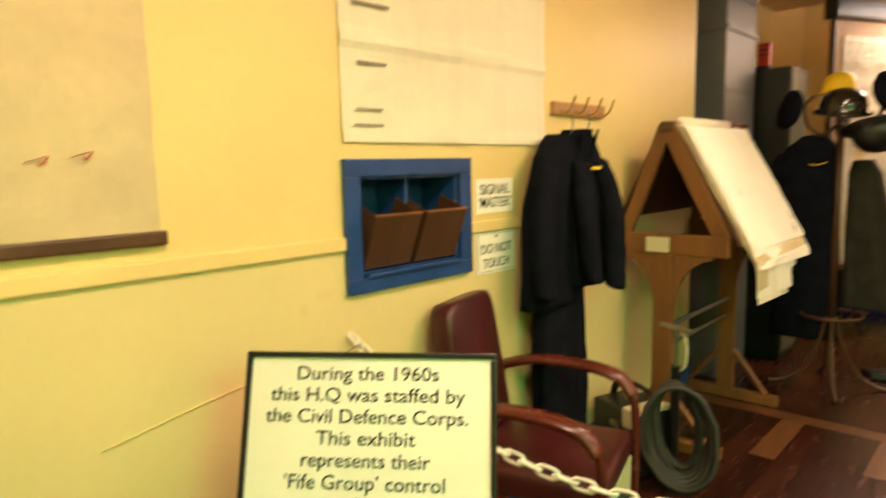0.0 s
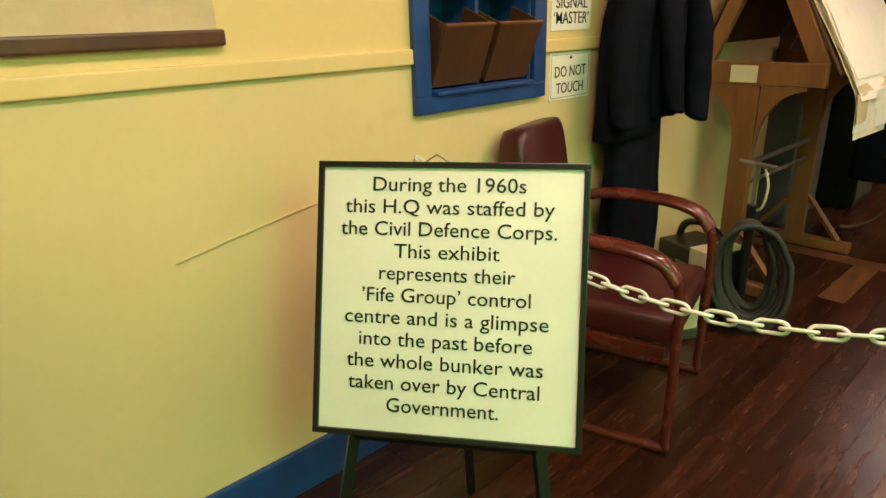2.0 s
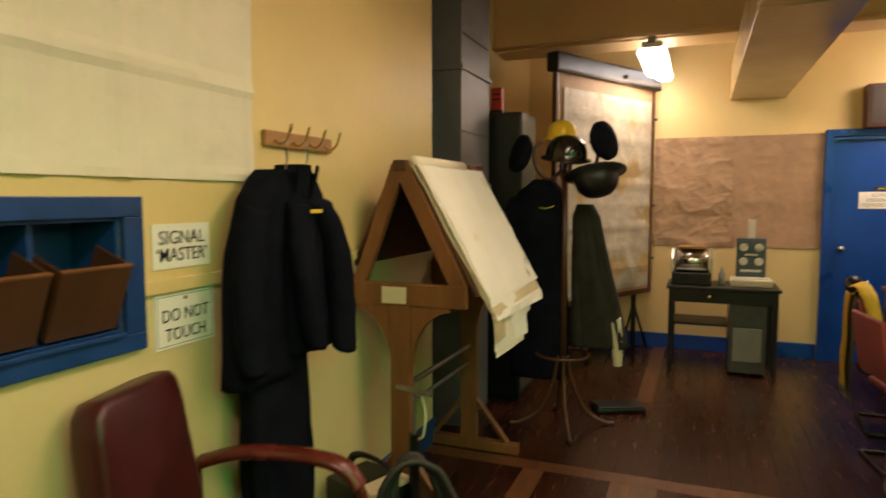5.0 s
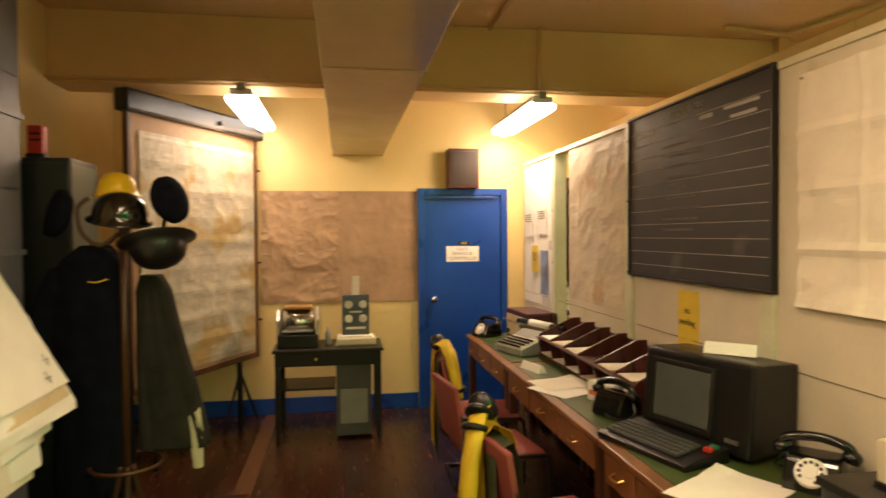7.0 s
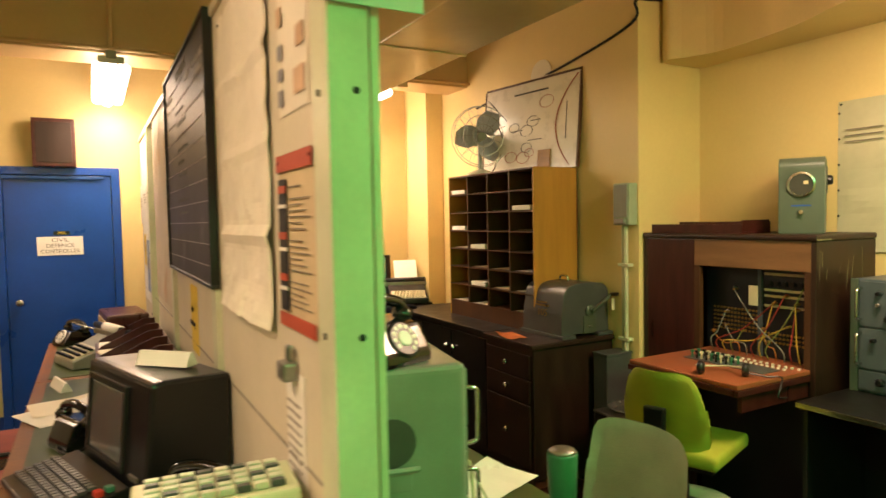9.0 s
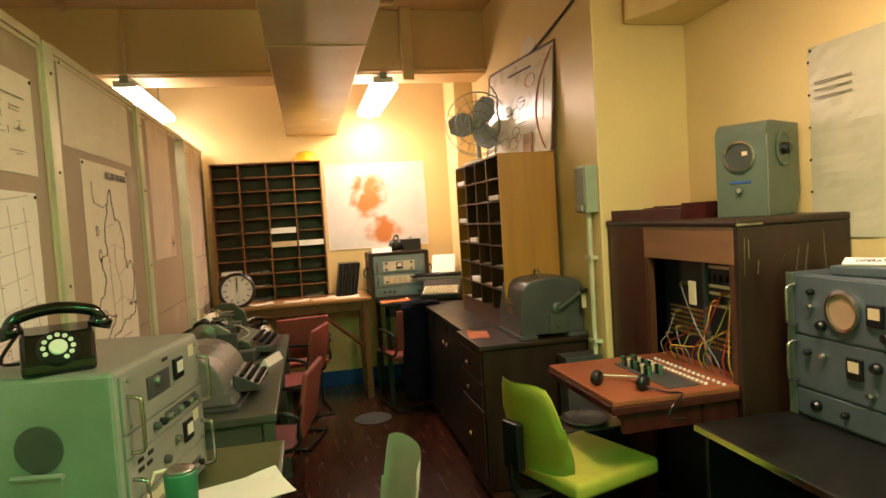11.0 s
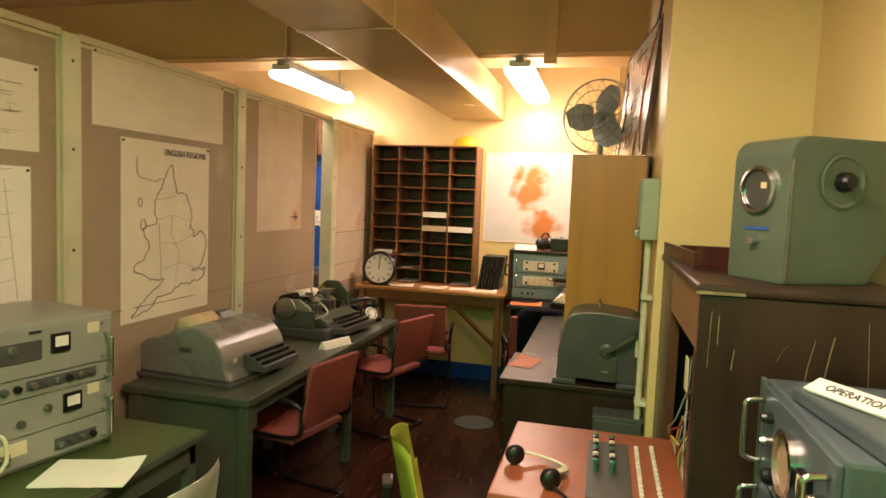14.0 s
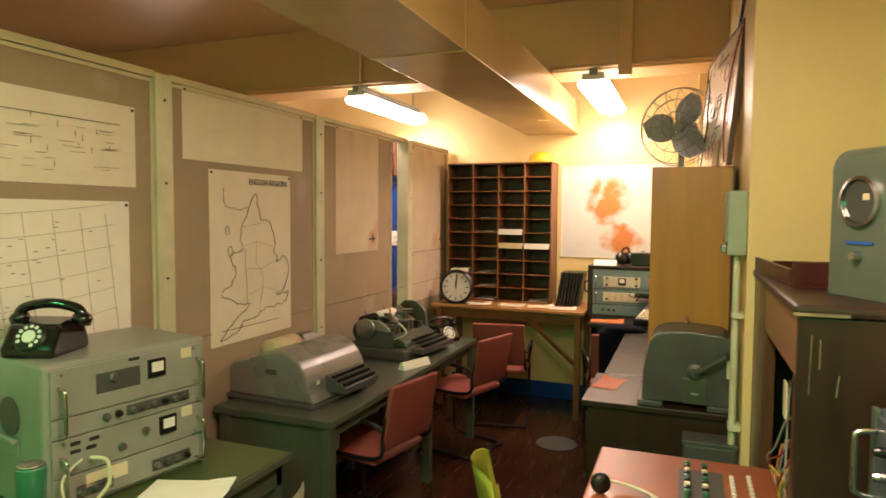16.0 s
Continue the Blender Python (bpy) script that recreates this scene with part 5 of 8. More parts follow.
def terminal():
    t = thing("computer_terminal", pose(2.045, 3.555, 0.779, 0, 0, -73) @ Matrix.Diagonal((1.22, 1.12, 1.07, 1)), "black desktop terminal with a dark screen", "computer")
    # local: front to -y
    part("cabinet", prism([(-0.16, 0.02), (0.085, 0.02), (0.09, 0.335), (-0.10, 0.345), (-0.13, 0.34)], -0.225, 0.225, "x", 0.012), BLACK, t)
    part("foot", box(-0.2, -0.12, 0, 0.2, 0.08, 0.02, 0.004), BLACK, t)
    part("screen", box(-0.17, -0.008, 0.06, 0.07, 0.002, 0.27, 0.006, pose(0, -0.158, 0.02, -5.3)), mat("screen_glass", (0.075, 0.085, 0.08), 0.14, vary=0.1, coat=0.4), t, "dark grey glass screen")
    part("bezel", boxes([(-0.19, -0.012, 0.04, -0.172, 0.004, 0.29), (0.072, -0.012, 0.04, 0.09, 0.004, 0.29), (-0.172, -0.012, 0.04, 0.072, 0.004, 0.058), (-0.172, -0.012, 0.272, 0.072, 0.004, 0.29)], 0.003), BLACKPAINT, t, m=pose(0, -0.158, 0.02, -5.3))
    part("badge", box(0.14, -0.166, 0.065, 0.19, -0.160, 0.08), STEEL, t)
    k = thing("keyboard", pose(1.735, 3.50, 0.779, 0, 0, -73), "black terminal keyboard with red and green keys", "keyboard")
    part("case", prism([(-0.11, 0), (0.12, 0), (0.12, 0.055), (-0.11, 0.022)], -0.24, 0.24, "x", 0.005), BLACK, k)
    rows = bmesh.new()
    for r in range(5):
        for c in range(15):
            add_box(rows, -0.22 + c * 0.026, -0.075 + r * 0.026, 0.030 + r * 0.0045, -0.199 + c * 0.026, -0.053 + r * 0.026, 0.040 + r * 0.0045)
    part("keys", rows, HAMMERDARK, k)
    part("red_key", box(0.195, 0.03, 0.045, 0.225, 0.055, 0.062, 0.003), RED, k, "red key")
    part("green_key", box(0.195, 0.062, 0.05, 0.225, 0.085, 0.066, 0.003), MUGGREEN, k, "green key")
    name_block(2.05, 3.50, 1.149, -45, "", 0.2, "white folded card standing on the terminal")


terminal()


def calculator():
    tb = thing("steel_cabinet", pose(0, 0, 0), "dark steel cabinet standing at the partition end", "cabinet")
    part("body", box(1.80, 2.33, 0.03, 2.19, 2.70, 0.94, 0.006), HAMMERDARK, tb)
    part("top", box(1.79, 2.32, 0.94, 2.195, 2.71, 0.965, 0.005), BLACKPAINT, tb)
    part("plinth", box(1.82, 2.35, 0, 2.18, 2.69, 0.03), BLACKPAINT, tb)
    for k in range(3):
        dr = part("drawer", box(1.82, 2.322, 0.06 + k * 0.293, 2.17, 2.33, 0.335 + k * 0.293, 0.004), HAMMERDARK, tb)
        part("handle", tube([(1.95, 2.318, 0.25 + k * 0.293), (2.04, 2.318, 0.25 + k * 0.293)], 0.006), CHROME, dr)
    c = thing("adding_machine", pose(2.045, 2.50, 0.965, 0, 0, -4) @ Matrix.Diagonal((0.96, 0.74, 0.85, 1)), "cream adding machine with rows of white keys", "calculator")
    part("case", prism([(-0.15, 0.012), (0.15, 0.012), (0.15, 0.145), (0.13, 0.155), (-0.055, 0.145), (-0.065, 0.105), (-0.145, 0.055)], -0.16, 0.16, "x", 0.008), CREAM, c)
    part("base", box(-0.165, -0.155, 0, 0.165, 0.155, 0.016, 0.003), BLACK, c)
    part("paper_slot", box(-0.12, -0.004, -0.004, 0.12, 0.004, 0.004, 0.001, pose(0, -0.092, 0.089, 32)), BLACK, c, "narrow dark slot")
    for r in range(5):
        for q in range(8):
            part("key", box(-0.135 + q * 0.034, -0.035 + r * 0.032, 0.148 + r * 0.0017, -0.107 + q * 0.034, -0.012 + r * 0.032, 0.164 + r * 0.0017, 0.003), HAMMERDARK if (q * 3 + r * 5) % 7 < 2 else LIGHTPANEL, c)


calculator()


# ---------------------------------------------------------------- cantilever chairs
def red_chair(m, cloth_mat=None, label="red cloth cantilever chair with black tubular frame", group="red chairs", arms=True):
    c = thing("cantilever_chair", m, label, "chair", group)
    cm = cloth_mat or REDCLOTH
    # local: front to +y
    part("seat", box(-0.215, -0.20, 0.425, 0.215, 0.22, 0.465, 0.016, seg=3), cm, c, smooth=True)
    part("backrest", box(-0.205, -0.014, 0, 0.205, 0.014, 0.34, 0.012, pose(0, -0.235, 0.51, 10), 3), cm, c, smooth=True)
    for s in (-1, 1):
        part("frame_side", tube(smooth_path([(s * 0.19, -0.29, 0.80), (s * 0.20, -0.245, 0.60), (s * 0.215, -0.21, 0.47), (s * 0.215, 0.16, 0.445), (s * 0.215, 0.235, 0.40), (s * 0.215, 0.235, 0.10), (s * 0.215, 0.19, 0.015), (s * 0.215, -0.22, 0.012)], 5), 0.011), BLACKPAINT, c, smooth=True)
        if arms:
            part("armrest", tube(smooth_path([(s * 0.215, -0.25, 0.62), (s * 0.235, -0.18, 0.655), (s * 0.245, 0.05, 0.655), (s * 0.235, 0.10, 0.60), (s * 0.215, 0.11, 0.46)]), 0.012), BLACKPAINT, c, smooth=True)
    part("floor_bar", tube([(-0.215, -0.22, 0.012), (0.215, -0.22, 0.012)], 0.011), BLACKPAINT, c)
    return c


plain = red_chair(pose(1.33, 4.62, 0, 0, 0, -82), arms=False)
copy_thing(plain, pose(1.42, 5.34, 0, 0, 0, -92))
copy_thing(plain, pose(1.34, 3.62, 0, 0, 0, -80))


def draped_jacket(x, y, z, turn, striped):
    j = thing("draped_jacket", pose(x, y, z, 0, 0, turn), "khaki and yellow jacket draped over a chair back", "jacket", "draped jackets")
    # local: drapes over a bar along x at z = 0
    def drape(w, front, back, seed, off=0.0):
        bm = bmesh.new()
        n, g = 16, []
        total = front + back
        for j_ in range(n + 1):
            s = total * j_ / n
            row = []
            for i in range(11):
                u = i / 10 - 0.5
                ripple = 0.018 * noise.noise((u * 6, s * 4, seed))
                if s < front:
                    p = (u * w * (0.75 + 0.25 * (front - s) / front), 0.05 + off + ripple, -(front - s))
                else:
                    p = (u * w * (0.75 + 0.25 * (s - front) / back), -0.05 - off + ripple, -(s - front))
                lift = max(0, 0.03 - 0.3 * abs(s - front)) + 0.012 * noise.noise((u * 8, 3, seed))
                row.append(bm.verts.new((p[0], p[1] * min(1, abs(s - front) / 0.05 + 0.1), p[2] + lift + off)))
            g.append(row)
        for j_ in range(n):
            for i in range(10):
                bm.faces.new((g[j_][i], g[j_][i + 1], g[j_ + 1][i + 1], g[j_ + 1][i]))
        geo = bmesh.ops.solidify(bm, geom=bm.faces[:], thickness=0.008)
        return bm
    part("body", drape(0.46, 0.34, 0.68, 3 + x), KHAKI, j, smooth=True)
    if striped:
        part("lining", drape(0.24, 0.20, 0.46, 5 + x, 0.018), YELLOWCLOTH, j, "yellow lining", smooth=True, m=pose(0.0, 0, 0.012))
        arm = [(-0.10, 0.06, -0.12), (-0.06, 0.0, 0.075), (0.0, -0.05, 0.065), (0.05, -0.10, -0.08), (0.06, -0.12, -0.26)]
    else:
        part("lining", drape(0.22, 0.16, 0.64, 5 + x, 0.018), YELLOWCLOTH, j, "yellow lining", smooth=True, m=pose(-0.03, 0, 0.010))
        arm = [(-0.04, -0.04, 0.05), (0.06, -0.01, 0.075), (0.17, 0.02, 0.02), (0.22, 0.05, -0.12), (0.22, 0.07, -0.26)]
    part("sleeve", sleeve(arm, 0.055, 0.05, 3), YELLOWCLOTH, j, "yellow sleeve", smooth=True)
    run = smooth_path(arm, 8)
    for k in (7, 11, 15, 19) if striped else (3, 28):
        q, d = run[k], (run[k + 1] - run[k - 1]).normalized()
        band = lathe([(0.056, -0.012), (0.060, 0.0), (0.056, 0.012)], 14)
        band.transform(Matrix.Translation(q) @ d.to_track_quat("Z", "Y").to_matrix().to_4x4())
        part("stripe", band, BLACK, j, smooth=True)


draped_jacket(1.15, 5.32, 0.86, -92, False)
draped_jacket(1.08, 3.66, 0.84, -80, True)


def left_console():
    c = thing("dark_console", pose(0, 0, 0), "dark steel console with a pale wooden top", "console")
    part("body", box(-1.28, -0.75, 0.04, -0.93, 0.08, 0.885, 0.006), BLACKPAINT, c)
    part("plinth", box(-1.27, -0.74, 0, -0.95, 0.07, 0.04), BLACK, c)
    part("front_edge", box(-0.93, 0.05, 0.05, -0.915, 0.08, 0.875, 0.004), HAMMERDARK, c)
    part("shelf_lip", box(-0.93, -0.75, 0.78, -0.90, 0.03, 0.81, 0.004), BLACK, c)
    part("key", box(-0.93, 0.0, 0.62, -0.905, 0.02, 0.645, 0.003), WHITE, c, "white switch key")
    part("top", box(-1.285, -0.76, 0.885, -0.92, 0.095, 0.915, 0.004), PINE, c, "pale wooden top")
    name_block(-1.16, 0.0, 0.915, 60, "", 0.2, "white folded card standing on the console")


left_console()
mk = thing("wall_scuff", pose(XL, 0.55, 0.80, 0, 0, LEFT), "long faint brown scuff rubbed into the wall paint", "scuff mark", kind="structure")
part("rub", tube([(0, -0.0003, 0), (0.15, -0.0003, 0.026), (0.33, -0.0003, 0.054), (0.42, -0.0003, 0.064)], 0.006, 5, False, 0.06), mat("rubbed_paint", (0.68, 0.53, 0.25), 0.5), mk)
# ---------------------------------------------------------------- partition
PX0, PX1, PTOP = 2.225, 2.285, 2.31
POSTS = [2.30, 3.50, 4.78, 6.17]


def partition():
    p = tagged(part("wall_partition", boxes([(PX0, a + 0.05, 0.12, PX1 - 0.008, b - (0.33 if 6.0 < b < 6.2 else 0.05), PTOP - 0.02) for a, b in zip(POSTS, POSTS[1:] + [7.13])]), PANEL), "free-standing partition of buff boards in pale green frames", "partition", kind="structure")
    for a, b in zip(POSTS, POSTS[1:] + [7.13]):
        part("board", box(PX1 - 0.008, a + 0.045, 0.12, PX1, b - (0.33 if 6.0 < b < 6.2 else 0.055), PTOP - 0.022), BUFFBOARD, p, "buff hardboard facing")
        part("edge_strip", boxes([(PX1, a + 0.045, 0.14, PX1 + 0.007, a + 0.058, PTOP - 0.022), (PX1, b - (0.343 if 6.0 < b < 6.2 else 0.068), 0.14, PX1 + 0.007, b - (0.33 if 6.0 < b < 6.2 else 0.055), PTOP - 0.022), (PX1, a + 0.058, PTOP - 0.04, PX1 + 0.006, b - (0.343 if 6.0 < b < 6.2 else 0.068), PTOP - 0.024)], 0.001), CREAM, p)
    for i, y in enumerate(POSTS):
        post = part("upright", boxes([(PX0 - 0.02, y - 0.05, 0, PX1 + (0.02 if i else -0.006), y - 0.035, PTOP), (PX0 - 0.02, y - 0.035, 0, PX0 - 0.004, y + 0.04, PTOP), (PX1 + 0.004, y - 0.035, 0, PX1 + 0.02, y + 0.04, PTOP)], 0.002), FRAMEPAINT, p)
        for z in (0.3, 0.62, 0.98, 1.41, 1.835, 2.2):
            part("rivet", lathe([(0.007, 0), (0.006, 0.003), (0, 0.004)], 8, pose(PX1 + 0.020, y, z, 0, 90)), INK, post)
            part("rivet", lathe([(0.007, 0), (0.006, 0.003), (0, 0.004)], 8, pose(PX0 - 0.020, y, z, 0, -90)), INK, post)
            if i == 0:
                part("rivet", lathe([(0.007, 0), (0.006, 0.003), (0, 0.004)], 8, pose((PX0 + PX1) / 2, y - 0.050, z, 90)), INK, post)
    for a, b in zip(POSTS, POSTS[1:] + [7.13]):
        part("top_rail", box(PX0 - 0.012, a + 0.04, PTOP - 0.02, PX1 + 0.012, b - 0.05, PTOP + 0.012, 0.003), CREAM, p)
        part("seam_strip", boxes([(PX0 - 0.003, a + 0.05, 1.10, PX0, b - 0.08, 1.104), (PX1, a + 0.05, 1.10, PX1 + 0.003, b - 0.08, 1.104)]), GREYINK, p)
    part("bottom_rail", box(PX0, 2.34, 0.0, PX1, 7.12, 0.12), BLACKPAINT, p)


partition()

# side towards the signal room
AX = PX0
def on_a(name, y_left, z, w, h, material, label, category, **kw):
    return wall_paper(name, y_left, z, w, h, material, label, category, RIGHT, AX, **kw)


rp = on_a("red_banded_poster", 2.655, 1.385, 0.26, 0.372, OLDPAPER, "buff instruction poster with red bands and a black strip", "poster", seed=61, amp=0.002)
strips("red_band", [(0, 0, 0.26, 0.03), (0, 0.336, 0.26, 0.372)], REDINK, rp, -0.007)
part("black_strip", boxes([(0.012, -0.0015, 0.035, 0.075, 0, 0.32)]), INK, rp, m=pose(0, -0.0065, 0))
strips("red_block", [(0.012, z, 0.075, z + 0.016) for z in (0.10, 0.19, 0.29)], REDINK, rp, -0.0085)
strips("white_gap", [(0.012, z, 0.075, z + 0.008) for z in (0.08, 0.165, 0.258)], WHITEPAPER, rp, -0.0085)
strips("writing", [(0.085, 0.05 + k * 0.0125, 0.24 - 0.03 * ((k * 7) % 3), 0.0525 + k * 0.0125) for k in range(21) if k % 7 not in (5,)], GREYINK, rp, -0.006)
pp = on_a("procedure_poster", 2.63, 1.84, 0.215, 0.31, PAPER, "faded cream poster with orange and blue panels", "poster", seed=63, amp=0.002)
strips("orange_print", [(0, 0.285, 0.215, 0.305), (0.01, 0.19, 0.045, 0.23), (0.13, 0.03, 0.2, 0.08), (0.15, 0.12, 0.2, 0.16)], mat("faded_orange", (0.62, 0.42, 0.26), 0.7), pp, -0.006)
strips("blue_print", [(0.01, 0.02, 0.045, 0.055), (0.01, 0.075, 0.045, 0.10), (0.01, 0.12, 0.045, 0.15)], mat("faded_blue", (0.28, 0.28, 0.30), 0.7), pp, -0.006)
on_a("folded_chart", 3.33, 1.36, 0.62, 0.88, PAPER, "large cream folded chart with creases and a curled lower edge", "chart", seed=65, amp=0.007, folds=4, curl=0.02, nx=48, ny=64, upright_folds=2, crumple=0.008)
cl = on_a("clipped_list", 2.64, 0.95, 0.14, 0.34, WHITEPAPER, "typed white list held by a bulldog clip", "paper", seed=67, amp=0.003, pins=False, writing=[(0.02, 0.05 + 0.02 * k, 0.12, 0.054 + 0.02 * k) for k in range(12)])
part("clip", boxes([(0.04, -0.035, 0.325, 0.10, -0.003, 0.365), (0.055, -0.02, 0.365, 0.085, -0.008, 0.40)], 0.006), STEEL, cl, "steel bulldog clip")


def chalkboard():
    c = thing("chalkboard", pose(AX - 0.004, 4.735, 1.405, 0, 0, RIGHT), "black ruled resources chalkboard with faint chalk writing", "chalkboard")
    w, h = 1.28, 0.905
    part("board", box(0, -0.02, 0, w, 0, h, 0.003), CHALK, c)
    part("frame_edge", boxes([(-0.012, -0.03, -0.012, w + 0.012, 0, 0), (-0.012, -0.03, h, w + 0.012, 0, h + 0.012), (-0.012, -0.03, 0, 0, 0, h), (w, -0.03, 0, w + 0.012, 0, h)], 0.002), BLACKPAINT, c)
    strips("ruled_line", [(0.02, 0.06 + 0.075 * k, w - 0.02, 0.0625 + 0.075 * k) for k in range(11)], CHALKLINE, c, -0.0203)
    rnd = random.Random(8)
    rows = []
    for k in range(9):
        z = 0.25 + 0.055 * k
        x = 0.42 + rnd.uniform(-0.03, 0.03)
        while x < 0.42 + rnd.uniform(0.22, 0.34):
            l = rnd.uniform(0.02, 0.05)
            rows.append((x, z, x + l, z + 0.012))
            x += l + 0.012
    strips("chalk_word", rows, mat("faint_chalk", (0.15, 0.15, 0.14), 0.9), c, -0.0203)
    part("heading", letters("RESOURCES", 0.06), mat("chalk_heading", (0.3, 0.3, 0.29), 0.9), c, m=pose(0.62, -0.0208, 0.85))
    strips("heading_bar", [(0.10, 0.78, 0.30, 0.80), (0.75, 0.78, 0.86, 0.80), (0.95, 0.79, 1.2, 0.805), (1.0, 0.745, 1.18, 0.76)], CHALKLINE, c, -0.0203)


chalkboard()
ys = on_a("no_smoking_notice", 4.22, 1.06, 0.20, 0.29, YELLOWCARD, "yellow no smoking notice pinned below the chalkboard", "notice", seed=69, amp=0.004, pins=False)
part("writing", letters("no", 0.05), INK, ys, m=pose(0.1, -0.010, 0.19))
part("writing", letters("smoking", 0.045, 0.15), INK, ys, m=pose(0.1, -0.010, 0.13))
on_a("buff_map", 5.80, 1.15, 0.95, 1.10, MAPPALE, "faded buff map covering the partition board", "map", seed=71, amp=0.005, nx=36, ny=44, crumple=0.005)
on_a("blank_white_board_sheet", 7.05, 1.02, 0.80, 1.25, WHITEPAPER, "large white paper backing sheet", "paper", seed=73, amp=0.003, pins=False)
for y, z, w, h, m_, n, l in ((7.0, 1.62, 0.25, 0.30, WHITEPAPER, "white_notice", "small white typed notice on the partition"), (6.62, 1.64, 0.25, 0.30, WHITEPAPER, "white_notice", "small white typed notice on the partition"), (6.78, 1.30, 0.19, 0.24, YELLOWCARD, "yellow_notice", "small yellow notice on the partition"), (6.52, 1.12, 0.2, 0.38, mat("blue_print_poster", (0.20, 0.27, 0.42), 0.6, vary=0.4, scale=9), "blue_poster", "narrow blue and white printed poster"), (6.30, 1.38, 0.13, 0.30, WHITEPAPER, "white_tag", "white card hung from a bulldog clip")):
    q = on_a(n, y, z, w, h, m_, l, "notice", seed=y, amp=0.002, pins=False, writing=[(0.03, h * 0.45 + k * 0.02, w - 0.03, h * 0.45 + 0.008 + k * 0.02) for k in range(4)])
    q.matrix_basis = pose(AX - 0.012, y, z, 0, 0, RIGHT)

# side towards the radio room
BX = PX1
def on_b(name, y_left, z, w, h, material, label, category, **kw):
    return wall_paper(name, y_left, z, w, h, material, label, category, LEFT, BX, **kw)


rnd = random.Random(12)
w1 = on_b("circuit_diagram", 2.42, 1.81, 0.93, 0.335, PAPER, "cream circuit diagram sheet pinned to the partition", "chart", seed=81, amp=0.003,
          writing=[(0.04, 0.25, 0.85, 0.253)])
part("diagram", bars([(x, z, x + l, z + (0.0015 if l > 0.01 else 0.022)) for x, z, l in [(0.05 + rnd.random() * 0.75, 0.04 + rnd.random() * 0.2, rnd.choice((0.0018, 0.04, 0.07))) for _ in range(60)]]), GREYINK, w1, m=pose(0, -0.0065, 0))
w2 = on_b("grid_chart", 2.42, 1.08, 0.89, 0.67, WHITEPAPER, "white grid chart with curved hand-drawn lines", "chart", seed=83, amp=0.003)
gl = bmesh.new()
for k in range(7):
    add_tube(gl, [(0.05 + 0.13 * i / 1.2, -0.0075, 0.62 - 0.085 * k + 0.05 * (i / 7) ** 2 - 0.01) for i in range(8)], 0.0006, 4)
for k in range(7):
    add_tube(gl, [(0.08 + 0.115 * k + 0.012 * i, -0.0075, 0.62 - 0.53 * i / 5) for i in range(6)], 0.0006, 4)
part("grid", gl, GREYINK, w2)
part("entries", bars([(x, z, x + 0.016, z + 0.003) for x, z in [(0.1 + rnd.random() * 0.68, 0.1 + rnd.random() * 0.5) for _ in range(45)]]), GREYINK, w2, m=pose(0, -0.0065, 0))
on_b("blank_sheet", 3.62, 1.955, 0.98, 0.335, PAPER, "blank cream sheet on the partition", "paper", seed=85, amp=0.003)


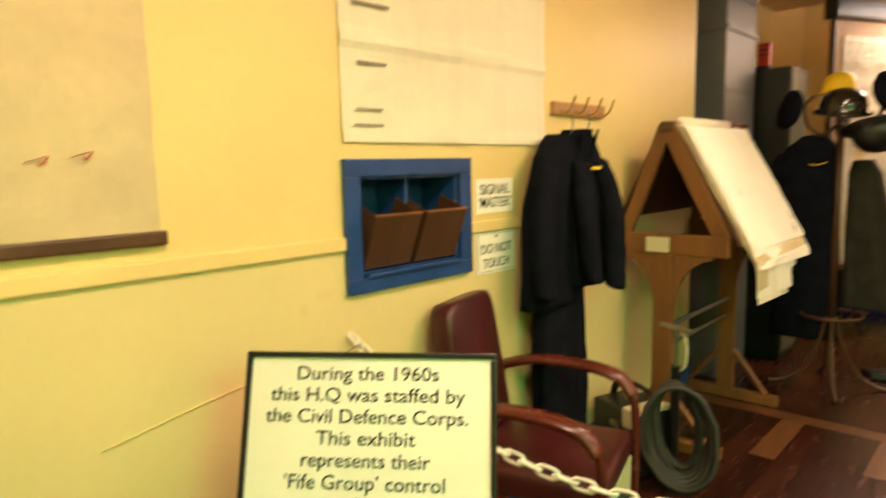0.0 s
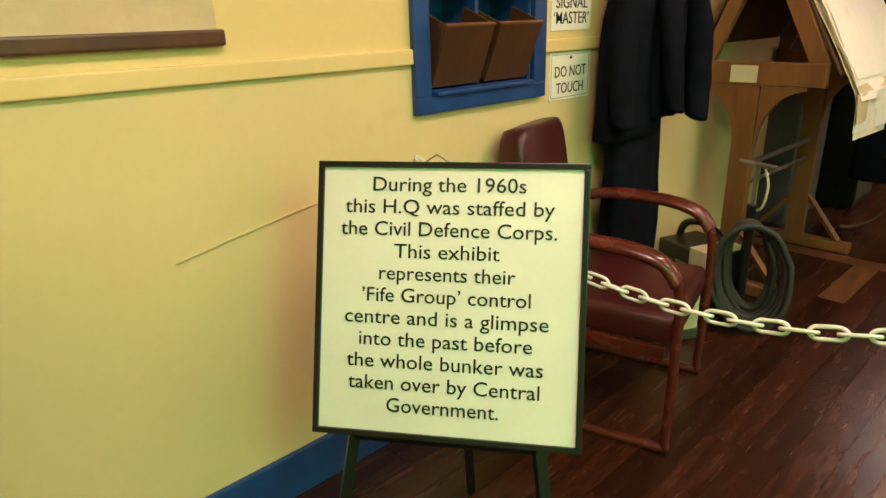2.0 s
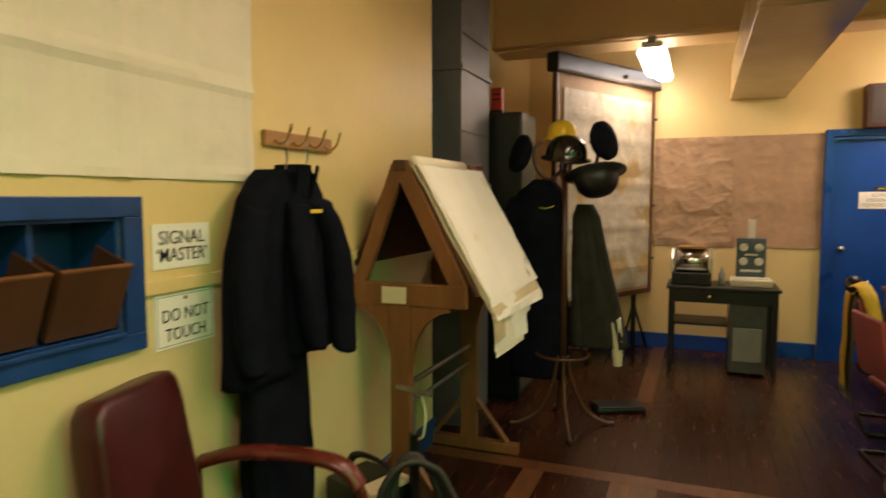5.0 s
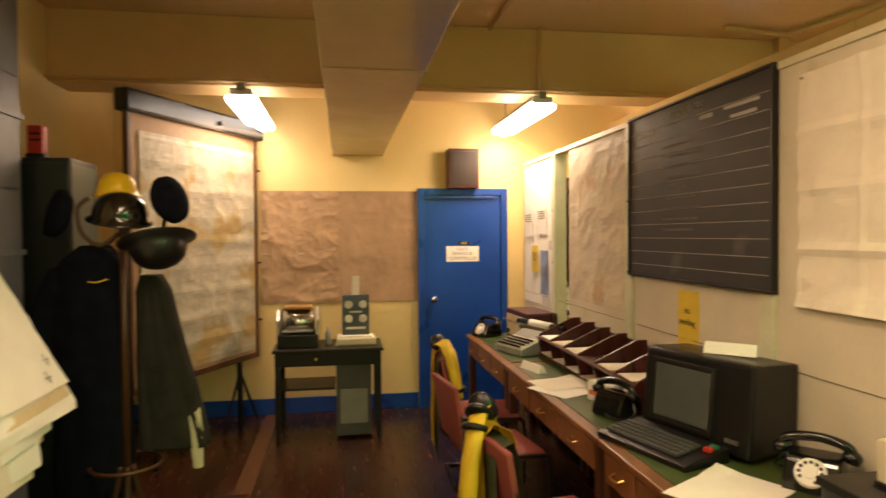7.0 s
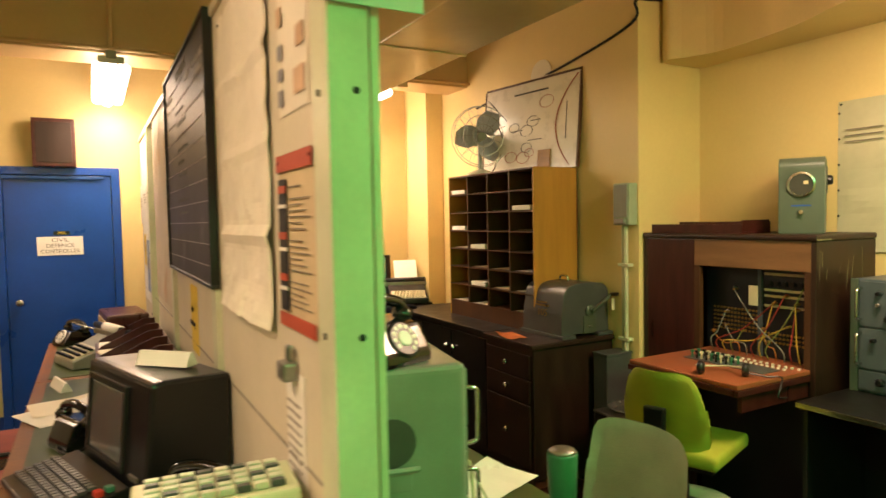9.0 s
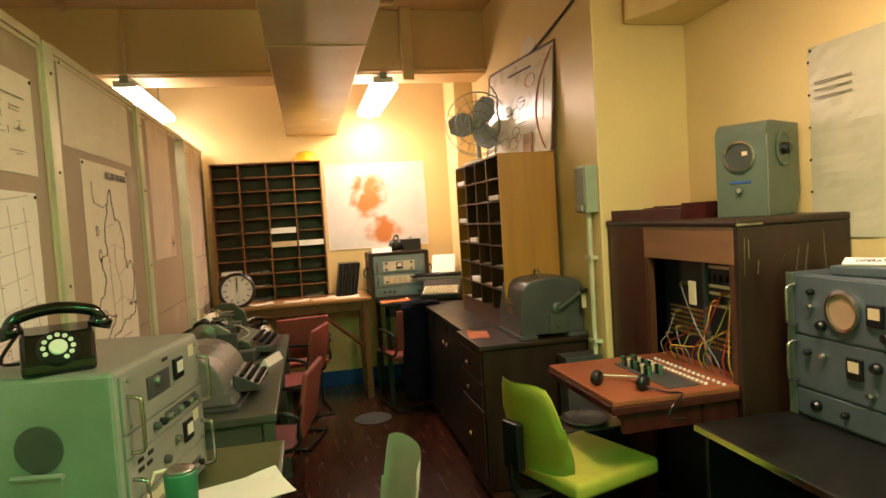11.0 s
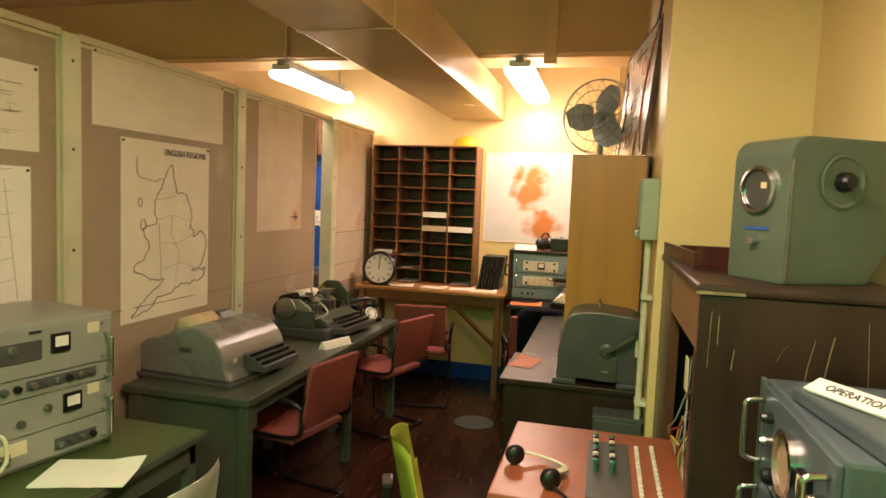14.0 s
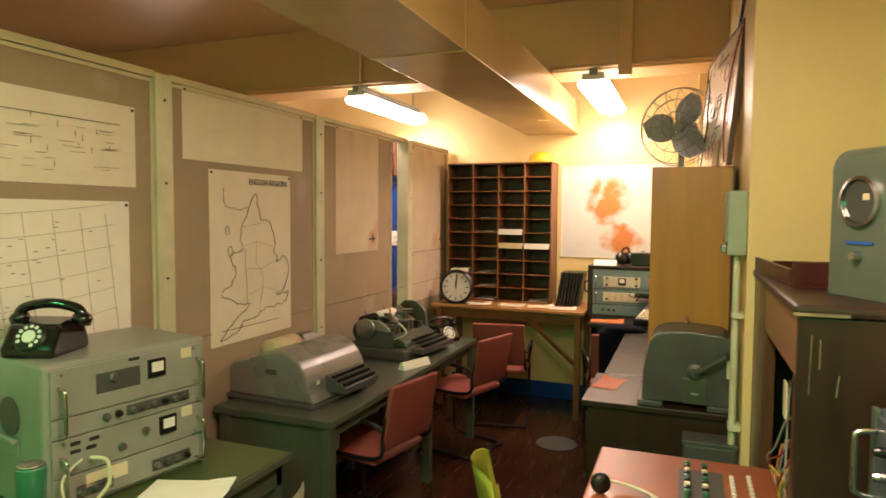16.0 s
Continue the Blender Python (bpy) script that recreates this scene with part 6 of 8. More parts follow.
def england_map():
    e = on_b("england_map", 3.79, 1.03, 0.68, 0.89, PAPER, "cream outline map headed english regions", "map", seed=87, amp=0.003)
    outline = [(0.53, 0.872), (0.56, 0.76), (0.60, 0.72), (0.70, 0.70), (0.765, 0.58), (0.75, 0.52), (0.80, 0.48), (0.80, 0.45), (0.90, 0.48), (0.955, 0.42), (0.95, 0.35), (0.88, 0.27), (0.78, 0.235), (0.95, 0.24), (0.90, 0.185), (0.76, 0.165), (0.68, 0.17), (0.57, 0.145), (0.48, 0.12), (0.36, 0.115), (0.30, 0.06), (0.22, 0.05), (0.10, 0.03), (0.19, 0.09), (0.30, 0.15), (0.40, 0.185), (0.43, 0.22), (0.34, 0.215), (0.24, 0.245), (0.13, 0.28), (0.14, 0.315), (0.23, 0.35), (0.275, 0.43), (0.22, 0.485), (0.24, 0.52), (0.36, 0.54), (0.335, 0.60), (0.355, 0.69), (0.41, 0.74), (0.44, 0.80)]
    coast = [(u * 0.68, v * 0.89) for u, v in outline]
    path = []
    for v in smooth_path([(x, 0, z) for x, z in coast], 8, True):
        path.append((v.x + 0.010 * noise.noise((v.x * 38, v.z * 38, 1)) + 0.010 * noise.noise((v.x * 110, v.z * 110, 4)), -0.0075, v.z + 0.010 * noise.noise((v.x * 38, v.z * 38, 7)) + 0.010 * noise.noise((v.x * 110, v.z * 110, 9))))
    part("coastline", tube(path, 0.0017, 4, True), INK, e)
    part("far_coast", tube([(v.x + 0.012 * noise.noise((v.x * 60, v.z * 60, 1)), -0.0075, v.z + 0.012 * noise.noise((v.x * 60, v.z * 60, 8))) for v in smooth_path([(0.10, 0, 0.80), (0.11, 0, 0.72), (0.16, 0, 0.70), (0.22, 0, 0.69), (0.28, 0, 0.705)], 8)], 0.0012, 4), INK, e)
    for i, (cx, cz, r) in enumerate(((0.125, 0.585, 0.014), (0.145, 0.475, 0.018))):
        part("island", tube([(cx + r * math.cos(a), -0.0075, cz + 1.6 * r * math.sin(a)) for a in [k * math.tau / 10 for k in range(10)]], 0.0013, 4, True), INK, e)
    for pts in ([(0.24, 0.60), (0.32, 0.61), (0.40, 0.62)], [(0.26, 0.50), (0.36, 0.52), (0.50, 0.49)], [(0.28, 0.38), (0.40, 0.37), (0.53, 0.41)], [(0.36, 0.52), (0.35, 0.42), (0.42, 0.32), (0.38, 0.14)], [(0.28, 0.20), (0.27, 0.33), (0.26, 0.48)], [(0.30, 0.24), (0.42, 0.27), (0.55, 0.23)]):
        part("region_line", tube([(x, -0.0075, z) for x, z in pts], 0.0008, 4), GREYINK, e)
    part("heading", letters("ENGLISH REGIONS", 0.045, 0.34), INK, e, m=pose(0.47, -0.0085, 0.84))


england_map()
m2 = on_b("faded_map", 4.99, 1.43, 0.62, 0.86, MAPPALE, "faded pinkish map with a blue compass mark", "map", seed=89, amp=0.003)
part("compass_mark", bars([(0.46, 0.085, 0.56, 0.093), (0.52, 0.06, 0.527, 0.13), (0.54, 0.075, 0.546, 0.105)]), mat("blue_ink", (0.05, 0.06, 0.16), 0.7), m2, m=pose(0, -0.007, 0))
m3 = on_b("faded_map", 6.24, 1.38, 0.76, 0.90, MAPPALE, "faded pinkish map with a blue compass mark", "map", seed=91, amp=0.003)
part("compass_mark", bars([(0.60, 0.085, 0.70, 0.093), (0.66, 0.06, 0.667, 0.13)]), bpy.data.materials["blue_ink"], m3, m=pose(0, -0.007, 0))
lowm = on_b("grey_sheet", 6.24, 0.95, 0.76, 0.42, MAPPALE, "faded lower map sheet on the partition", "map", seed=93, amp=0.003)


def hanging_sign():
    s = thing("hanging_notice", pose(2.235, 2.24, 1.975), "white laminated notice with dark writing on the partition end", "notice")
    part("card", box(-0.145, -0.004, 0, 0.145, 0, 0.40, 0.002), mat("laminated_card", (0.70, 0.72, 0.66), 0.12, vary=0.04, coat=0.6), s)
    part("writing", bars([(-0.10, 0.20, 0.06, 0.215), (-0.085, 0.165, 0.10, 0.185), (-0.10, 0.115, 0.10, 0.135), (-0.07, 0.085, 0.06, 0.092), (-0.09, 0.065, 0.07, 0.072), (-0.12, 0.03, 0.12, 0.034)]), INK, s, m=pose(0, -0.0042, 0))
    part("bracket", box(-0.01, 0, 0.05, 0.01, 0.012, 0.36), STEEL, s)


hanging_sign()

# ---------------------------------------------------------------- radio room, partition side


def steel_table(name, x0, y0, x1, y1, z, label, top=GREENLINO, frame=GREYGREEN):
    t = thing(name, pose(0, 0, 0), label, "table")
    part("top", box(x0, y0, z - 0.03, x1, y1, z - 0.003, 0.004), frame, t)
    part("lino", box(x0 + 0.008, y0 + 0.008, z - 0.003, x1 - 0.008, y1 - 0.008, z, 0.001), top, t)
    part("apron", boxes([(x0 + 0.03, y0 + 0.03, z - 0.12, x1 - 0.03, y0 + 0.045, z - 0.03), (x0 + 0.03, y1 - 0.045, z - 0.12, x1 - 0.03, y1 - 0.03, z - 0.03), (x1 - 0.045, y0 + 0.045, z - 0.12, x1 - 0.03, y1 - 0.045, z - 0.03)]), frame, t)
    for x in (x0 + 0.03, x1 - 0.07):
        for y in (y0 + 0.03, y1 - 0.07):
            part("leg", box(x, y, 0, x + 0.04, y + 0.04, z - 0.03, 0.003), frame, t)
    return t


steel_table("green_top_table", 2.34, 1.95, 3.045, 3.38, 0.767, "steel table with green linoleum top")


def receiver():
    r = thing("radio_receiver", pose(2.735, 2.90, 0.767, 0, 0, 90 - 11), "grey steel rack receiver with green-lit side and chrome handles", "radio")
    # local: front to -y, width along x
    w, d, h = 0.58, 0.42, 0.475
    part("case", box(-w / 2, 0, 0, w / 2, d, h, 0.022, seg=4), HAMMER, r)
    for z0, z1 in ((0.02, 0.115), (0.12, 0.235), (0.24, 0.30), (0.305, 0.455)):
        part("front_panel", box(-w / 2 + 0.02, -0.008, z0, w / 2 - 0.02, 0.0, z1, 0.002), HAMMER, r)
    for s in (-1, 1):
        for z0 in (0.03, 0.25):
            x = s * (w / 2 - 0.045)
            part("handle", tube(smooth_path([(x, -0.008, z0), (x, -0.04, z0 + 0.005), (x, -0.045, z0 + 0.03), (x, -0.045, z0 + 0.12), (x, -0.04, z0 + 0.145), (x, -0.008, z0 + 0.15)], 4), 0.006), CHROME, r, smooth=True)
    for x, z in ((0.08, 0.40), (0.12, 0.19)):
        m_ = part("meter", box(x - 0.032, -0.02, z - 0.032, x + 0.032, -0.008, z + 0.032, 0.004), BLACK, r)
        part("meter_face", box(x - 0.022, -0.0215, z - 0.012, x + 0.022, -0.020, z + 0.022), WHITE, m_)
    part("window", box(-0.13, -0.012, 0.355, 0.02, -0.008, 0.42, 0.002), HAMMERDARK, r)
    for x0, z0, x1, z1 in ((-0.03, 0.258, 0.21, 0.292), (-0.20, 0.035, -0.08, 0.075), (0.06, 0.035, 0.21, 0.075)):
        part("sub_panel", box(x0, -0.0105, z0, x1, -0.008, z1, 0.001), HAMMERDARK, r)
    knobs = [(-0.01 + 0.04 * k, 0.275, 0.011, k) for k in range(6)] + [(-0.19 + 0.045 * k, 0.055, 0.010, k) for k in range(3)] + [(0.075 + 0.04 * k, 0.055, 0.011, k) for k in range(4)]
    knobs += [(-0.075, 0.40, 0.014, 0), (0.035, 0.19, 0.012, 0), (-0.05, 0.16, 0.013, 1), (-0.10, 0.275, 0.012, 1), (-0.06, 0.275, 0.012, 3)]
    for x, z, rr, k in knobs:
        part("knob", lathe([(rr, 0), (rr, 0.010), (rr * 0.75, 0.017), (0, 0.017)], 12, pose(x, -0.0095, z, 90)), [STEEL, HAMMERDARK, STEEL, BLACK][k % 4], r)
    for x, z in ((-0.2, 0.19), (-0.15, 0.19), (-0.2, 0.215), (-0.14, 0.215)):
        part("socket", box(x - 0.016, -0.0105, z - 0.006, x + 0.016, -0.008, z + 0.006, 0.001), INK, r)
    for x, z in ((-0.235, 0.44), (0.235, 0.44), (-0.235, 0.32), (0.235, 0.32), (-0.235, 0.22), (0.235, 0.13), (-0.235, 0.1), (0.235, 0.035)):
        part("screw", lathe([(0.006, 0), (0.005, 0.003), (0, 0.004)], 8, pose(x, -0.008, z, 90)), STEEL, r)
    for x, z in ((0.2, 0.43), (0.2, 0.215)):
        part("paper_tag", box(x - 0.022, -0.0095, z - 0.018, x + 0.022, -0.0082, z + 0.018), CREAM, r)
    part("scale_window", box(-0.17, -0.0105, 0.06, -0.03, -0.008, 0.105, 0.002), CREAM, r)
    part("badge", box(-0.02, -0.010, 0.44, 0.02, -0.008, 0.45, 0.002), INK, r)
    part("side_speaker", lathe([(0.062, 0), (0.062, 0.004), (0, 0.004)], 22, pose(-w / 2 - 0.001, 0.20, 0.29, 0, -90)), HAMMERDARK, r, "round perforated vent")
    part("side_handle", boxes([(-w / 2 - 0.004, 0.15, 0.165, -w / 2, 0.25, 0.225)], 0.002), HAMMER, r)
    part("side_grip", tube([(-w / 2 - 0.02, 0.135, 0.225), (-w / 2 - 0.02, 0.265, 0.225)], 0.008), HAMMER, r)
    part("cable", tube(smooth_path([(-0.16, -0.02, 0.16), (-0.13, -0.06, 0.15), (-0.13, -0.07, 0.08), (-0.17, -0.06, 0.03)]), 0.006), CREAM, r)


receiver()
telephone(2.51, 2.76, 1.242, 20, "black bakelite rotary telephone on the receiver", INK)


def microphone():
    m_ = thing("desk_microphone", pose(2.855, 2.45, 0.767), "green desk microphone on a slim stand", "microphone")
    part("base", lathe([(0.055, 0), (0.055, 0.01), (0.015, 0.02), (0.008, 0.03)], 20), BLACK, m_)
    part("stem", cyl((0, 0, 0.02), (0, 0, 0.15), 0.006), STEEL, m_)
    part("body", lathe([(0.024, 0.13), (0.034, 0.15), (0.038, 0.255), (0.036, 0.262)], 20), MUGGREEN, m_, smooth=True)
    part("grille", lathe([(0.036, 0.262), (0.030, 0.268), (0, 0.270)], 20), STEEL, m_, smooth=True)
    part("cable", tube(smooth_path([(0, 0.05, 0.01), (-0.06, 0.16, 0.006), (-0.12, 0.18, 0.12), (-0.12, 0.25, 0.17)]), 0.004, 6), LIGHTPANEL, m_)


microphone()
leaf(2.93, 2.92, 0.767, 20, 0.28, 0.21, label="pale sheet of paper lying on the green table")


def steel_desk():
    d = thing("steel_desk", pose(0, 0, 0), "long grey-green steel desk with pedestal", "desk")
    x0, x1, y0, y1, z = 2.33, 2.995, 3.75, 5.87, 0.762
    part("top", box(x0, y0, z - 0.035, x1, y1, z, 0.006), GREYGREEN, d)
    part("pedestal", box(x0 + 0.02, y0 + 0.02, 0.06, x1 - 0.04, y0 + 0.04, z - 0.035, 0.003), GREYGREEN, d)
    part("end_panel", box(x0 + 0.02, y0 + 0.04, 0.06, x0 + 0.04, y1 - 0.05, z - 0.035), GREYGREEN, d)
    part("drawer", box(x1 - 0.045, y0 + 0.04, 0.60, x1 - 0.025, y0 + 0.12, z - 0.04, 0.003), GREYGREEN, d)
    for y in (y0 + 0.01, 4.95, y1 - 0.06):
        part("leg", box(x1 - 0.06, y, 0, x1 - 0.01, y + 0.05, z - 0.035, 0.003), GREYGREEN, d)
        part("leg", box(x0 + 0.05, y + 0.002, 0, x0 + 0.1, y + 0.045, z - 0.035, 0.003), GREYGREEN, d)
    part("rail", box(x1 - 0.05, y0 + 0.06, z - 0.10, x1 - 0.035, y1 - 0.06, z - 0.035), GREYGREEN, d)


steel_desk()


def teleprinter():
    t = thing("teleprinter", pose(2.56, 4.17, 0.762, 0, 0, 86), "grey hammered steel teleprinter with curved cover", "teleprinter")
    # local: front to -y (towards the room), width along x
    w = 0.52
    prof = [(-0.27, 0.02), (0.27, 0.02), (0.27, 0.12), (0.26, 0.155), (0.22, 0.185), (0.16, 0.195), (0.10, 0.215), (0.06, 0.24)] + [(-0.05 - 0.19 * math.sin(radians(a)), 0.06 + 0.20 * math.cos(radians(a))) for a in range(-20, 95, 12)]
    part("cover", prism(prof, -w / 2, w / 2, "x", 0.012), ENAMEL, t)
    part("base_tray", box(-w / 2 - 0.03, -0.29, 0, w / 2 + 0.03, 0.28, 0.02, 0.006), HAMMERDARK, t)
    kb = part("keyboard", prism([(-0.36, 0.045), (-0.24, 0.045), (-0.24, 0.13), (-0.36, 0.075)], -0.12, 0.20, "x", 0.005), HAMMERDARK, t)
    ks = bmesh.new()
    for r in range(3):
        for c in range(11):
            cx, cy, cz = -0.10 + 0.027 * c, -0.345 + 0.034 * r, 0.083 + 0.0165 * r
            add_cyl(ks, (cx, cy, cz), (cx, cy, cz + 0.014), 0.011, seg=8)
    part("keys", ks, BLACK, kb)
    part("paper_roll", lathe([(0.02, -0.11), (0.05, -0.11), (0.05, 0.0), (0.047, 0.003), (0.05, 0.006), (0.05, 0.11), (0.02, 0.11)], 24, pose(-0.04, 0.10, 0.232, 0, 90)), OLDPAPER, t, "roll of buff paper", smooth=True)
    part("roll_guard", prism([(0.03, 0.24), (0.06, 0.275), (0.14, 0.27), (0.17, 0.215), (0.13, 0.26), (0.065, 0.265)], 0.085, 0.20, "x"), HAMMERDARK, t, "dark paper guard")
    part("side_slot", box(-w / 2 - 0.003, -0.05, 0.14, -w / 2 - 0.0005, 0.02, 0.165, 0.001), HAMMERDARK, t)
    part("badge", box(-0.20, -0.247, 0.10, -0.175, -0.243, 0.12), LIGHTPANEL, t)


teleprinter()


def open_typewriter():
    t = thing("teleprinter_mechanism", pose(2.60, 5.27, 0.762, 0, 0, 84) @ Matrix.Diagonal((1.25, 1.25, 1.2, 1)), "uncovered typing mechanism with exposed levers and type bars", "machine")
    part("base", box(-0.25, -0.20, 0, 0.25, 0.20, 0.06, 0.012), HAMMERDARK, t)
    part("bed", prism([(-0.18, 0.06), (0.15, 0.06), (0.15, 0.16), (0.02, 0.17), (-0.16, 0.09)], -0.18, 0.18, "x", 0.008), GREYGREEN, t)
    part("end_plate", prism([(-0.1, 0.06), (0.12, 0.06), (0.12, 0.20), (0.06, 0.26), (-0.02, 0.26), (-0.08, 0.2)], 0.19, 0.21, "x", 0.004), GREYGREEN, t)
    part("end_plate", prism([(-0.1, 0.06), (0.12, 0.06), (0.12, 0.17), (0.06, 0.2), (-0.02, 0.2), (-0.08, 0.16)], -0.21, -0.19, "x", 0.004), HAMMER, t)
    part("end_cover", lathe([(0.105, 0), (0.105, 0.018), (0.09, 0.026), (0, 0.027)], 26, pose(0.21, 0.03, 0.155, 0, 90)), GREYGREEN, t, "round grey-green end cover", smooth=True)
    rnd_ = random.Random(41)
    for i in range(12):
        part("spring", tube([(rnd_.uniform(-0.17, 0.15), -0.04, 0.12), (rnd_.uniform(-0.17, 0.15), 0.02, rnd_.uniform(0.17, 0.215))], 0.0035, 5), [STEEL, HAMMERDARK, CHROME][i % 3], t)
    for i in range(7):
        x = -0.17 + 0.048 * i
        part("comb", box(x, -0.09, 0.115, x + 0.024, rnd_.uniform(-0.02, 0.05), rnd_.uniform(0.15, 0.19), 0.002), [HAMMERDARK, STEEL, BLACKPAINT][i % 3], t)
    part("side_arm", box(-0.235, -0.12, 0.06, -0.215, 0.10, 0.15, 0.004), HAMMERDARK, t)
    part("ribbon_spool", lathe([(0.035, 0), (0.035, 0.004), (0.014, 0.006), (0.014, 0.016), (0.035, 0.018), (0.035, 0.022), (0, 0.022)], 18, pose(0.12, 0.0, 0.20)), STEEL, t)
    part("ribbon_spool", lathe([(0.035, 0), (0.035, 0.004), (0.014, 0.006), (0.014, 0.016), (0.035, 0.018), (0.035, 0.022), (0, 0.022)], 18, pose(-0.13, -0.01, 0.19)), BLACK, t)
    part("platen", cyl((-0.24, 0.06, 0.20), (0.19, 0.06, 0.20), 0.026), BLACK, t, smooth=True)
    part("paper", cyl((-0.12, 0.06, 0.20), (0.06, 0.06, 0.20), 0.032, seg=16), WHITEPAPER, t, "white paper round the platen", smooth=True)
    part("motor", lathe([(0.05, 0), (0.06, 0.01), (0.06, 0.12), (0.04, 0.14), (0, 0.14)], 18, pose(-0.17, 0.12, 0.12, 0, 90)), BLACK, t, smooth=True)
    part("gear", lathe([(0.055, 0), (0.055, 0.012), (0.02, 0.02), (0, 0.02)], 22, pose(-0.25, 0.03, 0.16, 0, -90)), STEEL, t)
    rnd_ = random.Random(17)
    for i in range(16):
        x = -0.14 + i * 0.018
        part("type_bar", tube([(x, -0.06, 0.14), (x * 0.7, 0.0, 0.185 + 0.02 * rnd_.random()), (x * 0.5, 0.035, 0.19)], 0.003, 5), STEEL, t)
    for i in range(8):
        x = rnd_.uniform(-0.18, 0.16)
        part("lever", tube([(x, rnd_.uniform(-0.1, 0), 0.12), (x + rnd_.uniform(-0.03, 0.03), rnd_.uniform(0, 0.1), 0.24)], 0.004, 5), [STEEL, BRASS, HAMMER][i % 3], t)
    for i in range(5):
        x = rnd_.uniform(-0.17, 0.1)
        part("bracket", box(x, rnd_.uniform(-0.05, 0.05), 0.15, x + rnd_.uniform(0.02, 0.05), rnd_.uniform(0.06, 0.1), rnd_.uniform(0.19, 0.23), 0.003), [STEEL, GREYGREEN, HAMMER][i % 3], t)
    kb = bmesh.new()
    for r in range(3):
        for c in range(10):
            cx, cy, cz = -0.13 + 0.028 * c, -0.245 + 0.03 * r, 0.065 + 0.014 * r
            add_cyl(kb, (cx, cy, cz), (cx, cy, cz + 0.012), 0.011, seg=8)
    part("keys", kb, BLACK, t)
    part("key_tray", box(-0.17, -0.27, 0.03, 0.18, -0.16, 0.062, 0.006), HAMMERDARK, t)
    part("cable", tube(smooth_path([(-0.2, -0.1, 0.1), (-0.18, -0.17, 0.14), (-0.14, -0.1, 0.18), (-0.1, -0.05, 0.12)]), 0.005), LIGHTPANEL, t)
    c = thing("name_card", pose(2.92, 4.86, 0.762, 0, 0, 72), "white folded name card standing on the desk", "card", "desk name cards")
    part("card", prism([(-0.028, 0), (0.028, 0), (0.006, 0.045), (-0.006, 0.045)], -0.12, 0.12, "x"), WHITEPAPER, c)
    part("writing", bars([(-0.09, 0.014, 0.09, 0.028)]), INK, c, m=pose(0, -0.0225, 0.001, -27))


open_typewriter()
telephone(2.78, 5.72, 0.762, 55, "black rotary telephone at the end of the steel desk")

rc = red_chair(pose(2.88, 4.36, 0, 0, 0, 78), label="red cloth cantilever armchair with black tubular frame")
copy_thing(rc, pose(2.95, 5.66, 0, 0, 0, 72))
copy_thing(rc, pose(3.05, 6.38, 0, 0, 0, 10))


# ---------------------------------------------------------------- pigeonholes and end wall
def pigeonholes(name, m, w, h, d, cols, rows, wood, label, base=0.0, fill=0.5, seed=1, side=None):
    p = thing(name, m, label, "pigeonholes")
    t = 0.012
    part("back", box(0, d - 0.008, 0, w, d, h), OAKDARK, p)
    part("side", box(0, 0, 0, t, d - 0.008, h, 0.002), side or wood, p)
    part("side", box(w - t, 0, 0, w, d - 0.008, h, 0.002), side or wood, p)
    part("top", box(t, 0, h - t, w - t, d - 0.008, h, 0.002), wood, p)
    part("plinth", box(t, 0.004, 0, w - t, d - 0.008, base + t), wood, p)
    cw = (w - t) / cols
    rh = (h - base - t) / rows
    for c in range(1, cols):
        part("divider", box(c * cw, 0.003, base + t, c * cw + 0.010, d - 0.008, h - t), wood, p)
    for r in range(1, rows):
        part("shelf", box(t, 0.001, base + r * rh, w - t, d - 0.008, base + r * rh + 0.008), wood, p)
    rnd_ = random.Random(seed)
    for c in range(cols):
        for r in range(rows):
            x, z = c * cw + 0.02, base + r * rh + 0.012
            v = rnd_.random()
            if v < fill:
                k = thing("paper_bundle", m @ pose(x + cw / 2 - 0.015, 0.12, z, 0, 0, rnd_.uniform(-9, 9)), "loose papers lying in a pigeonhole", "papers", "pigeonhole papers")
                part("sheet", flat_paper(cw * 0.72, 0.2, 0, c + r), [PAPER, OLDPAPER, PAPER, WHITEPAPER][rnd_.randrange(4)], k)
            if v < fill * 0.25:
                k = thing("paper_stack", m @ pose(x + cw / 2 - 0.015, 0.09, z, 0, 0, 0), "thick white paper stack in a pigeonhole", "papers", "pigeonhole papers")
                part("stack", box(-cw * 0.36, -0.088, 0, cw * 0.36, 0.08, 0.03, 0.002), WHITEPAPER, k)
            if seed == 2 and (c, r) in ((2, 5), (2, 4), (3, 4)):
                k = thing("label_card", m @ pose(x - 0.008, -0.004, base + r * rh - 0.012), "white label card on the pigeonhole edge", "card", "pigeonhole labels")
                part("card", box(0, 0, 0, cw - 0.02, 0.003, 0.05), OLDPAPER if c == 2 and r == 4 else WHITEPAPER, k)
    return p


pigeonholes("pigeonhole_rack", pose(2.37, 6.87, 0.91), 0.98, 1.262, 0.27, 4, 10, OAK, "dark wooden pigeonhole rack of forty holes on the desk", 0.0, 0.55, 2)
part("shell", lathe(helmet_profile(0.11, 0.10, 0.012), 22), YELLOW, thing("yellow_helmet", pose(3.22, 6.99, 2.172), "yellow enamelled helmet on top of the pigeonholes", "helmet"), smooth=True)


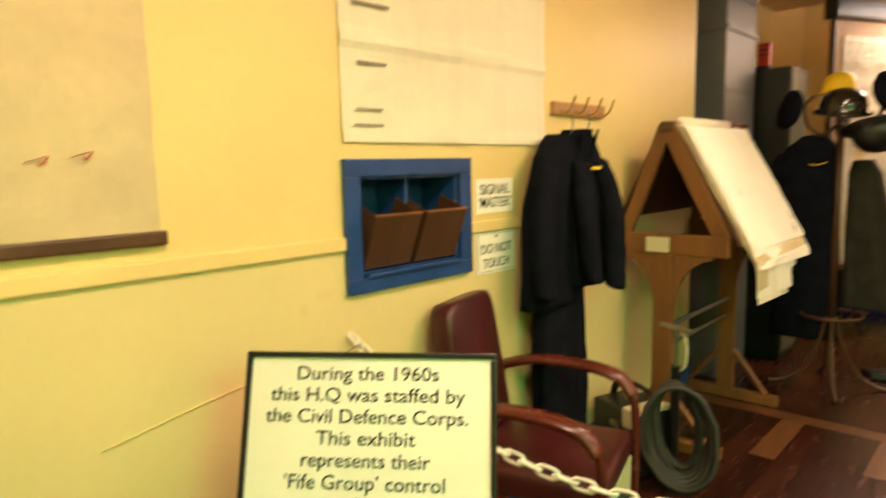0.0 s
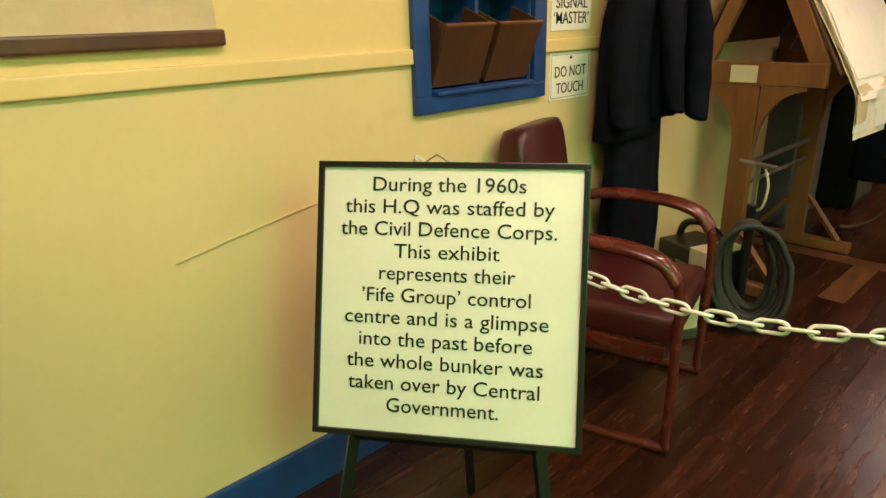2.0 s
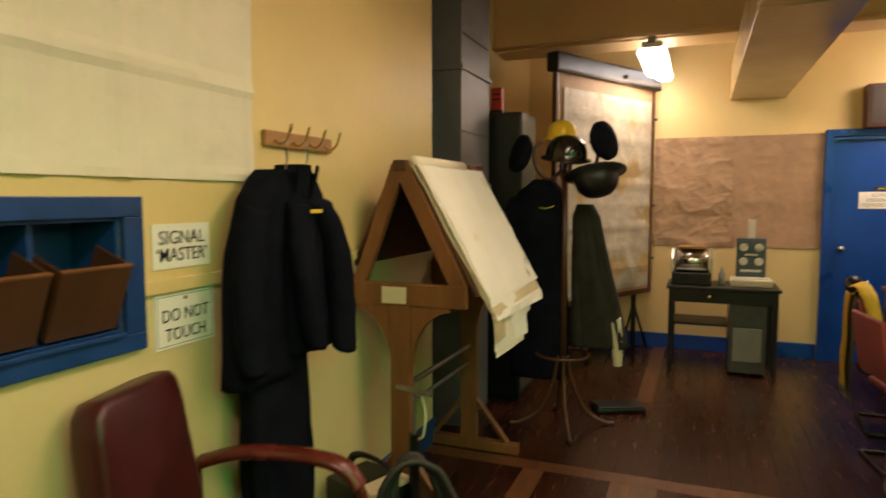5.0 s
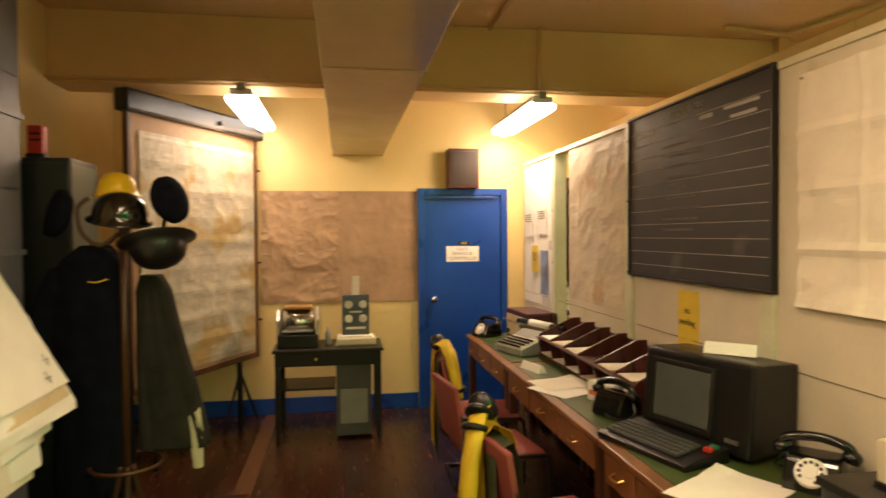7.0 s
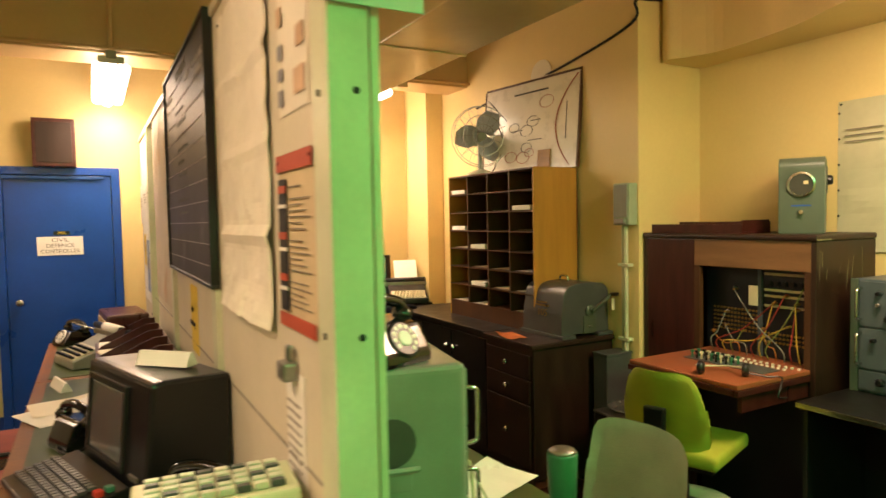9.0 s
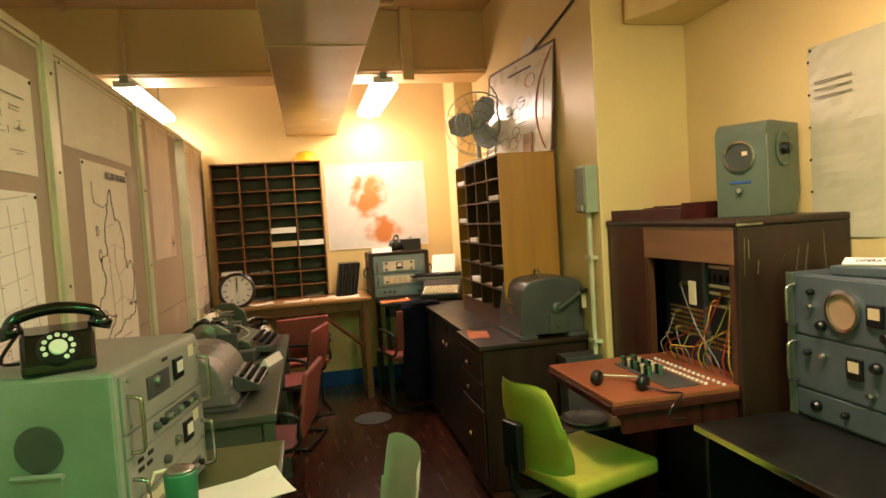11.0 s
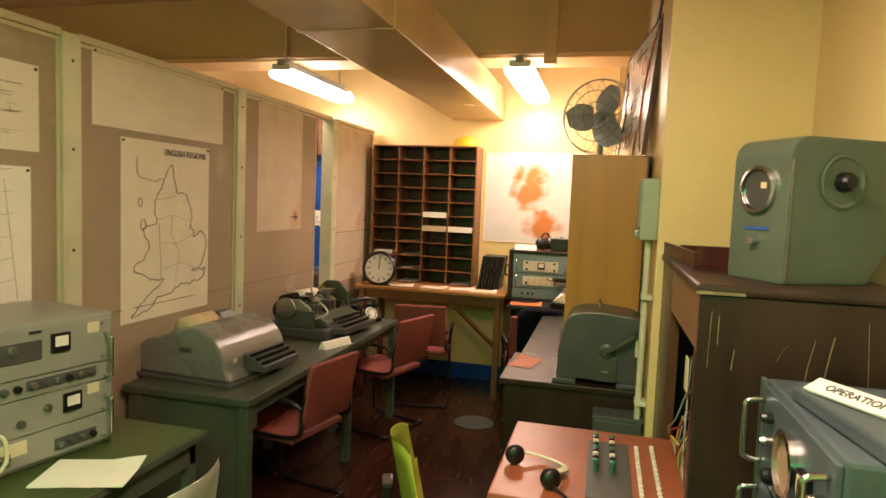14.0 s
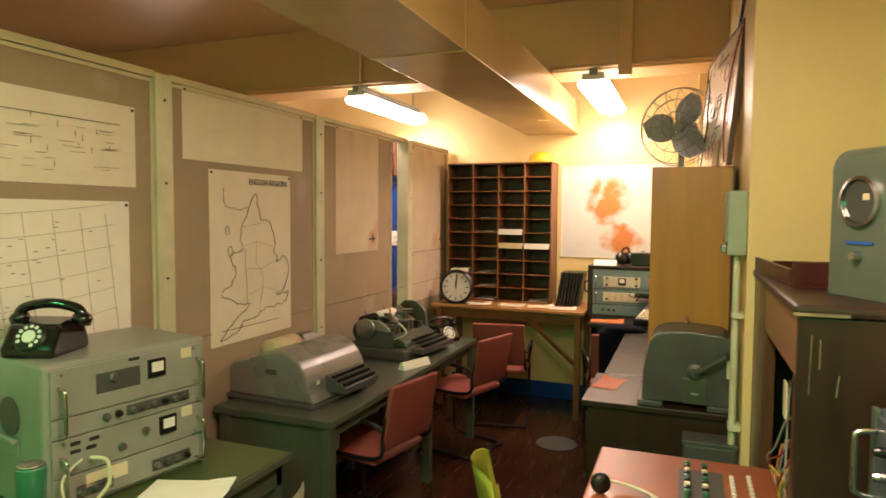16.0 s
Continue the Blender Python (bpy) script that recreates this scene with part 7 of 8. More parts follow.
def end_desk():
    d = thing("end_desk", pose(0, 0, 0), "plain pine-topped work bench under the pigeonholes", "desk")
    part("top", box(2.36, 6.50, 0.885, 3.70, 7.13, 0.91, 0.004), PINE, d)
    part("rail", box(2.40, 6.56, 0.80, 3.66, 6.58, 0.885), OAK, d)
    for x in (2.40, 3.62):
        for y in (6.53, 7.05):
            part("leg", box(x, y, 0, x + 0.05, y + 0.05, 0.885, 0.003), OAK, d)
    part("brace", tube([(3.64, 6.56, 0.45), (3.2, 6.57, 0.84)], 0.018, 4), OAK, d)


end_desk()
for x, y, a in ((2.75, 6.66, 10), (3.05, 6.68, -6), (3.5, 6.66, 4), (3.3, 6.7, 12)):
    leaf(x, y, 0.91, a, 0.22, 0.14, PAPER, "buff paper lying on the bench")


def clock():
    c = thing("wall_clock", pose(2.56, 6.62, 1.055, -8, 0, 4), "round black-rimmed clock leaning against the pigeonholes", "clock")
    fr = pose(0, 0, 0, 90)
    part("case", lathe([(0.14, -0.03), (0.155, -0.02), (0.155, 0.02), (0.135, 0.035), (0.128, 0.025), (0.128, 0.02), (0, 0.02)], 36, fr), BLACK, c, smooth=False)
    part("face", lathe([(0.127, 0.020), (0.127, 0.022), (0, 0.022)], 36, fr), CLOCKFACE, c)
    for k in range(12):
        a = radians(30 * k)
        part("hour_mark", box(-0.004, -0.0245, 0.088, 0.004, -0.0225, 0.115), INK, c, m=pose(0, 0, 0, 0, 30 * k))
    part("hand", box(-0.003, -0.027, -0.01, 0.003, -0.025, 0.09), INK, c, m=pose(0, 0, 0, 0, 2))
    part("hand", box(-0.004, -0.030, -0.01, 0.004, -0.028, 0.065), INK, c, m=pose(0, 0, 0, 0, 0))
    part("stand", box(-0.12, -0.03, -0.148, 0.12, 0.05, -0.142), BLACK, c)


clock()


def files():
    for i in range(7):
        f = thing("black_folder", pose(3.42 + 0.028 * i, 6.80, 0.91, 0, 9, 0), "black folder leaning beside the pigeonholes", "folder", "black folders")
        part("cover", box(-0.011, 0, 0, 0.011, 0.24, 0.30, 0.003), BLACK, f)
        part("page_block", box(-0.008, -0.001, 0.004, 0.008, 0.001, 0.29), GREYWOOL, f)


files()
sm = thing("scotland_map", pose(3.385, YB, 1.32), "pale sea map with an orange land mass on the end wall", "map")
part("sheet", sheet(0.98, 0.83, 0.006, 101), SCOTMAP, sm)
part("border", boxes([(0, -0.002, 0, 0.98, 0, 0.012), (0, -0.002, 0.818, 0.98, 0, 0.83), (0, -0.002, 0.012, 0.012, 0, 0.818), (0.968, -0.002, 0.012, 0.98, 0, 0.818)]), PAPER, sm, m=pose(0, -0.009, 0))


def radio_bench():
    t = steel_table("dark_bench", 3.76, 6.27, 4.51, 7.12, 0.87, "dark painted steel bench under the rack radio", BLACKPAINT, BLACKPAINT)
    r = thing("rack_radio", pose(3.985, 6.62, 0.87), "pale blue rack radio in a dark wooden case", "radio")
    part("case", boxes([(-0.275, 0, 0, -0.245, 0.40, 0.42), (0.245, 0, 0, 0.275, 0.40, 0.42), (-0.245, 0, 0.40, 0.245, 0.40, 0.42), (-0.245, 0.38, 0, 0.245, 0.40, 0.40), (-0.245, 0, 0, 0.245, 0.38, 0.012)], 0.004), WALNUT, r)
    part("chassis", box(-0.243, 0.02, 0.014, 0.243, 0.36, 0.398), BLACKPAINT, r)
    for z0, z1 in ((0.02, 0.10), (0.105, 0.225), (0.23, 0.39)):
        part("front_panel", box(-0.235, 0.008, z0, 0.235, 0.018, z1, 0.002), PALEBLUE, r)
    part("light_panel", boxes([(-0.15, 0.004, 0.25, 0.14, 0.008, 0.335), (-0.15, 0.004, 0.13, 0.14, 0.008, 0.205)], 0.001), LIGHTPANEL, r)
    part("meter", box(-0.03, -0.002, 0.265, 0.03, 0.004, 0.325, 0.003), BLACK, r)
    part("meter_face", box(-0.02, -0.004, 0.285, 0.02, -0.002, 0.318), WHITE, r)
    for i in range(5):
        part("switch", box(-0.11 + 0.05 * i, -0.001, 0.14, -0.09 + 0.05 * i, 0.004, 0.195, 0.001), OLDPAPER, r)
    for x, z in ((-0.12, 0.32), (-0.12, 0.265), (0.11, 0.32), (0.11, 0.265), (-0.12, 0.15), (0.12, 0.15), (-0.1, 0.06), (-0.06, 0.06), (-0.15, 0.06), (0.16, 0.05)):
        part("knob", lathe([(0.011, 0), (0.009, 0.014), (0, 0.014)], 10, pose(x, 0.006, z, 90)), BLACK, r)
    for x in (-0.205, 0.205):
        for z in (0.12, 0.25):
            part("handle", tube(smooth_path([(x, 0.008, z), (x, -0.025, z + 0.01), (x, -0.025, z + 0.08), (x, 0.008, z + 0.09)], 4), 0.005), CHROME, r)
    for s in (-1, 1):
        part("carrying_handle", tube(smooth_path([(s * 0.277, 0.1, 0.28), (s * 0.31, 0.1, 0.27), (s * 0.31, 0.1, 0.20), (s * 0.277, 0.1, 0.19)], 4), 0.008), BLACK, r)
    h = thing("headphones", pose(3.99, 6.78, 1.29), "black headphones resting on the radio case", "headphones")
    part("earcup", lathe([(0.05, 0), (0.055, 0.02), (0.045, 0.04), (0, 0.042)], 18, pose(-0.03, -0.02, 0.055, 80, 0, 20)), BLACK, h, smooth=True)
    part("earcup", lathe([(0.05, 0), (0.055, 0.02), (0.045, 0.04), (0, 0.042)], 18, pose(0.03, 0.06, 0.055, 80, 0, -20)), BLACK, h, smooth=True)
    part("headband", tube(smooth_path([(-0.03, -0.02, 0.10), (-0.01, 0.0, 0.14), (0.02, 0.03, 0.14), (0.03, 0.06, 0.10)]), 0.008), BLACK, h)
    b = thing("black_box_unit", pose(4.13, 6.80, 1.29), "small black metal box with top catch", "box")
    part("body", box(-0.085, -0.07, 0, 0.085, 0.07, 0.105, 0.008), BLACKPAINT, b)
    part("catch", box(-0.015, -0.015, 0.105, 0.015, 0.015, 0.125, 0.004), STEEL, b)
    name_block(3.84, 6.70, 1.29, 0, "", 0.18, "white name card on the rack radio")
    typewriter(4.33, 6.42, 0.87, -20, BLACKPAINT, "black portable typewriter with white paper")
    leaf(3.90, 6.40, 0.87, 4, 0.25, 0.14, ORANGE, "orange folder lying on the bench")


radio_bench()
chc = copy_thing(rc, pose(3.98, 6.28, 0, 0, 0, 12))
cj = thing("draped_dark_coat", pose(4.06, 6.02, 0, 0, 0, 12), "dark navy coat draped over a chair back", "coat")
part("body", cloth([(0.90, 0.13, 0.0), (0.86, 0.18, 0.0), (0.6, 0.185, 0.01), (0.3, 0.19, 0.0), (0.10, 0.19, 0.01)], 0.10, 44), NAVY, cj, smooth=True)
part("sleeve", sleeve([(0.16, -0.05, 0.84), (0.20, -0.08, 0.6), (0.19, -0.08, 0.35)], 0.05, 0.045, 6), NAVY, cj, smooth=True)
mt = thing("floor_mat", pose(3.60, 5.95, 0), "small round grey mat on the floor boards", "mat")
part("disc", lathe([(0.15, 0), (0.15, 0.006), (0, 0.007)], 24), HAMMERDARK, mt)


# ---------------------------------------------------------------- right-hand side of the radio room
def black_cupboard():
    c = thing("black_cupboard", pose(0, 0, 0), "low black painted cupboard with steel knobs", "cupboard")
    part("body", box(4.10, 4.72, 0.05, 4.685, 6.10, 0.845, 0.004), BLACKPAINT, c)
    part("top", box(4.08, 4.71, 0.845, 4.685, 6.12, 0.872, 0.005), BLACKPAINT, c)
    part("plinth", box(4.13, 4.73, 0, 4.685, 6.08, 0.05), BLACKPAINT, c)
    for i in range(3):
        y = 4.74 + i * 0.455
        d = part("door", box(4.088, y, 0.08, 4.10, y + 0.44, 0.82, 0.003), BLACKPAINT, c)
        part("knob", lathe([(0.008, 0), (0.016, 0.018), (0.012, 0.026), (0, 0.027)], 12, pose(4.088, y + (0.40 if i % 2 == 0 else 0.05), 0.70, 0, -90)), CHROME, d)


black_cupboard()


def chest():
    c = thing("plan_chest", pose(0, 0, 0), "brown wooden drawer chest with metal knobs", "chest")
    part("body", box(4.07, 4.19, 0.06, 4.685, 4.70, 0.845, 0.004), WALNUT, c)
    part("top", box(4.045, 4.17, 0.845, 4.685, 4.705, 0.872, 0.005), WALNUT, c)
    part("plinth", box(4.09, 4.21, 0, 4.685, 4.69, 0.06), OAKDARK, c)
    for z0, z1 in ((0.66, 0.80), (0.52, 0.65), (0.12, 0.50)):
        d = part("drawer", box(4.058, 4.22, z0, 4.07, 4.675, z1, 0.004), WALNUT, c)
        part("knob", lathe([(0.008, 0), (0.017, 0.018), (0.012, 0.026), (0, 0.027)], 12, pose(4.058, 4.45, (z0 + z1) / 2, 0, -90)), CHROME, d)
    leaf(4.13, 4.50, 0.872, 80, 0.22, 0.12, ORANGE, "orange card lying on the chest")


chest()


def crank_machine():
    c = thing("crank_duplicator", pose(4.492, 4.19, 0.872), "dark grey hand-cranked duplicating machine under its cover", "machine")
    prof = [(-0.19, 0.02), (0.19, 0.02), (0.185, 0.20)] + arc(0.12, 0.255, 0.07, -10, 85, 6) + [(0.0, 0.335), (-0.08, 0.33)] + arc(-0.09, 0.25, 0.075, 95, 165, 5) + [(-0.185, 0.15)]
    part("cover", prism(prof, 0.03, 0.42, "y", 0.008), HAMMERDARK, c)
    part("foot_frame", boxes([(-0.205, 0.0, 0, -0.10, 0.43, 0.022), (0.08, 0.0, 0, 0.205, 0.43, 0.022), (-0.10, 0.3, 0, 0.08, 0.34, 0.02)], 0.004), HAMMERDARK, c)
    part("hub", lathe([(0.03, 0), (0.036, 0.012), (0.02, 0.02), (0, 0.02)], 18, pose(0.03, 0.03, 0.16, 90)), GREYGREEN, c)
    part("crank", tube([(0.03, 0.0, 0.16), (0.08, -0.02, 0.20), (0.155, -0.03, 0.255)], 0.011), GREYGREEN, c)
    part("grip", cyl((0.155, -0.03, 0.255), (0.155, -0.085, 0.262), 0.012), BLACK, c)
    part("slide_plate", box(-0.02, 0.022, 0.02, 0.08, 0.03, 0.13, 0.004), GREYGREEN, c)
    part("latch", box(0.015, 0.012, 0.06, 0.045, 0.022, 0.07, 0.002), STEEL, c)
    part("carry_handle", tube(smooth_path([(-0.01, 0.18, 0.335), (-0.01, 0.19, 0.365), (-0.01, 0.25, 0.365), (-0.01, 0.26, 0.335)], 4), 0.008), CHROME, c)
    part("paper_tag", box(0.15, -0.04, 0.16, 0.175, -0.037, 0.235), CREAM, c)
    part("lettering", bars([(0.10, 0.205, 0.20, 0.215), (0.09, 0.185, 0.22, 0.197)]), BRASS, c, m=pose(-0.187, 0.37, 0, 0, 0, -90))
    part("number", letters("105", 0.06, 0.085), BRASS, c, m=pose(-0.1885, 0.215, 0.145, 0, 0, -90))


crank_machine()
pigeonholes("tall_pigeonholes", pose(4.31, 5.585, 0.872, 0, 0, RIGHT), 1.095, 1.063, 0.36, 4, 7, OAKDARK, "golden wooden pigeonhole cabinet on the cupboard", 0.10, 0.65, 5, PLYGOLD)


GREYBLADE = mat("grey_blade", (0.55, 0.58, 0.60), 0.3, vary=0.1)


def fan():
    f = thing("desk_fan", pose(4.42, 5.28, 1.935, 0, 0, -18), "grey desk fan with wire cage on the pigeonholes", "fan")
    part("base", lathe([(0.11, 0), (0.11, 0.012), (0.05, 0.035), (0.02, 0.045)], 24), LIGHTPANEL, f, smooth=True)
    part("stem", cyl((0, 0.02, 0.03), (0, 0.03, 0.26), 0.018), HAMMER, f)
    cz = 0.285
    part("motor", lathe([(0.03, 0), (0.062, 0.02), (0.062, 0.10), (0.04, 0.14), (0, 0.145)], 20, pose(0, 0.02, cz, -90)), HAMMER, f, smooth=True)
    part("hub", lathe([(0.035, 0), (0.03, 0.025), (0, 0.03)], 16, pose(0, -0.02, cz, 90)), HAMMER, f)
    for k in range(3):
        bm = bmesh.new()
        n = 8
        up, lo = [], []
        for i in range(n + 1):
            s = i / n
            r = 0.03 + 0.17 * s
            w = 0.035 + 0.055 * math.sin(math.pi * min(1, s * 0.8 + 0.15))
            up.append(bm.verts.new((w, -0.045 - 0.02 * s, r)))
            lo.append(bm.verts.new((-w * 0.8, 0.0, r)))
        for i in range(n):
            bm.faces.new((up[i], up[i + 1], lo[i + 1], lo[i]))
        bmesh.ops.solidify(bm, geom=bm.faces[:], thickness=0.003)
        part("blade", bm, GREYBLADE, f, m=pose(0, 0, cz, 0, 120 * k + 25, 0), smooth=True)
    for rr, y in ((0.225, -0.02), (0.215, -0.06), (0.15, -0.085), (0.08, -0.092)):
        part("cage_ring", tube([(rr * math.cos(a), y, cz + rr * math.sin(a)) for a in [k * math.tau / 40 for k in range(40)]], 0.0032, 5, True), STEEL, f)
    for k in range(16):
        a = k * math.tau / 16
        part("cage_wire", tube([(0.03 * math.cos(a), -0.094, cz + 0.03 * math.sin(a)), (0.15 * math.cos(a), -0.085, cz + 0.15 * math.sin(a)), (0.225 * math.cos(a), -0.02, cz + 0.225 * math.sin(a)), (0.19 * math.cos(a), 0.06, cz + 0.19 * math.sin(a)), (0.06 * math.cos(a), 0.09, cz + 0.06 * math.sin(a))], 0.0017, 4), STEEL, f)


fan()


def diagram_board():
    d = thing("diagram_board", pose(4.515, 5.40, 1.937, 0, 0, RIGHT + 7) @ pose(0, 0, 0, -5), "white glossy diagram board with red curve leaning on the wall", "board")
    w, h = 0.95, 0.64
    part("panel", box(0, 0, 0, w, 0.012, h, 0.003), mat("gloss_board", (0.80, 0.76, 0.66), 0.28, vary=0.06, coat=0.3), d)
    part("frame_edge", boxes([(-0.012, -0.004, -0.0, 0, 0.02, h), (w, -0.004, 0, w + 0.014, 0.02, h + 0.014), (0, -0.004, h, w, 0.02, h + 0.014)], 0.002), OAKDARK, d)
    part("red_curve", tube([(w - 0.04 - 0.16 * (1 - ((z - 0.3) / 0.3) ** 2), -0.001, z) for z in [0.02 + 0.6 * k / 16 for k in range(17)]], 0.008, 5, False, 0.3), REDINK, d)
    part("black_curve", tube([(0.05 + 0.14 * (1 - ((z - 0.27) / 0.3) ** 2) + 0.02 * math.sin(z * 30), -0.001, z) for z in [0.02 + 0.55 * k / 16 for k in range(17)]], 0.006, 5, False, 0.3), INK, d)
    rnd_ = random.Random(23)
    for k in range(8):
        cx, cz, r = 0.3 + rnd_.random() * 0.38, 0.08 + rnd_.random() * 0.42, 0.025 + rnd_.random() * 0.02
        part("loop", tube([(cx + 1.6 * r * math.cos(a), -0.001, cz + r * math.sin(a)) for a in [j * math.tau / 14 for j in range(14)]], 0.0018, 4, True), INK if k % 2 else REDINK, d)
    strips("note", [(0.32, 0.56, 0.66, 0.572), (0.3, 0.3, 0.42, 0.306), (0.5, 0.36, 0.6, 0.365), (0.48, 0.22, 0.62, 0.226), (0.84, 0.2, 0.846, 0.45)], INK, d, 0.0)
    part("card", box(0.60, -0.012, 0.0, 0.72, -0.004, 0.14, 0.002), PINE, d, "small brown card leaning in front")
    part("paper_disc", lathe([(0.10, 0), (0.10, 0.002), (0, 0.002)], 26, pose(0.55, 0.03, h + 0.05, 90)), PAPER, d, "round white paper disc")


diagram_board()


def wall_box():
    b = thing("wall_switch_box", pose(4.69, 4.045, 1.555, 0, 0, RIGHT), "pale green metal wall switch box with conduit", "switch box")
    part("box", box(-0.065, -0.07, 0, 0.065, 0, 0.25, 0.008), mat("pale_green_steel", (0.33, 0.40, 0.27), 0.35, vary=0.15), b)
    part("cover", box(-0.055, -0.078, 0.05, 0.055, -0.07, 0.24, 0.003), HAMMER, b)
    part("switch", boxes([(-0.04, -0.09, 0.008, 0.04, -0.07, 0.04)], 0.005), STEEL, b)
    part("conduit", cyl((0, -0.03, -1.50), (0, -0.03, 0.0), 0.013), FRAMEPAINT, b)
    part("conduit", cyl((-0.035, -0.02, -1.50), (-0.035, -0.02, 0.0), 0.009), FRAMEPAINT, b)
    for z in (-1.2, -0.7, -0.25):
        part("saddle", box(-0.055, -0.045, z, 0.03, 0, z + 0.02, 0.003), FRAMEPAINT, b)


wall_box()


def switchboard():
    s = thing("telephone_switchboard", pose(0, 0, 0), "large mahogany telephone switchboard with cords and keyshelf", "switchboard")
    fx, bx, y0, y1, top = 4.72, XR - 0.01, 2.93, 3.96, 1.508
    part("side_panel", box(fx, y0, 0.03, bx, y0 + 0.025, top - 0.03, 0.004), WALNUT, s)
    part("side_panel", box(fx, y1 - 0.025, 0.03, bx, y1, top - 0.03, 0.004), WALNUT, s)
    part("top", box(fx - 0.01, y0 - 0.008, top - 0.03, bx, y1 + 0.004, top, 0.013, seg=3), WALNUT, s)
    part("left_panel", box(fx, 3.60, 0.03, fx + 0.025, y1 - 0.025, top - 0.03, 0.006), MAHOGANY, s)
    part("header", box(fx, y0 + 0.025, 1.335, fx + 0.022, 3.60, top - 0.03, 0.004), mat("header_veneer", (0.25, 0.125, 0.055), 0.35, vary=0.2, stretch=(3, 0.4, 3)), s, "paler veneered header")
    part("lower_front", box(fx + 0.06, y0 + 0.025, 0.03, fx + 0.08, 3.60, 0.85), BLACKPAINT, s)
    part("back", box(bx - 0.02, y0 + 0.025, 0.03, bx, y1 - 0.025, top - 0.03), OAKDARK, s)
    part("stile", box(fx, y0 + 0.025, 0.885, fx + 0.03, y0 + 0.055, 1.335), OAKDARK, s)
    part("stile", box(fx, 3.565, 0.885, fx + 0.03, 3.60, 1.335), OAKDARK, s)
    fld = part("jack_field", box(fx + 0.10, y0 + 0.03, 0.885, fx + 0.12, 3.595, 1.335), JACK, s)
    part("mullion", box(fx + 0.085, 3.26, 0.885, fx + 0.10, 3.28, 1.335), BLUEGREY, fld)
    for z in (1.30, 1.22, 1.19, 1.14):
        part("label_strip", box(fx + 0.094, 2.99, z, fx + 0.10, 3.25, z + 0.013, 0.001), CREAM, fld)
    for i in range(6):
        part("drop_flap", lathe([(0.014, 0), (0.014, 0.012), (0, 0.013)], 10, pose(fx + 0.10, 3.02 + 0.04 * i, 1.26, 0, -90)), BLACK, fld)
    jk = bmesh.new()
    for r in range(6):
        for c in range(13):
            y = 3.29 + c * 0.021 if r < 99 else 0
            add_cyl(jk, (fx + 0.092, y, 1.00 + r * 0.022), (fx + 0.10, y, 1.00 + r * 0.022), 0.006, seg=6)
    for r in range(3):
        for c in range(14):
            y = 2.985 + c * 0.02
            add_cyl(jk, (fx + 0.092, y, 0.965 + r * 0.022), (fx + 0.10, y, 0.965 + r * 0.022), 0.006, seg=6)
    tagged(part("jacks", jk, BRASS, fld), kind="stuff")
    sh = part("keyshelf", box(4.21, 2.957, 0.862, fx + 0.10, 3.575, 0.885, 0.006), DESKRED, s, "red leathercloth keyshelf")
    part("shelf_edge", box(4.205, 2.95, 0.835, fx, 3.58, 0.862, 0.003), MAHOGANY, s)
    part("shelf_lining", box(4.25, 2.965, 0.76, fx, 2.985, 0.835), MAHOGANY, s)
    part("key_plate", box(4.47, 3.02, 0.885, 4.60, 3.46, 0.889, 0.001), HAMMERDARK, sh)
    for c in range(9):
        for x in (4.495, 4.545):
            part("key", lathe([(0.006, 0.0), (0.005, 0.026), (0.009, 0.028), (0.009, 0.038), (0, 0.040)], 8, pose(x, 3.20 + 0.028 * c, 0.889)), [MUGGREEN, BLACK, CREAM, BLACK][c % 4], sh)
    for c in range(16):
        part("lamp", cyl((4.625, 3.02 + 0.028 * c, 0.885), (4.625, 3.02 + 0.028 * c, 0.893), 0.007, seg=8), WHITE, sh)
        part("lamp", cyl((4.675, 2.98 + 0.032 * c, 0.885), (4.675, 2.98 + 0.032 * c, 0.893), 0.007, seg=8), WHITE, sh)
    rnd_ = random.Random(31)
    for i in range(13):
        a = (fx + 0.03, 3.02 + 0.04 * i, 0.89)
        hi = rnd_.random() < 0.5
        b = (fx + 0.085, 3.0 + rnd_.random() * 0.53, rnd_.uniform(0.98, 1.10) if not hi else rnd_.uniform(1.10, 1.28))
        mid = ((a[0] + b[0]) / 2 - 0.03, (a[1] + b[1]) / 2, max(a[2], b[2]) * 0.5 + 0.44 - 0.04 * rnd_.random())
        part("cord", tube(smooth_path([a, (a[0] - 0.02, a[1], a[2] + 0.06), (mid[0], mid[1], (a[2] + b[2]) / 2), (b[0] - 0.03, b[1], b[2]), b]), 0.0030, 6), CORDS[i % 5], s)
        part("plug", cyl((b[0] - 0.035, b[1], b[2]), b, 0.006, seg=8), BRASS, s)
    worn = mat("worn_edge", (0.20, 0.17, 0.08), 0.6, vary=0.4, scale=30)
    for k, (x, z, l, b) in enumerate(((4.80, 1.30, 0.05, 0.005), (4.96, 1.26, 0.13, 0.02), (5.00, 1.25, 0.15, 0.02), (5.10, 1.20, 0.24, -0.012), (4.90, 1.33, 0.04, 0.02), (4.745, 1.30, 0.14, 0.003), (4.765, 1.36, 0.07, 0.0), (5.14, 1.05, 0.10, 0.01))):
        part("scratch", tube(smooth_path([(x, y0, z), (x + b * 0.4, y0, z + l * 0.5), (x + b, y0, z + l)], 4), 0.0012 if k % 2 else 0.0018, 5, False, 0.35), worn, s, "pale scratch in the varnish")
    part("worn_corner", box(fx - 0.012, y0 - 0.010, top - 0.026, fx + 0.10, y0 - 0.0075, top - 0.018, 0.001), worn, s, "rubbed top edge")
    part("tag", box(fx + 0.02, 3.235, 1.15, fx + 0.025, 3.285, 1.25, 0.002), CREAM, s, "cream paper tag")
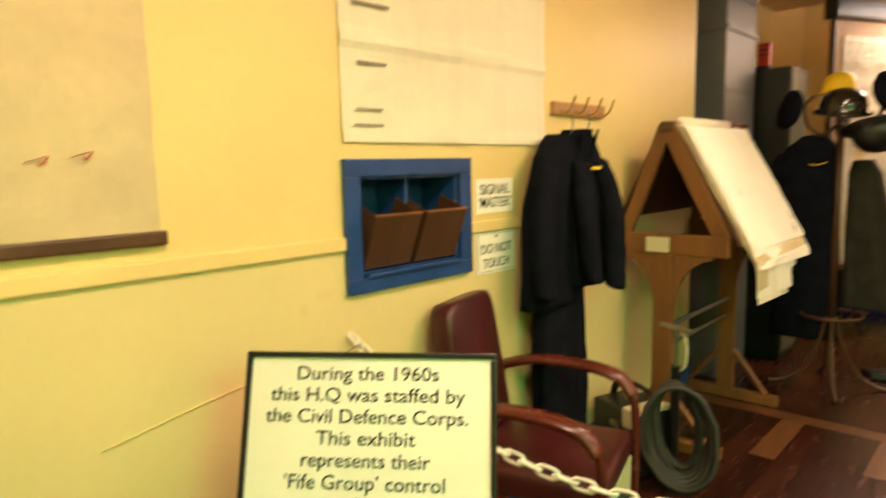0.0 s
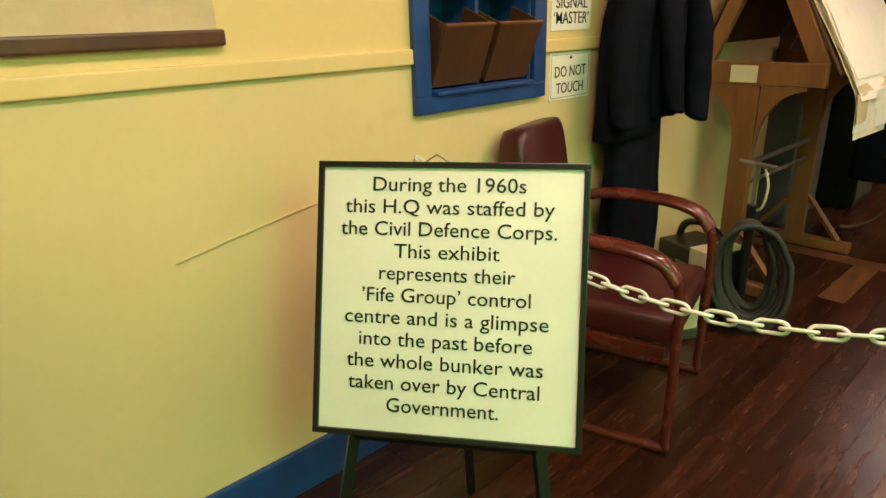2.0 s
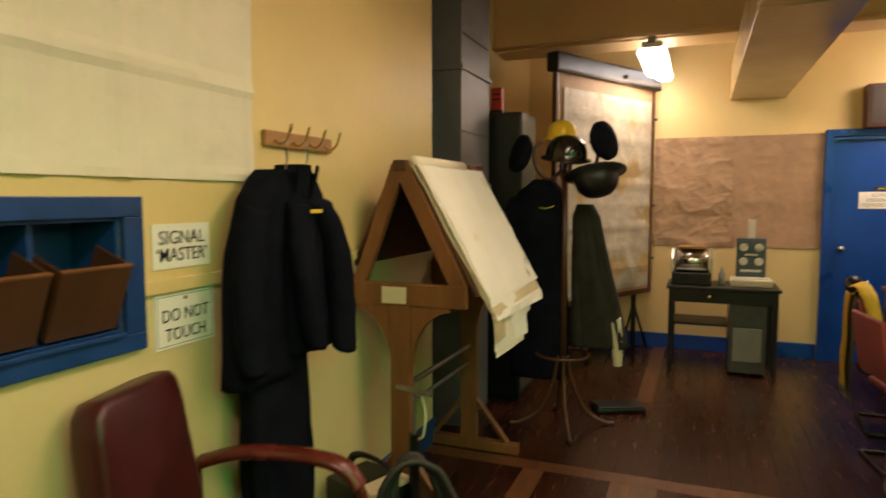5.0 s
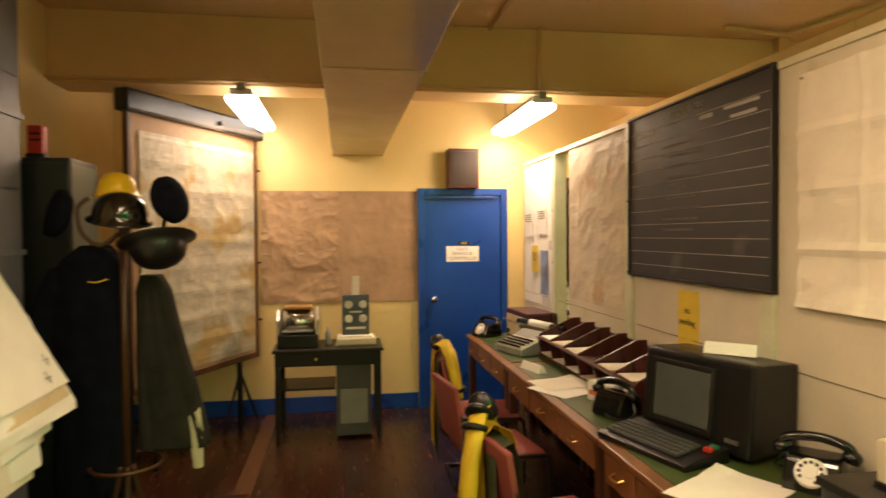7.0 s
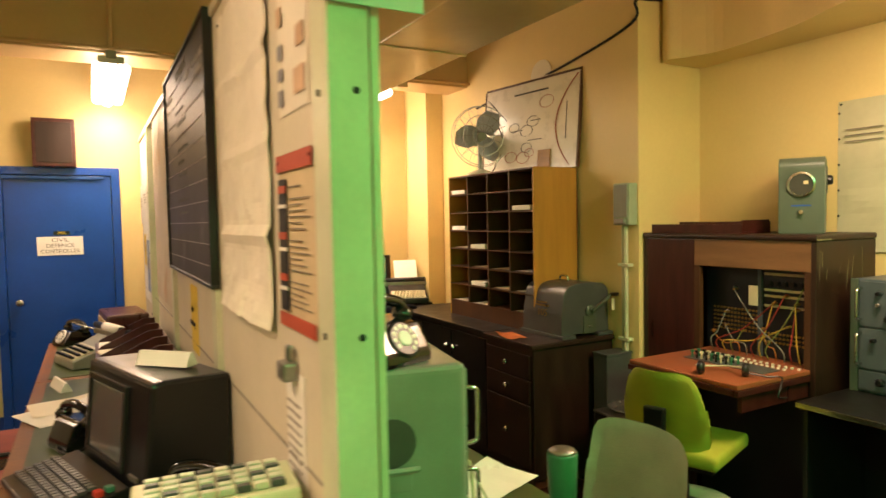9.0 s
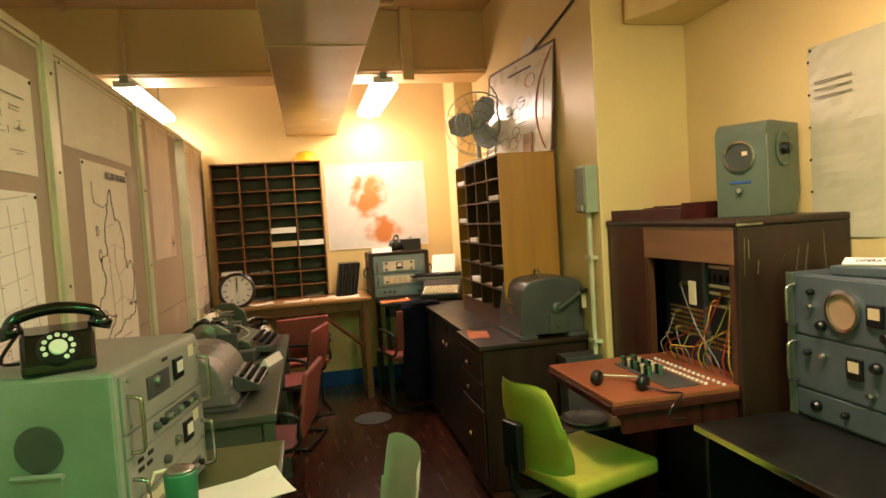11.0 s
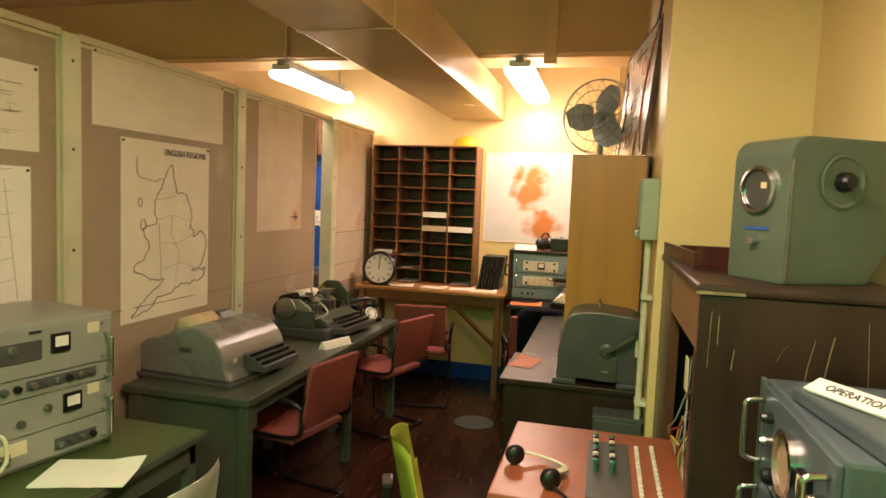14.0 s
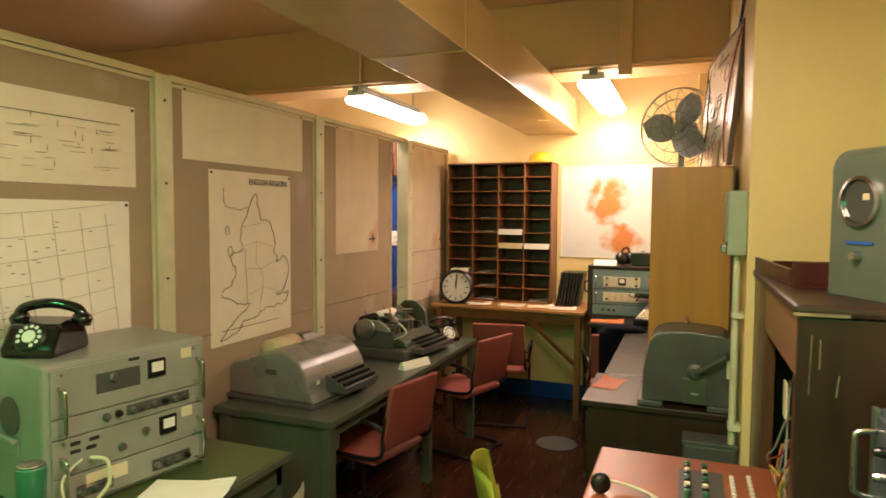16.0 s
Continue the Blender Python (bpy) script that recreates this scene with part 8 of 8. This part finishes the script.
    h = thing("operator_headset", pose(4.31, 3.10, 0.885), "black operator headset with a pale band", "headset")
    part("earcup", lathe([(0.028, 0), (0.031, 0.013), (0.025, 0.027), (0, 0.029)], 16, pose(-0.06, 0.09, 0.031, 90, 0, 30)), BLACK, h, smooth=True)
    part("earcup", lathe([(0.028, 0), (0.031, 0.013), (0.025, 0.027), (0, 0.029)], 16, pose(0.06, -0.05, 0.031, 90, 0, 30)), BLACK, h, smooth=True)
    part("headband", tube(smooth_path([(-0.06, 0.09, 0.04), (0.02, 0.12, 0.02), (0.10, 0.06, 0.02), (0.06, -0.05, 0.04)]), 0.012, 8, False, 0.35), FRAMEPAINT, h, smooth=True)
    part("cord", tube(smooth_path([(0.06, -0.06, 0.02), (0.12, -0.12, 0.006), (0.16, -0.17, 0.006), (0.10, -0.205, -0.02), (0.08, -0.21, -0.06), (0.14, -0.21, -0.07)]), 0.004, 6), BLACK, h)
    tr = thing("wooden_tray", pose(4.86, 3.62, top, 0, 0, 4), "shallow brown wooden tray on the switchboard", "tray")
    part("floor_board", box(-0.13, -0.28, 0, 0.13, 0.28, 0.008), MAHOGANY, tr)
    part("rim_board", boxes([(-0.13, -0.28, 0.008, -0.12, 0.28, 0.05), (0.12, -0.28, 0.008, 0.13, 0.28, 0.06), (-0.12, -0.28, 0.008, 0.12, -0.27, 0.07), (-0.12, 0.27, 0.008, 0.12, 0.28, 0.03), (-0.12, 0.0, 0.008, 0.12, 0.01, 0.055)], 0.002), MAHOGANY, tr)


switchboard()


def green_speaker():
    g = thing("loudspeaker_unit", pose(4.868, 3.095, 1.508, 0, 0, -61), "green-grey steel loudspeaker unit with round chrome-rimmed grille", "loudspeaker")
    w, d, h = 0.198, 0.325, 0.372
    outline = [(0.0, 0.0), (0.265, 0.0), (d, 0.085), (d, h)] + [(0.055 - 0.055 * math.sin(radians(a)), h - 0.055 + 0.055 * math.cos(radians(a))) for a in range(0, 91, 15)]
    part("case", prism(outline, -w / 2, w / 2, "x", 0.004), TEAL, g)
    part("side_trim", prism([(0.004, 0.004), (0.008, 0.004), (0.008, h - 0.06), (0.004, h - 0.06)], w / 2, w / 2 + 0.004, "x"), STEEL, g)
    part("grille_ring", lathe([(0.062, 0), (0.062, 0.010), (0.053, 0.012), (0.053, 0.002), (0, 0.002)], 32, pose(0, -0.001, 0.238, 90)), CHROME, g)
    part("grille", lathe([(0.052, 0), (0.052, 0.004), (0, 0.004)], 24, pose(0, -0.001, 0.238, 90)), GLASSDARK, g, "dark glazed speaker window")
    # reflection in the speaker glass, put on as a small pale plate
    part("window_glint", box(0.010, -0.006, 0.240, 0.030, -0.0052, 0.256), OLDPAPER, g, "pale glint painted on the window")
    part("knob", lathe([(0.013, 0), (0.010, 0.020), (0, 0.020)], 12, pose(0, -0.001, 0.105, 90)), CHROME, g)
    part("badge", box(-0.042, -0.003, 0.133, 0.042, -0.0005, 0.140), mat("blue_badge", (0.02, 0.09, 0.4), 0.4), g)
    part("side_dish", lathe([(0.066, 0), (0.070, 0.004), (0.064, 0.007), (0.058, 0.002), (0, 0.001)], 30, pose(w / 2, 0.16, 0.262, 0, 90)), TEAL, g, "round pressed recess")
    part("side_knob", lathe([(0.026, 0), (0.024, 0.022), (0.018, 0.030), (0, 0.030)], 16, pose(w / 2 + 0.001, 0.16, 0.262, 0, 90)), BLACK, g)


green_speaker()
wm = wall_paper("covered_wall_map", 3.12, 1.41, 1.1, 0.76, mat("plastic_covered_map", (0.52, 0.50, 0.34), 0.22, vary=0.12, scale=4, bump=0.15, fine=14), "plastic-covered wall map held with drawing pins", "map", RIGHT, XR, amp=0.010, seed=111,
                writing=[(0.04, 0.55 + 0.03 * k, 0.22, 0.556 + 0.03 * k) for k in range(3)])
for k in range(6):
    part("pin", lathe([(0.006, 0), (0.005, 0.003), (0, 0.004)], 8, pose(0.01, -0.012, 0.05 + 0.13 * k, 90)), INK, wm)


def transmitter():
    d = thing("black_desk", pose(0, 0, 0), "black desk with a bright metal front edge", "desk")
    part("top", box(4.475, 1.80, 0.772, XR - 0.01, 2.868, 0.80, 0.004), BLACKPAINT, d)
    part("edge_strip", box(4.469, 1.80, 0.776, 4.475, 2.868, 0.798, 0.001), CHROME, d, "bright metal edge strip")
    part("side", box(4.50, 2.83, 0, XR - 0.01, 2.85, 0.772), BLACKPAINT, d)
    part("side", box(4.50, 1.82, 0, XR - 0.01, 1.84, 0.772), BLACKPAINT, d)
    part("modesty_panel", box(4.95, 1.84, 0.15, 4.97, 2.83, 0.772), BLACKPAINT, d)
    r = thing("transmitter_rack", pose(4.862, 2.60, 0.80, 0, 0, RIGHT), "blue-grey transmitter rack with chrome handles and dials", "radio")
    w, h = 0.50, 0.51
    part("case", box(-w / 2, 0.0, 0, w / 2, 0.33, h, 0.01), BLUEGREY, r)
    part("corner_strip", box(-w / 2 - 0.002, -0.012, 0, -w / 2 + 0.03, 0.0, h, 0.003), TEAL, r)
    for z0, z1 in ((0.015, 0.10), (0.11, 0.29), (0.30, 0.50)):
        part("front_panel", box(-w / 2 + 0.035, -0.010, z0, w / 2 - 0.005, 0.0, z1, 0.002), BLUEGREY, r)
    part("dial_ring", lathe([(0.068, 0), (0.068, 0.014), (0.058, 0.016), (0.058, 0.004), (0, 0.004)], 28, pose(0.0, -0.010, 0.40, 90)), CHROME, r)
    part("dial_face", lathe([(0.057, 0.004), (0.057, 0.006), (0, 0.006)], 26, pose(0.0, -0.010, 0.40, 90)), BROWNPAPER, r)
    for x, z in ((0.12, 0.40), (0.04, 0.22)):
        m_ = part("meter", box(x - 0.03, -0.022, z - 0.035, x + 0.03, -0.010, z + 0.035, 0.004), BLACK, r)
        part("meter_face", box(x - 0.02, -0.0235, z - 0.01, x + 0.02, -0.022, z + 0.025), OLDPAPER, m_)
    for i, (x, z) in enumerate(((-0.13, 0.45), (-0.13, 0.40), (-0.09, 0.34), (-0.15, 0.24), (-0.08, 0.24), (0.12, 0.24), (0.18, 0.2), (0.2, 0.42), (-0.12, 0.06), (0.0, 0.06), (0.1, 0.15), (0.16, 0.34))):
        rr = 0.018 if i % 3 == 2 else 0.011
        part("knob", lathe([(rr, 0), (rr, 0.015), (rr * 0.7, 0.024), (0, 0.024)], 12, pose(x, -0.010, z, 90)), [BLACK, CHROME, BLACK][i % 3], r)
    for z0 in (0.13, 0.33):
        for x in (-w / 2 + 0.045, w / 2 - 0.03):
            part("handle", tube(smooth_path([(x, -0.01, z0), (x, -0.045, z0 + 0.006), (x, -0.05, z0 + 0.03), (x, -0.05, z0 + 0.11), (x, -0.045, z0 + 0.134), (x, -0.01, z0 + 0.14)], 4), 0.0065), CHROME, r, smooth=True)
    f = thing("blue_folder", pose(5.0, 2.52, 1.312, 0, 0, 8), "blue-grey folder lying on the transmitter", "folder")
    part("cover", box(-0.11, -0.17, 0, 0.15, 0.17, 0.03, 0.006), BLUEGREY, f)
    s = thing("operations_clerk_plate", pose(4.972, 2.50, 1.356, -66, 0, -60), "white desk plate lettered operations clerk #1", "name plate")
    part("plate", box(-0.16, -0.003, -0.022, 0.16, 0.003, 0.022, 0.001), WHITE, s)
    part("writing", letters("OPERATIONS CLERK #1", 0.026, 0.245), INK, s, m=pose(0, -0.0038, 0))


transmitter()


def curved_back(half, taper, z0, height, bow, y0, lean, thick):
    """A padded chair back, bowed across and leaning, its upper corners drawn in."""
    bm = bmesh.new()
    n, rows_ = 12, 10
    gg = []
    for j in range(rows_ + 1):
        v = j / rows_
        hw = half * (1 - taper * v ** 3) * (0.93 if j in (0, rows_) else 1)
        gg.append([bm.verts.new((hw * (2 * i / n - 1), y0 + bow * (2 * i / n - 1) ** 2 + lean * v, z0 + height * v - 0.02 * abs(2 * i / n - 1) ** 6 * (1 if v > 0.5 else -1))) for i in range(n + 1)])
    for j in range(rows_):
        for i in range(n):
            bm.faces.new((gg[j][i], gg[j][i + 1], gg[j + 1][i + 1], gg[j + 1][i]))
    bmesh.ops.solidify(bm, geom=bm.faces[:], thickness=thick)
    rim = [e for e in bm.edges if len(e.link_faces) == 2 and e.calc_face_angle(0) > 0.9]
    bmesh.ops.bevel(bm, geom=rim, offset=thick * 0.3, segments=2, affect="EDGES")
    return bm


def lime_chair():
    c = thing("swivel_chair", pose(4.17, 3.20, 0, 0, 0, -71), "lime green upholstered swivel chair with black back bracket", "chair")
    # local: front to +y
    part("seat", box(-0.215, -0.20, 0.545, 0.215, 0.22, 0.61, 0.022, seg=3), LIME, c, smooth=True)
    part("seat_pan", box(-0.19, -0.18, 0.525, 0.19, 0.19, 0.545, 0.006), BLACK, c)
    part("backrest", curved_back(0.19, 0.30, 0.615, 0.35, 0.06, -0.24, -0.07, 0.04), LIME, c, smooth=True)
    part("back_bracket", box(-0.045, -0.30, 0.635, 0.045, -0.265, 0.815, 0.008), BLACK, c, m=pose(0, -0.03, 0, 0, 0, 0))
    part("back_arm", tube(smooth_path([(0, -0.32, 0.66), (0, -0.31, 0.55), (0, -0.2, 0.515), (0, 0, 0.525)]), 0.016), BLACK, c)
    part("column", cyl((0, 0, 0.06), (0, 0, 0.545), 0.024), BLACK, c)
    part("foot_ring", lathe([(0.245, 0.275), (0.255, 0.283), (0.245, 0.292), (0.15, 0.296), (0.145, 0.275)], 40), FRAMEPAINT, c, "pale painted foot ring", smooth=True)
    for k in range(4):
        a = radians(45 + 90 * k)
        part("strut", tube([(0.02 * math.cos(a), 0.02 * math.sin(a), 0.26), (0.20 * math.cos(a), 0.20 * math.sin(a), 0.283)], 0.009), BLACK, c)
        part("spoke", tube([(0.02 * math.cos(a), 0.02 * math.sin(a), 0.08), (0.25 * math.cos(a), 0.25 * math.sin(a), 0.02)], 0.014), BLACK, c)


def sage_chair():
    c = thing("shell_chair", pose(3.16, 2.72, 0, 0, 0, 95), "pale sage cloth chair with a curved back on a tubular frame", "chair")
    part("seat", box(-0.20, -0.20, 0.45, 0.20, 0.20, 0.49, 0.016, seg=3), SAGE, c, smooth=True)
    part("backrest", curved_back(0.205, 0.08, 0.55, 0.36, 0.05, -0.25, -0.055, 0.026), SAGE, c, smooth=True)
    part("back_bracket", box(-0.03, -0.262, 0.46, 0.03, -0.245, 0.66, 0.004), HAMMERDARK, c)
    part("back_arm", tube(smooth_path([(0, -0.255, 0.60), (0, -0.25, 0.47), (0, -0.18, 0.435), (0, 0, 0.43)]), 0.014), HAMMERDARK, c)
    for s in (-1, 1):
        part("frame_side", tube(smooth_path([(s * 0.17, -0.20, 0.012), (s * 0.17, -0.16, 0.40), (s * 0.17, -0.10, 0.44), (s * 0.17, 0.12, 0.44), (s * 0.17, 0.18, 0.40), (s * 0.17, 0.21, 0.012)], 5), 0.011), HAMMERDARK, c, smooth=True)


lime_chair()
sage_chair()


def pedal_bin():
    b = thing("ash_stand", pose(4.50, 3.86, 0), "dark box with a shiny round aluminium tray", "ash tray")
    part("body", box(-0.16, -0.12, 0, 0.16, 0.12, 0.50, 0.008), BLACKPAINT, b)
    part("tray", lathe([(0.05, 0.505), (0.09, 0.508), (0.12, 0.525), (0.125, 0.525), (0.10, 0.503), (0.0, 0.501)], 26), TRAYMETAL, b, smooth=True)
    part("rim", box(-0.165, -0.125, 0.49, 0.165, 0.125, 0.502, 0.003), STEEL, b)
    s = thing("grey_case", pose(4.58, 4.08, 0), "narrow dark grey case standing beside the switchboard", "case")
    part("body", box(-0.10, -0.06, 0, 0.10, 0.06, 0.78, 0.008), HAMMERDARK, s)
    part("lid", box(-0.104, -0.064, 0.78, 0.104, 0.064, 0.795, 0.003), HAMMERDARK, s)


pedal_bin()

# ---------------------------------------------------------------- floor boards, last
rnd = random.Random(77)
meshes = {}
def plank_mesh(w, l, light):
    key = (round(w, 3), round(l, 2), light)
    if key not in meshes:
        bm = bmesh.new()
        add_box(bm, 0, 0, -0.015, w, l, 0)
        me = bpy.data.meshes.new("plank")
        bm.to_mesh(me)
        bm.free()
        me.materials.append(PLANKLIGHT if light else PLANK)
        meshes[key] = me
    return meshes[key]


x, row = -1.5, 0
while x < XR:
    w = 0.1170
    y = -2.1
    first = rnd.choice((0.9, 1.3, 1.7, 2.1))
    while y < YB:
        l = first if y < -2.0 else rnd.choice((1.9, 2.3, 2.6))
        l = min(l, YB - y)
        if YB - (y + l) < 0.5:
            l = YB - y
        spans = [(y, l)]
        if x < 1.6 and y < 3.87 < y + l:
            spans = [(y, 3.87 - y), (3.99, y + l - 3.99)]
        for yy, ll in spans:
            if ll > 0.05:
                light = rnd.random() < 0.02 or (abs(x + 0.10) < 0.06 and yy < 3.0)
                ob = new("plank", plank_mesh(w - 0.0018, ll - 0.002, light))
                ob.parent = sub
                ob.location = (x, yy, 0)
        y += l
    x += w
    row += 1
x = -1.5
while x < 1.6:
    ob = new("plank", plank_mesh(1.548, 0.1185, True))
    ob.parent = sub
    ob.location = (x, 3.871, 0)
    x += 1.55
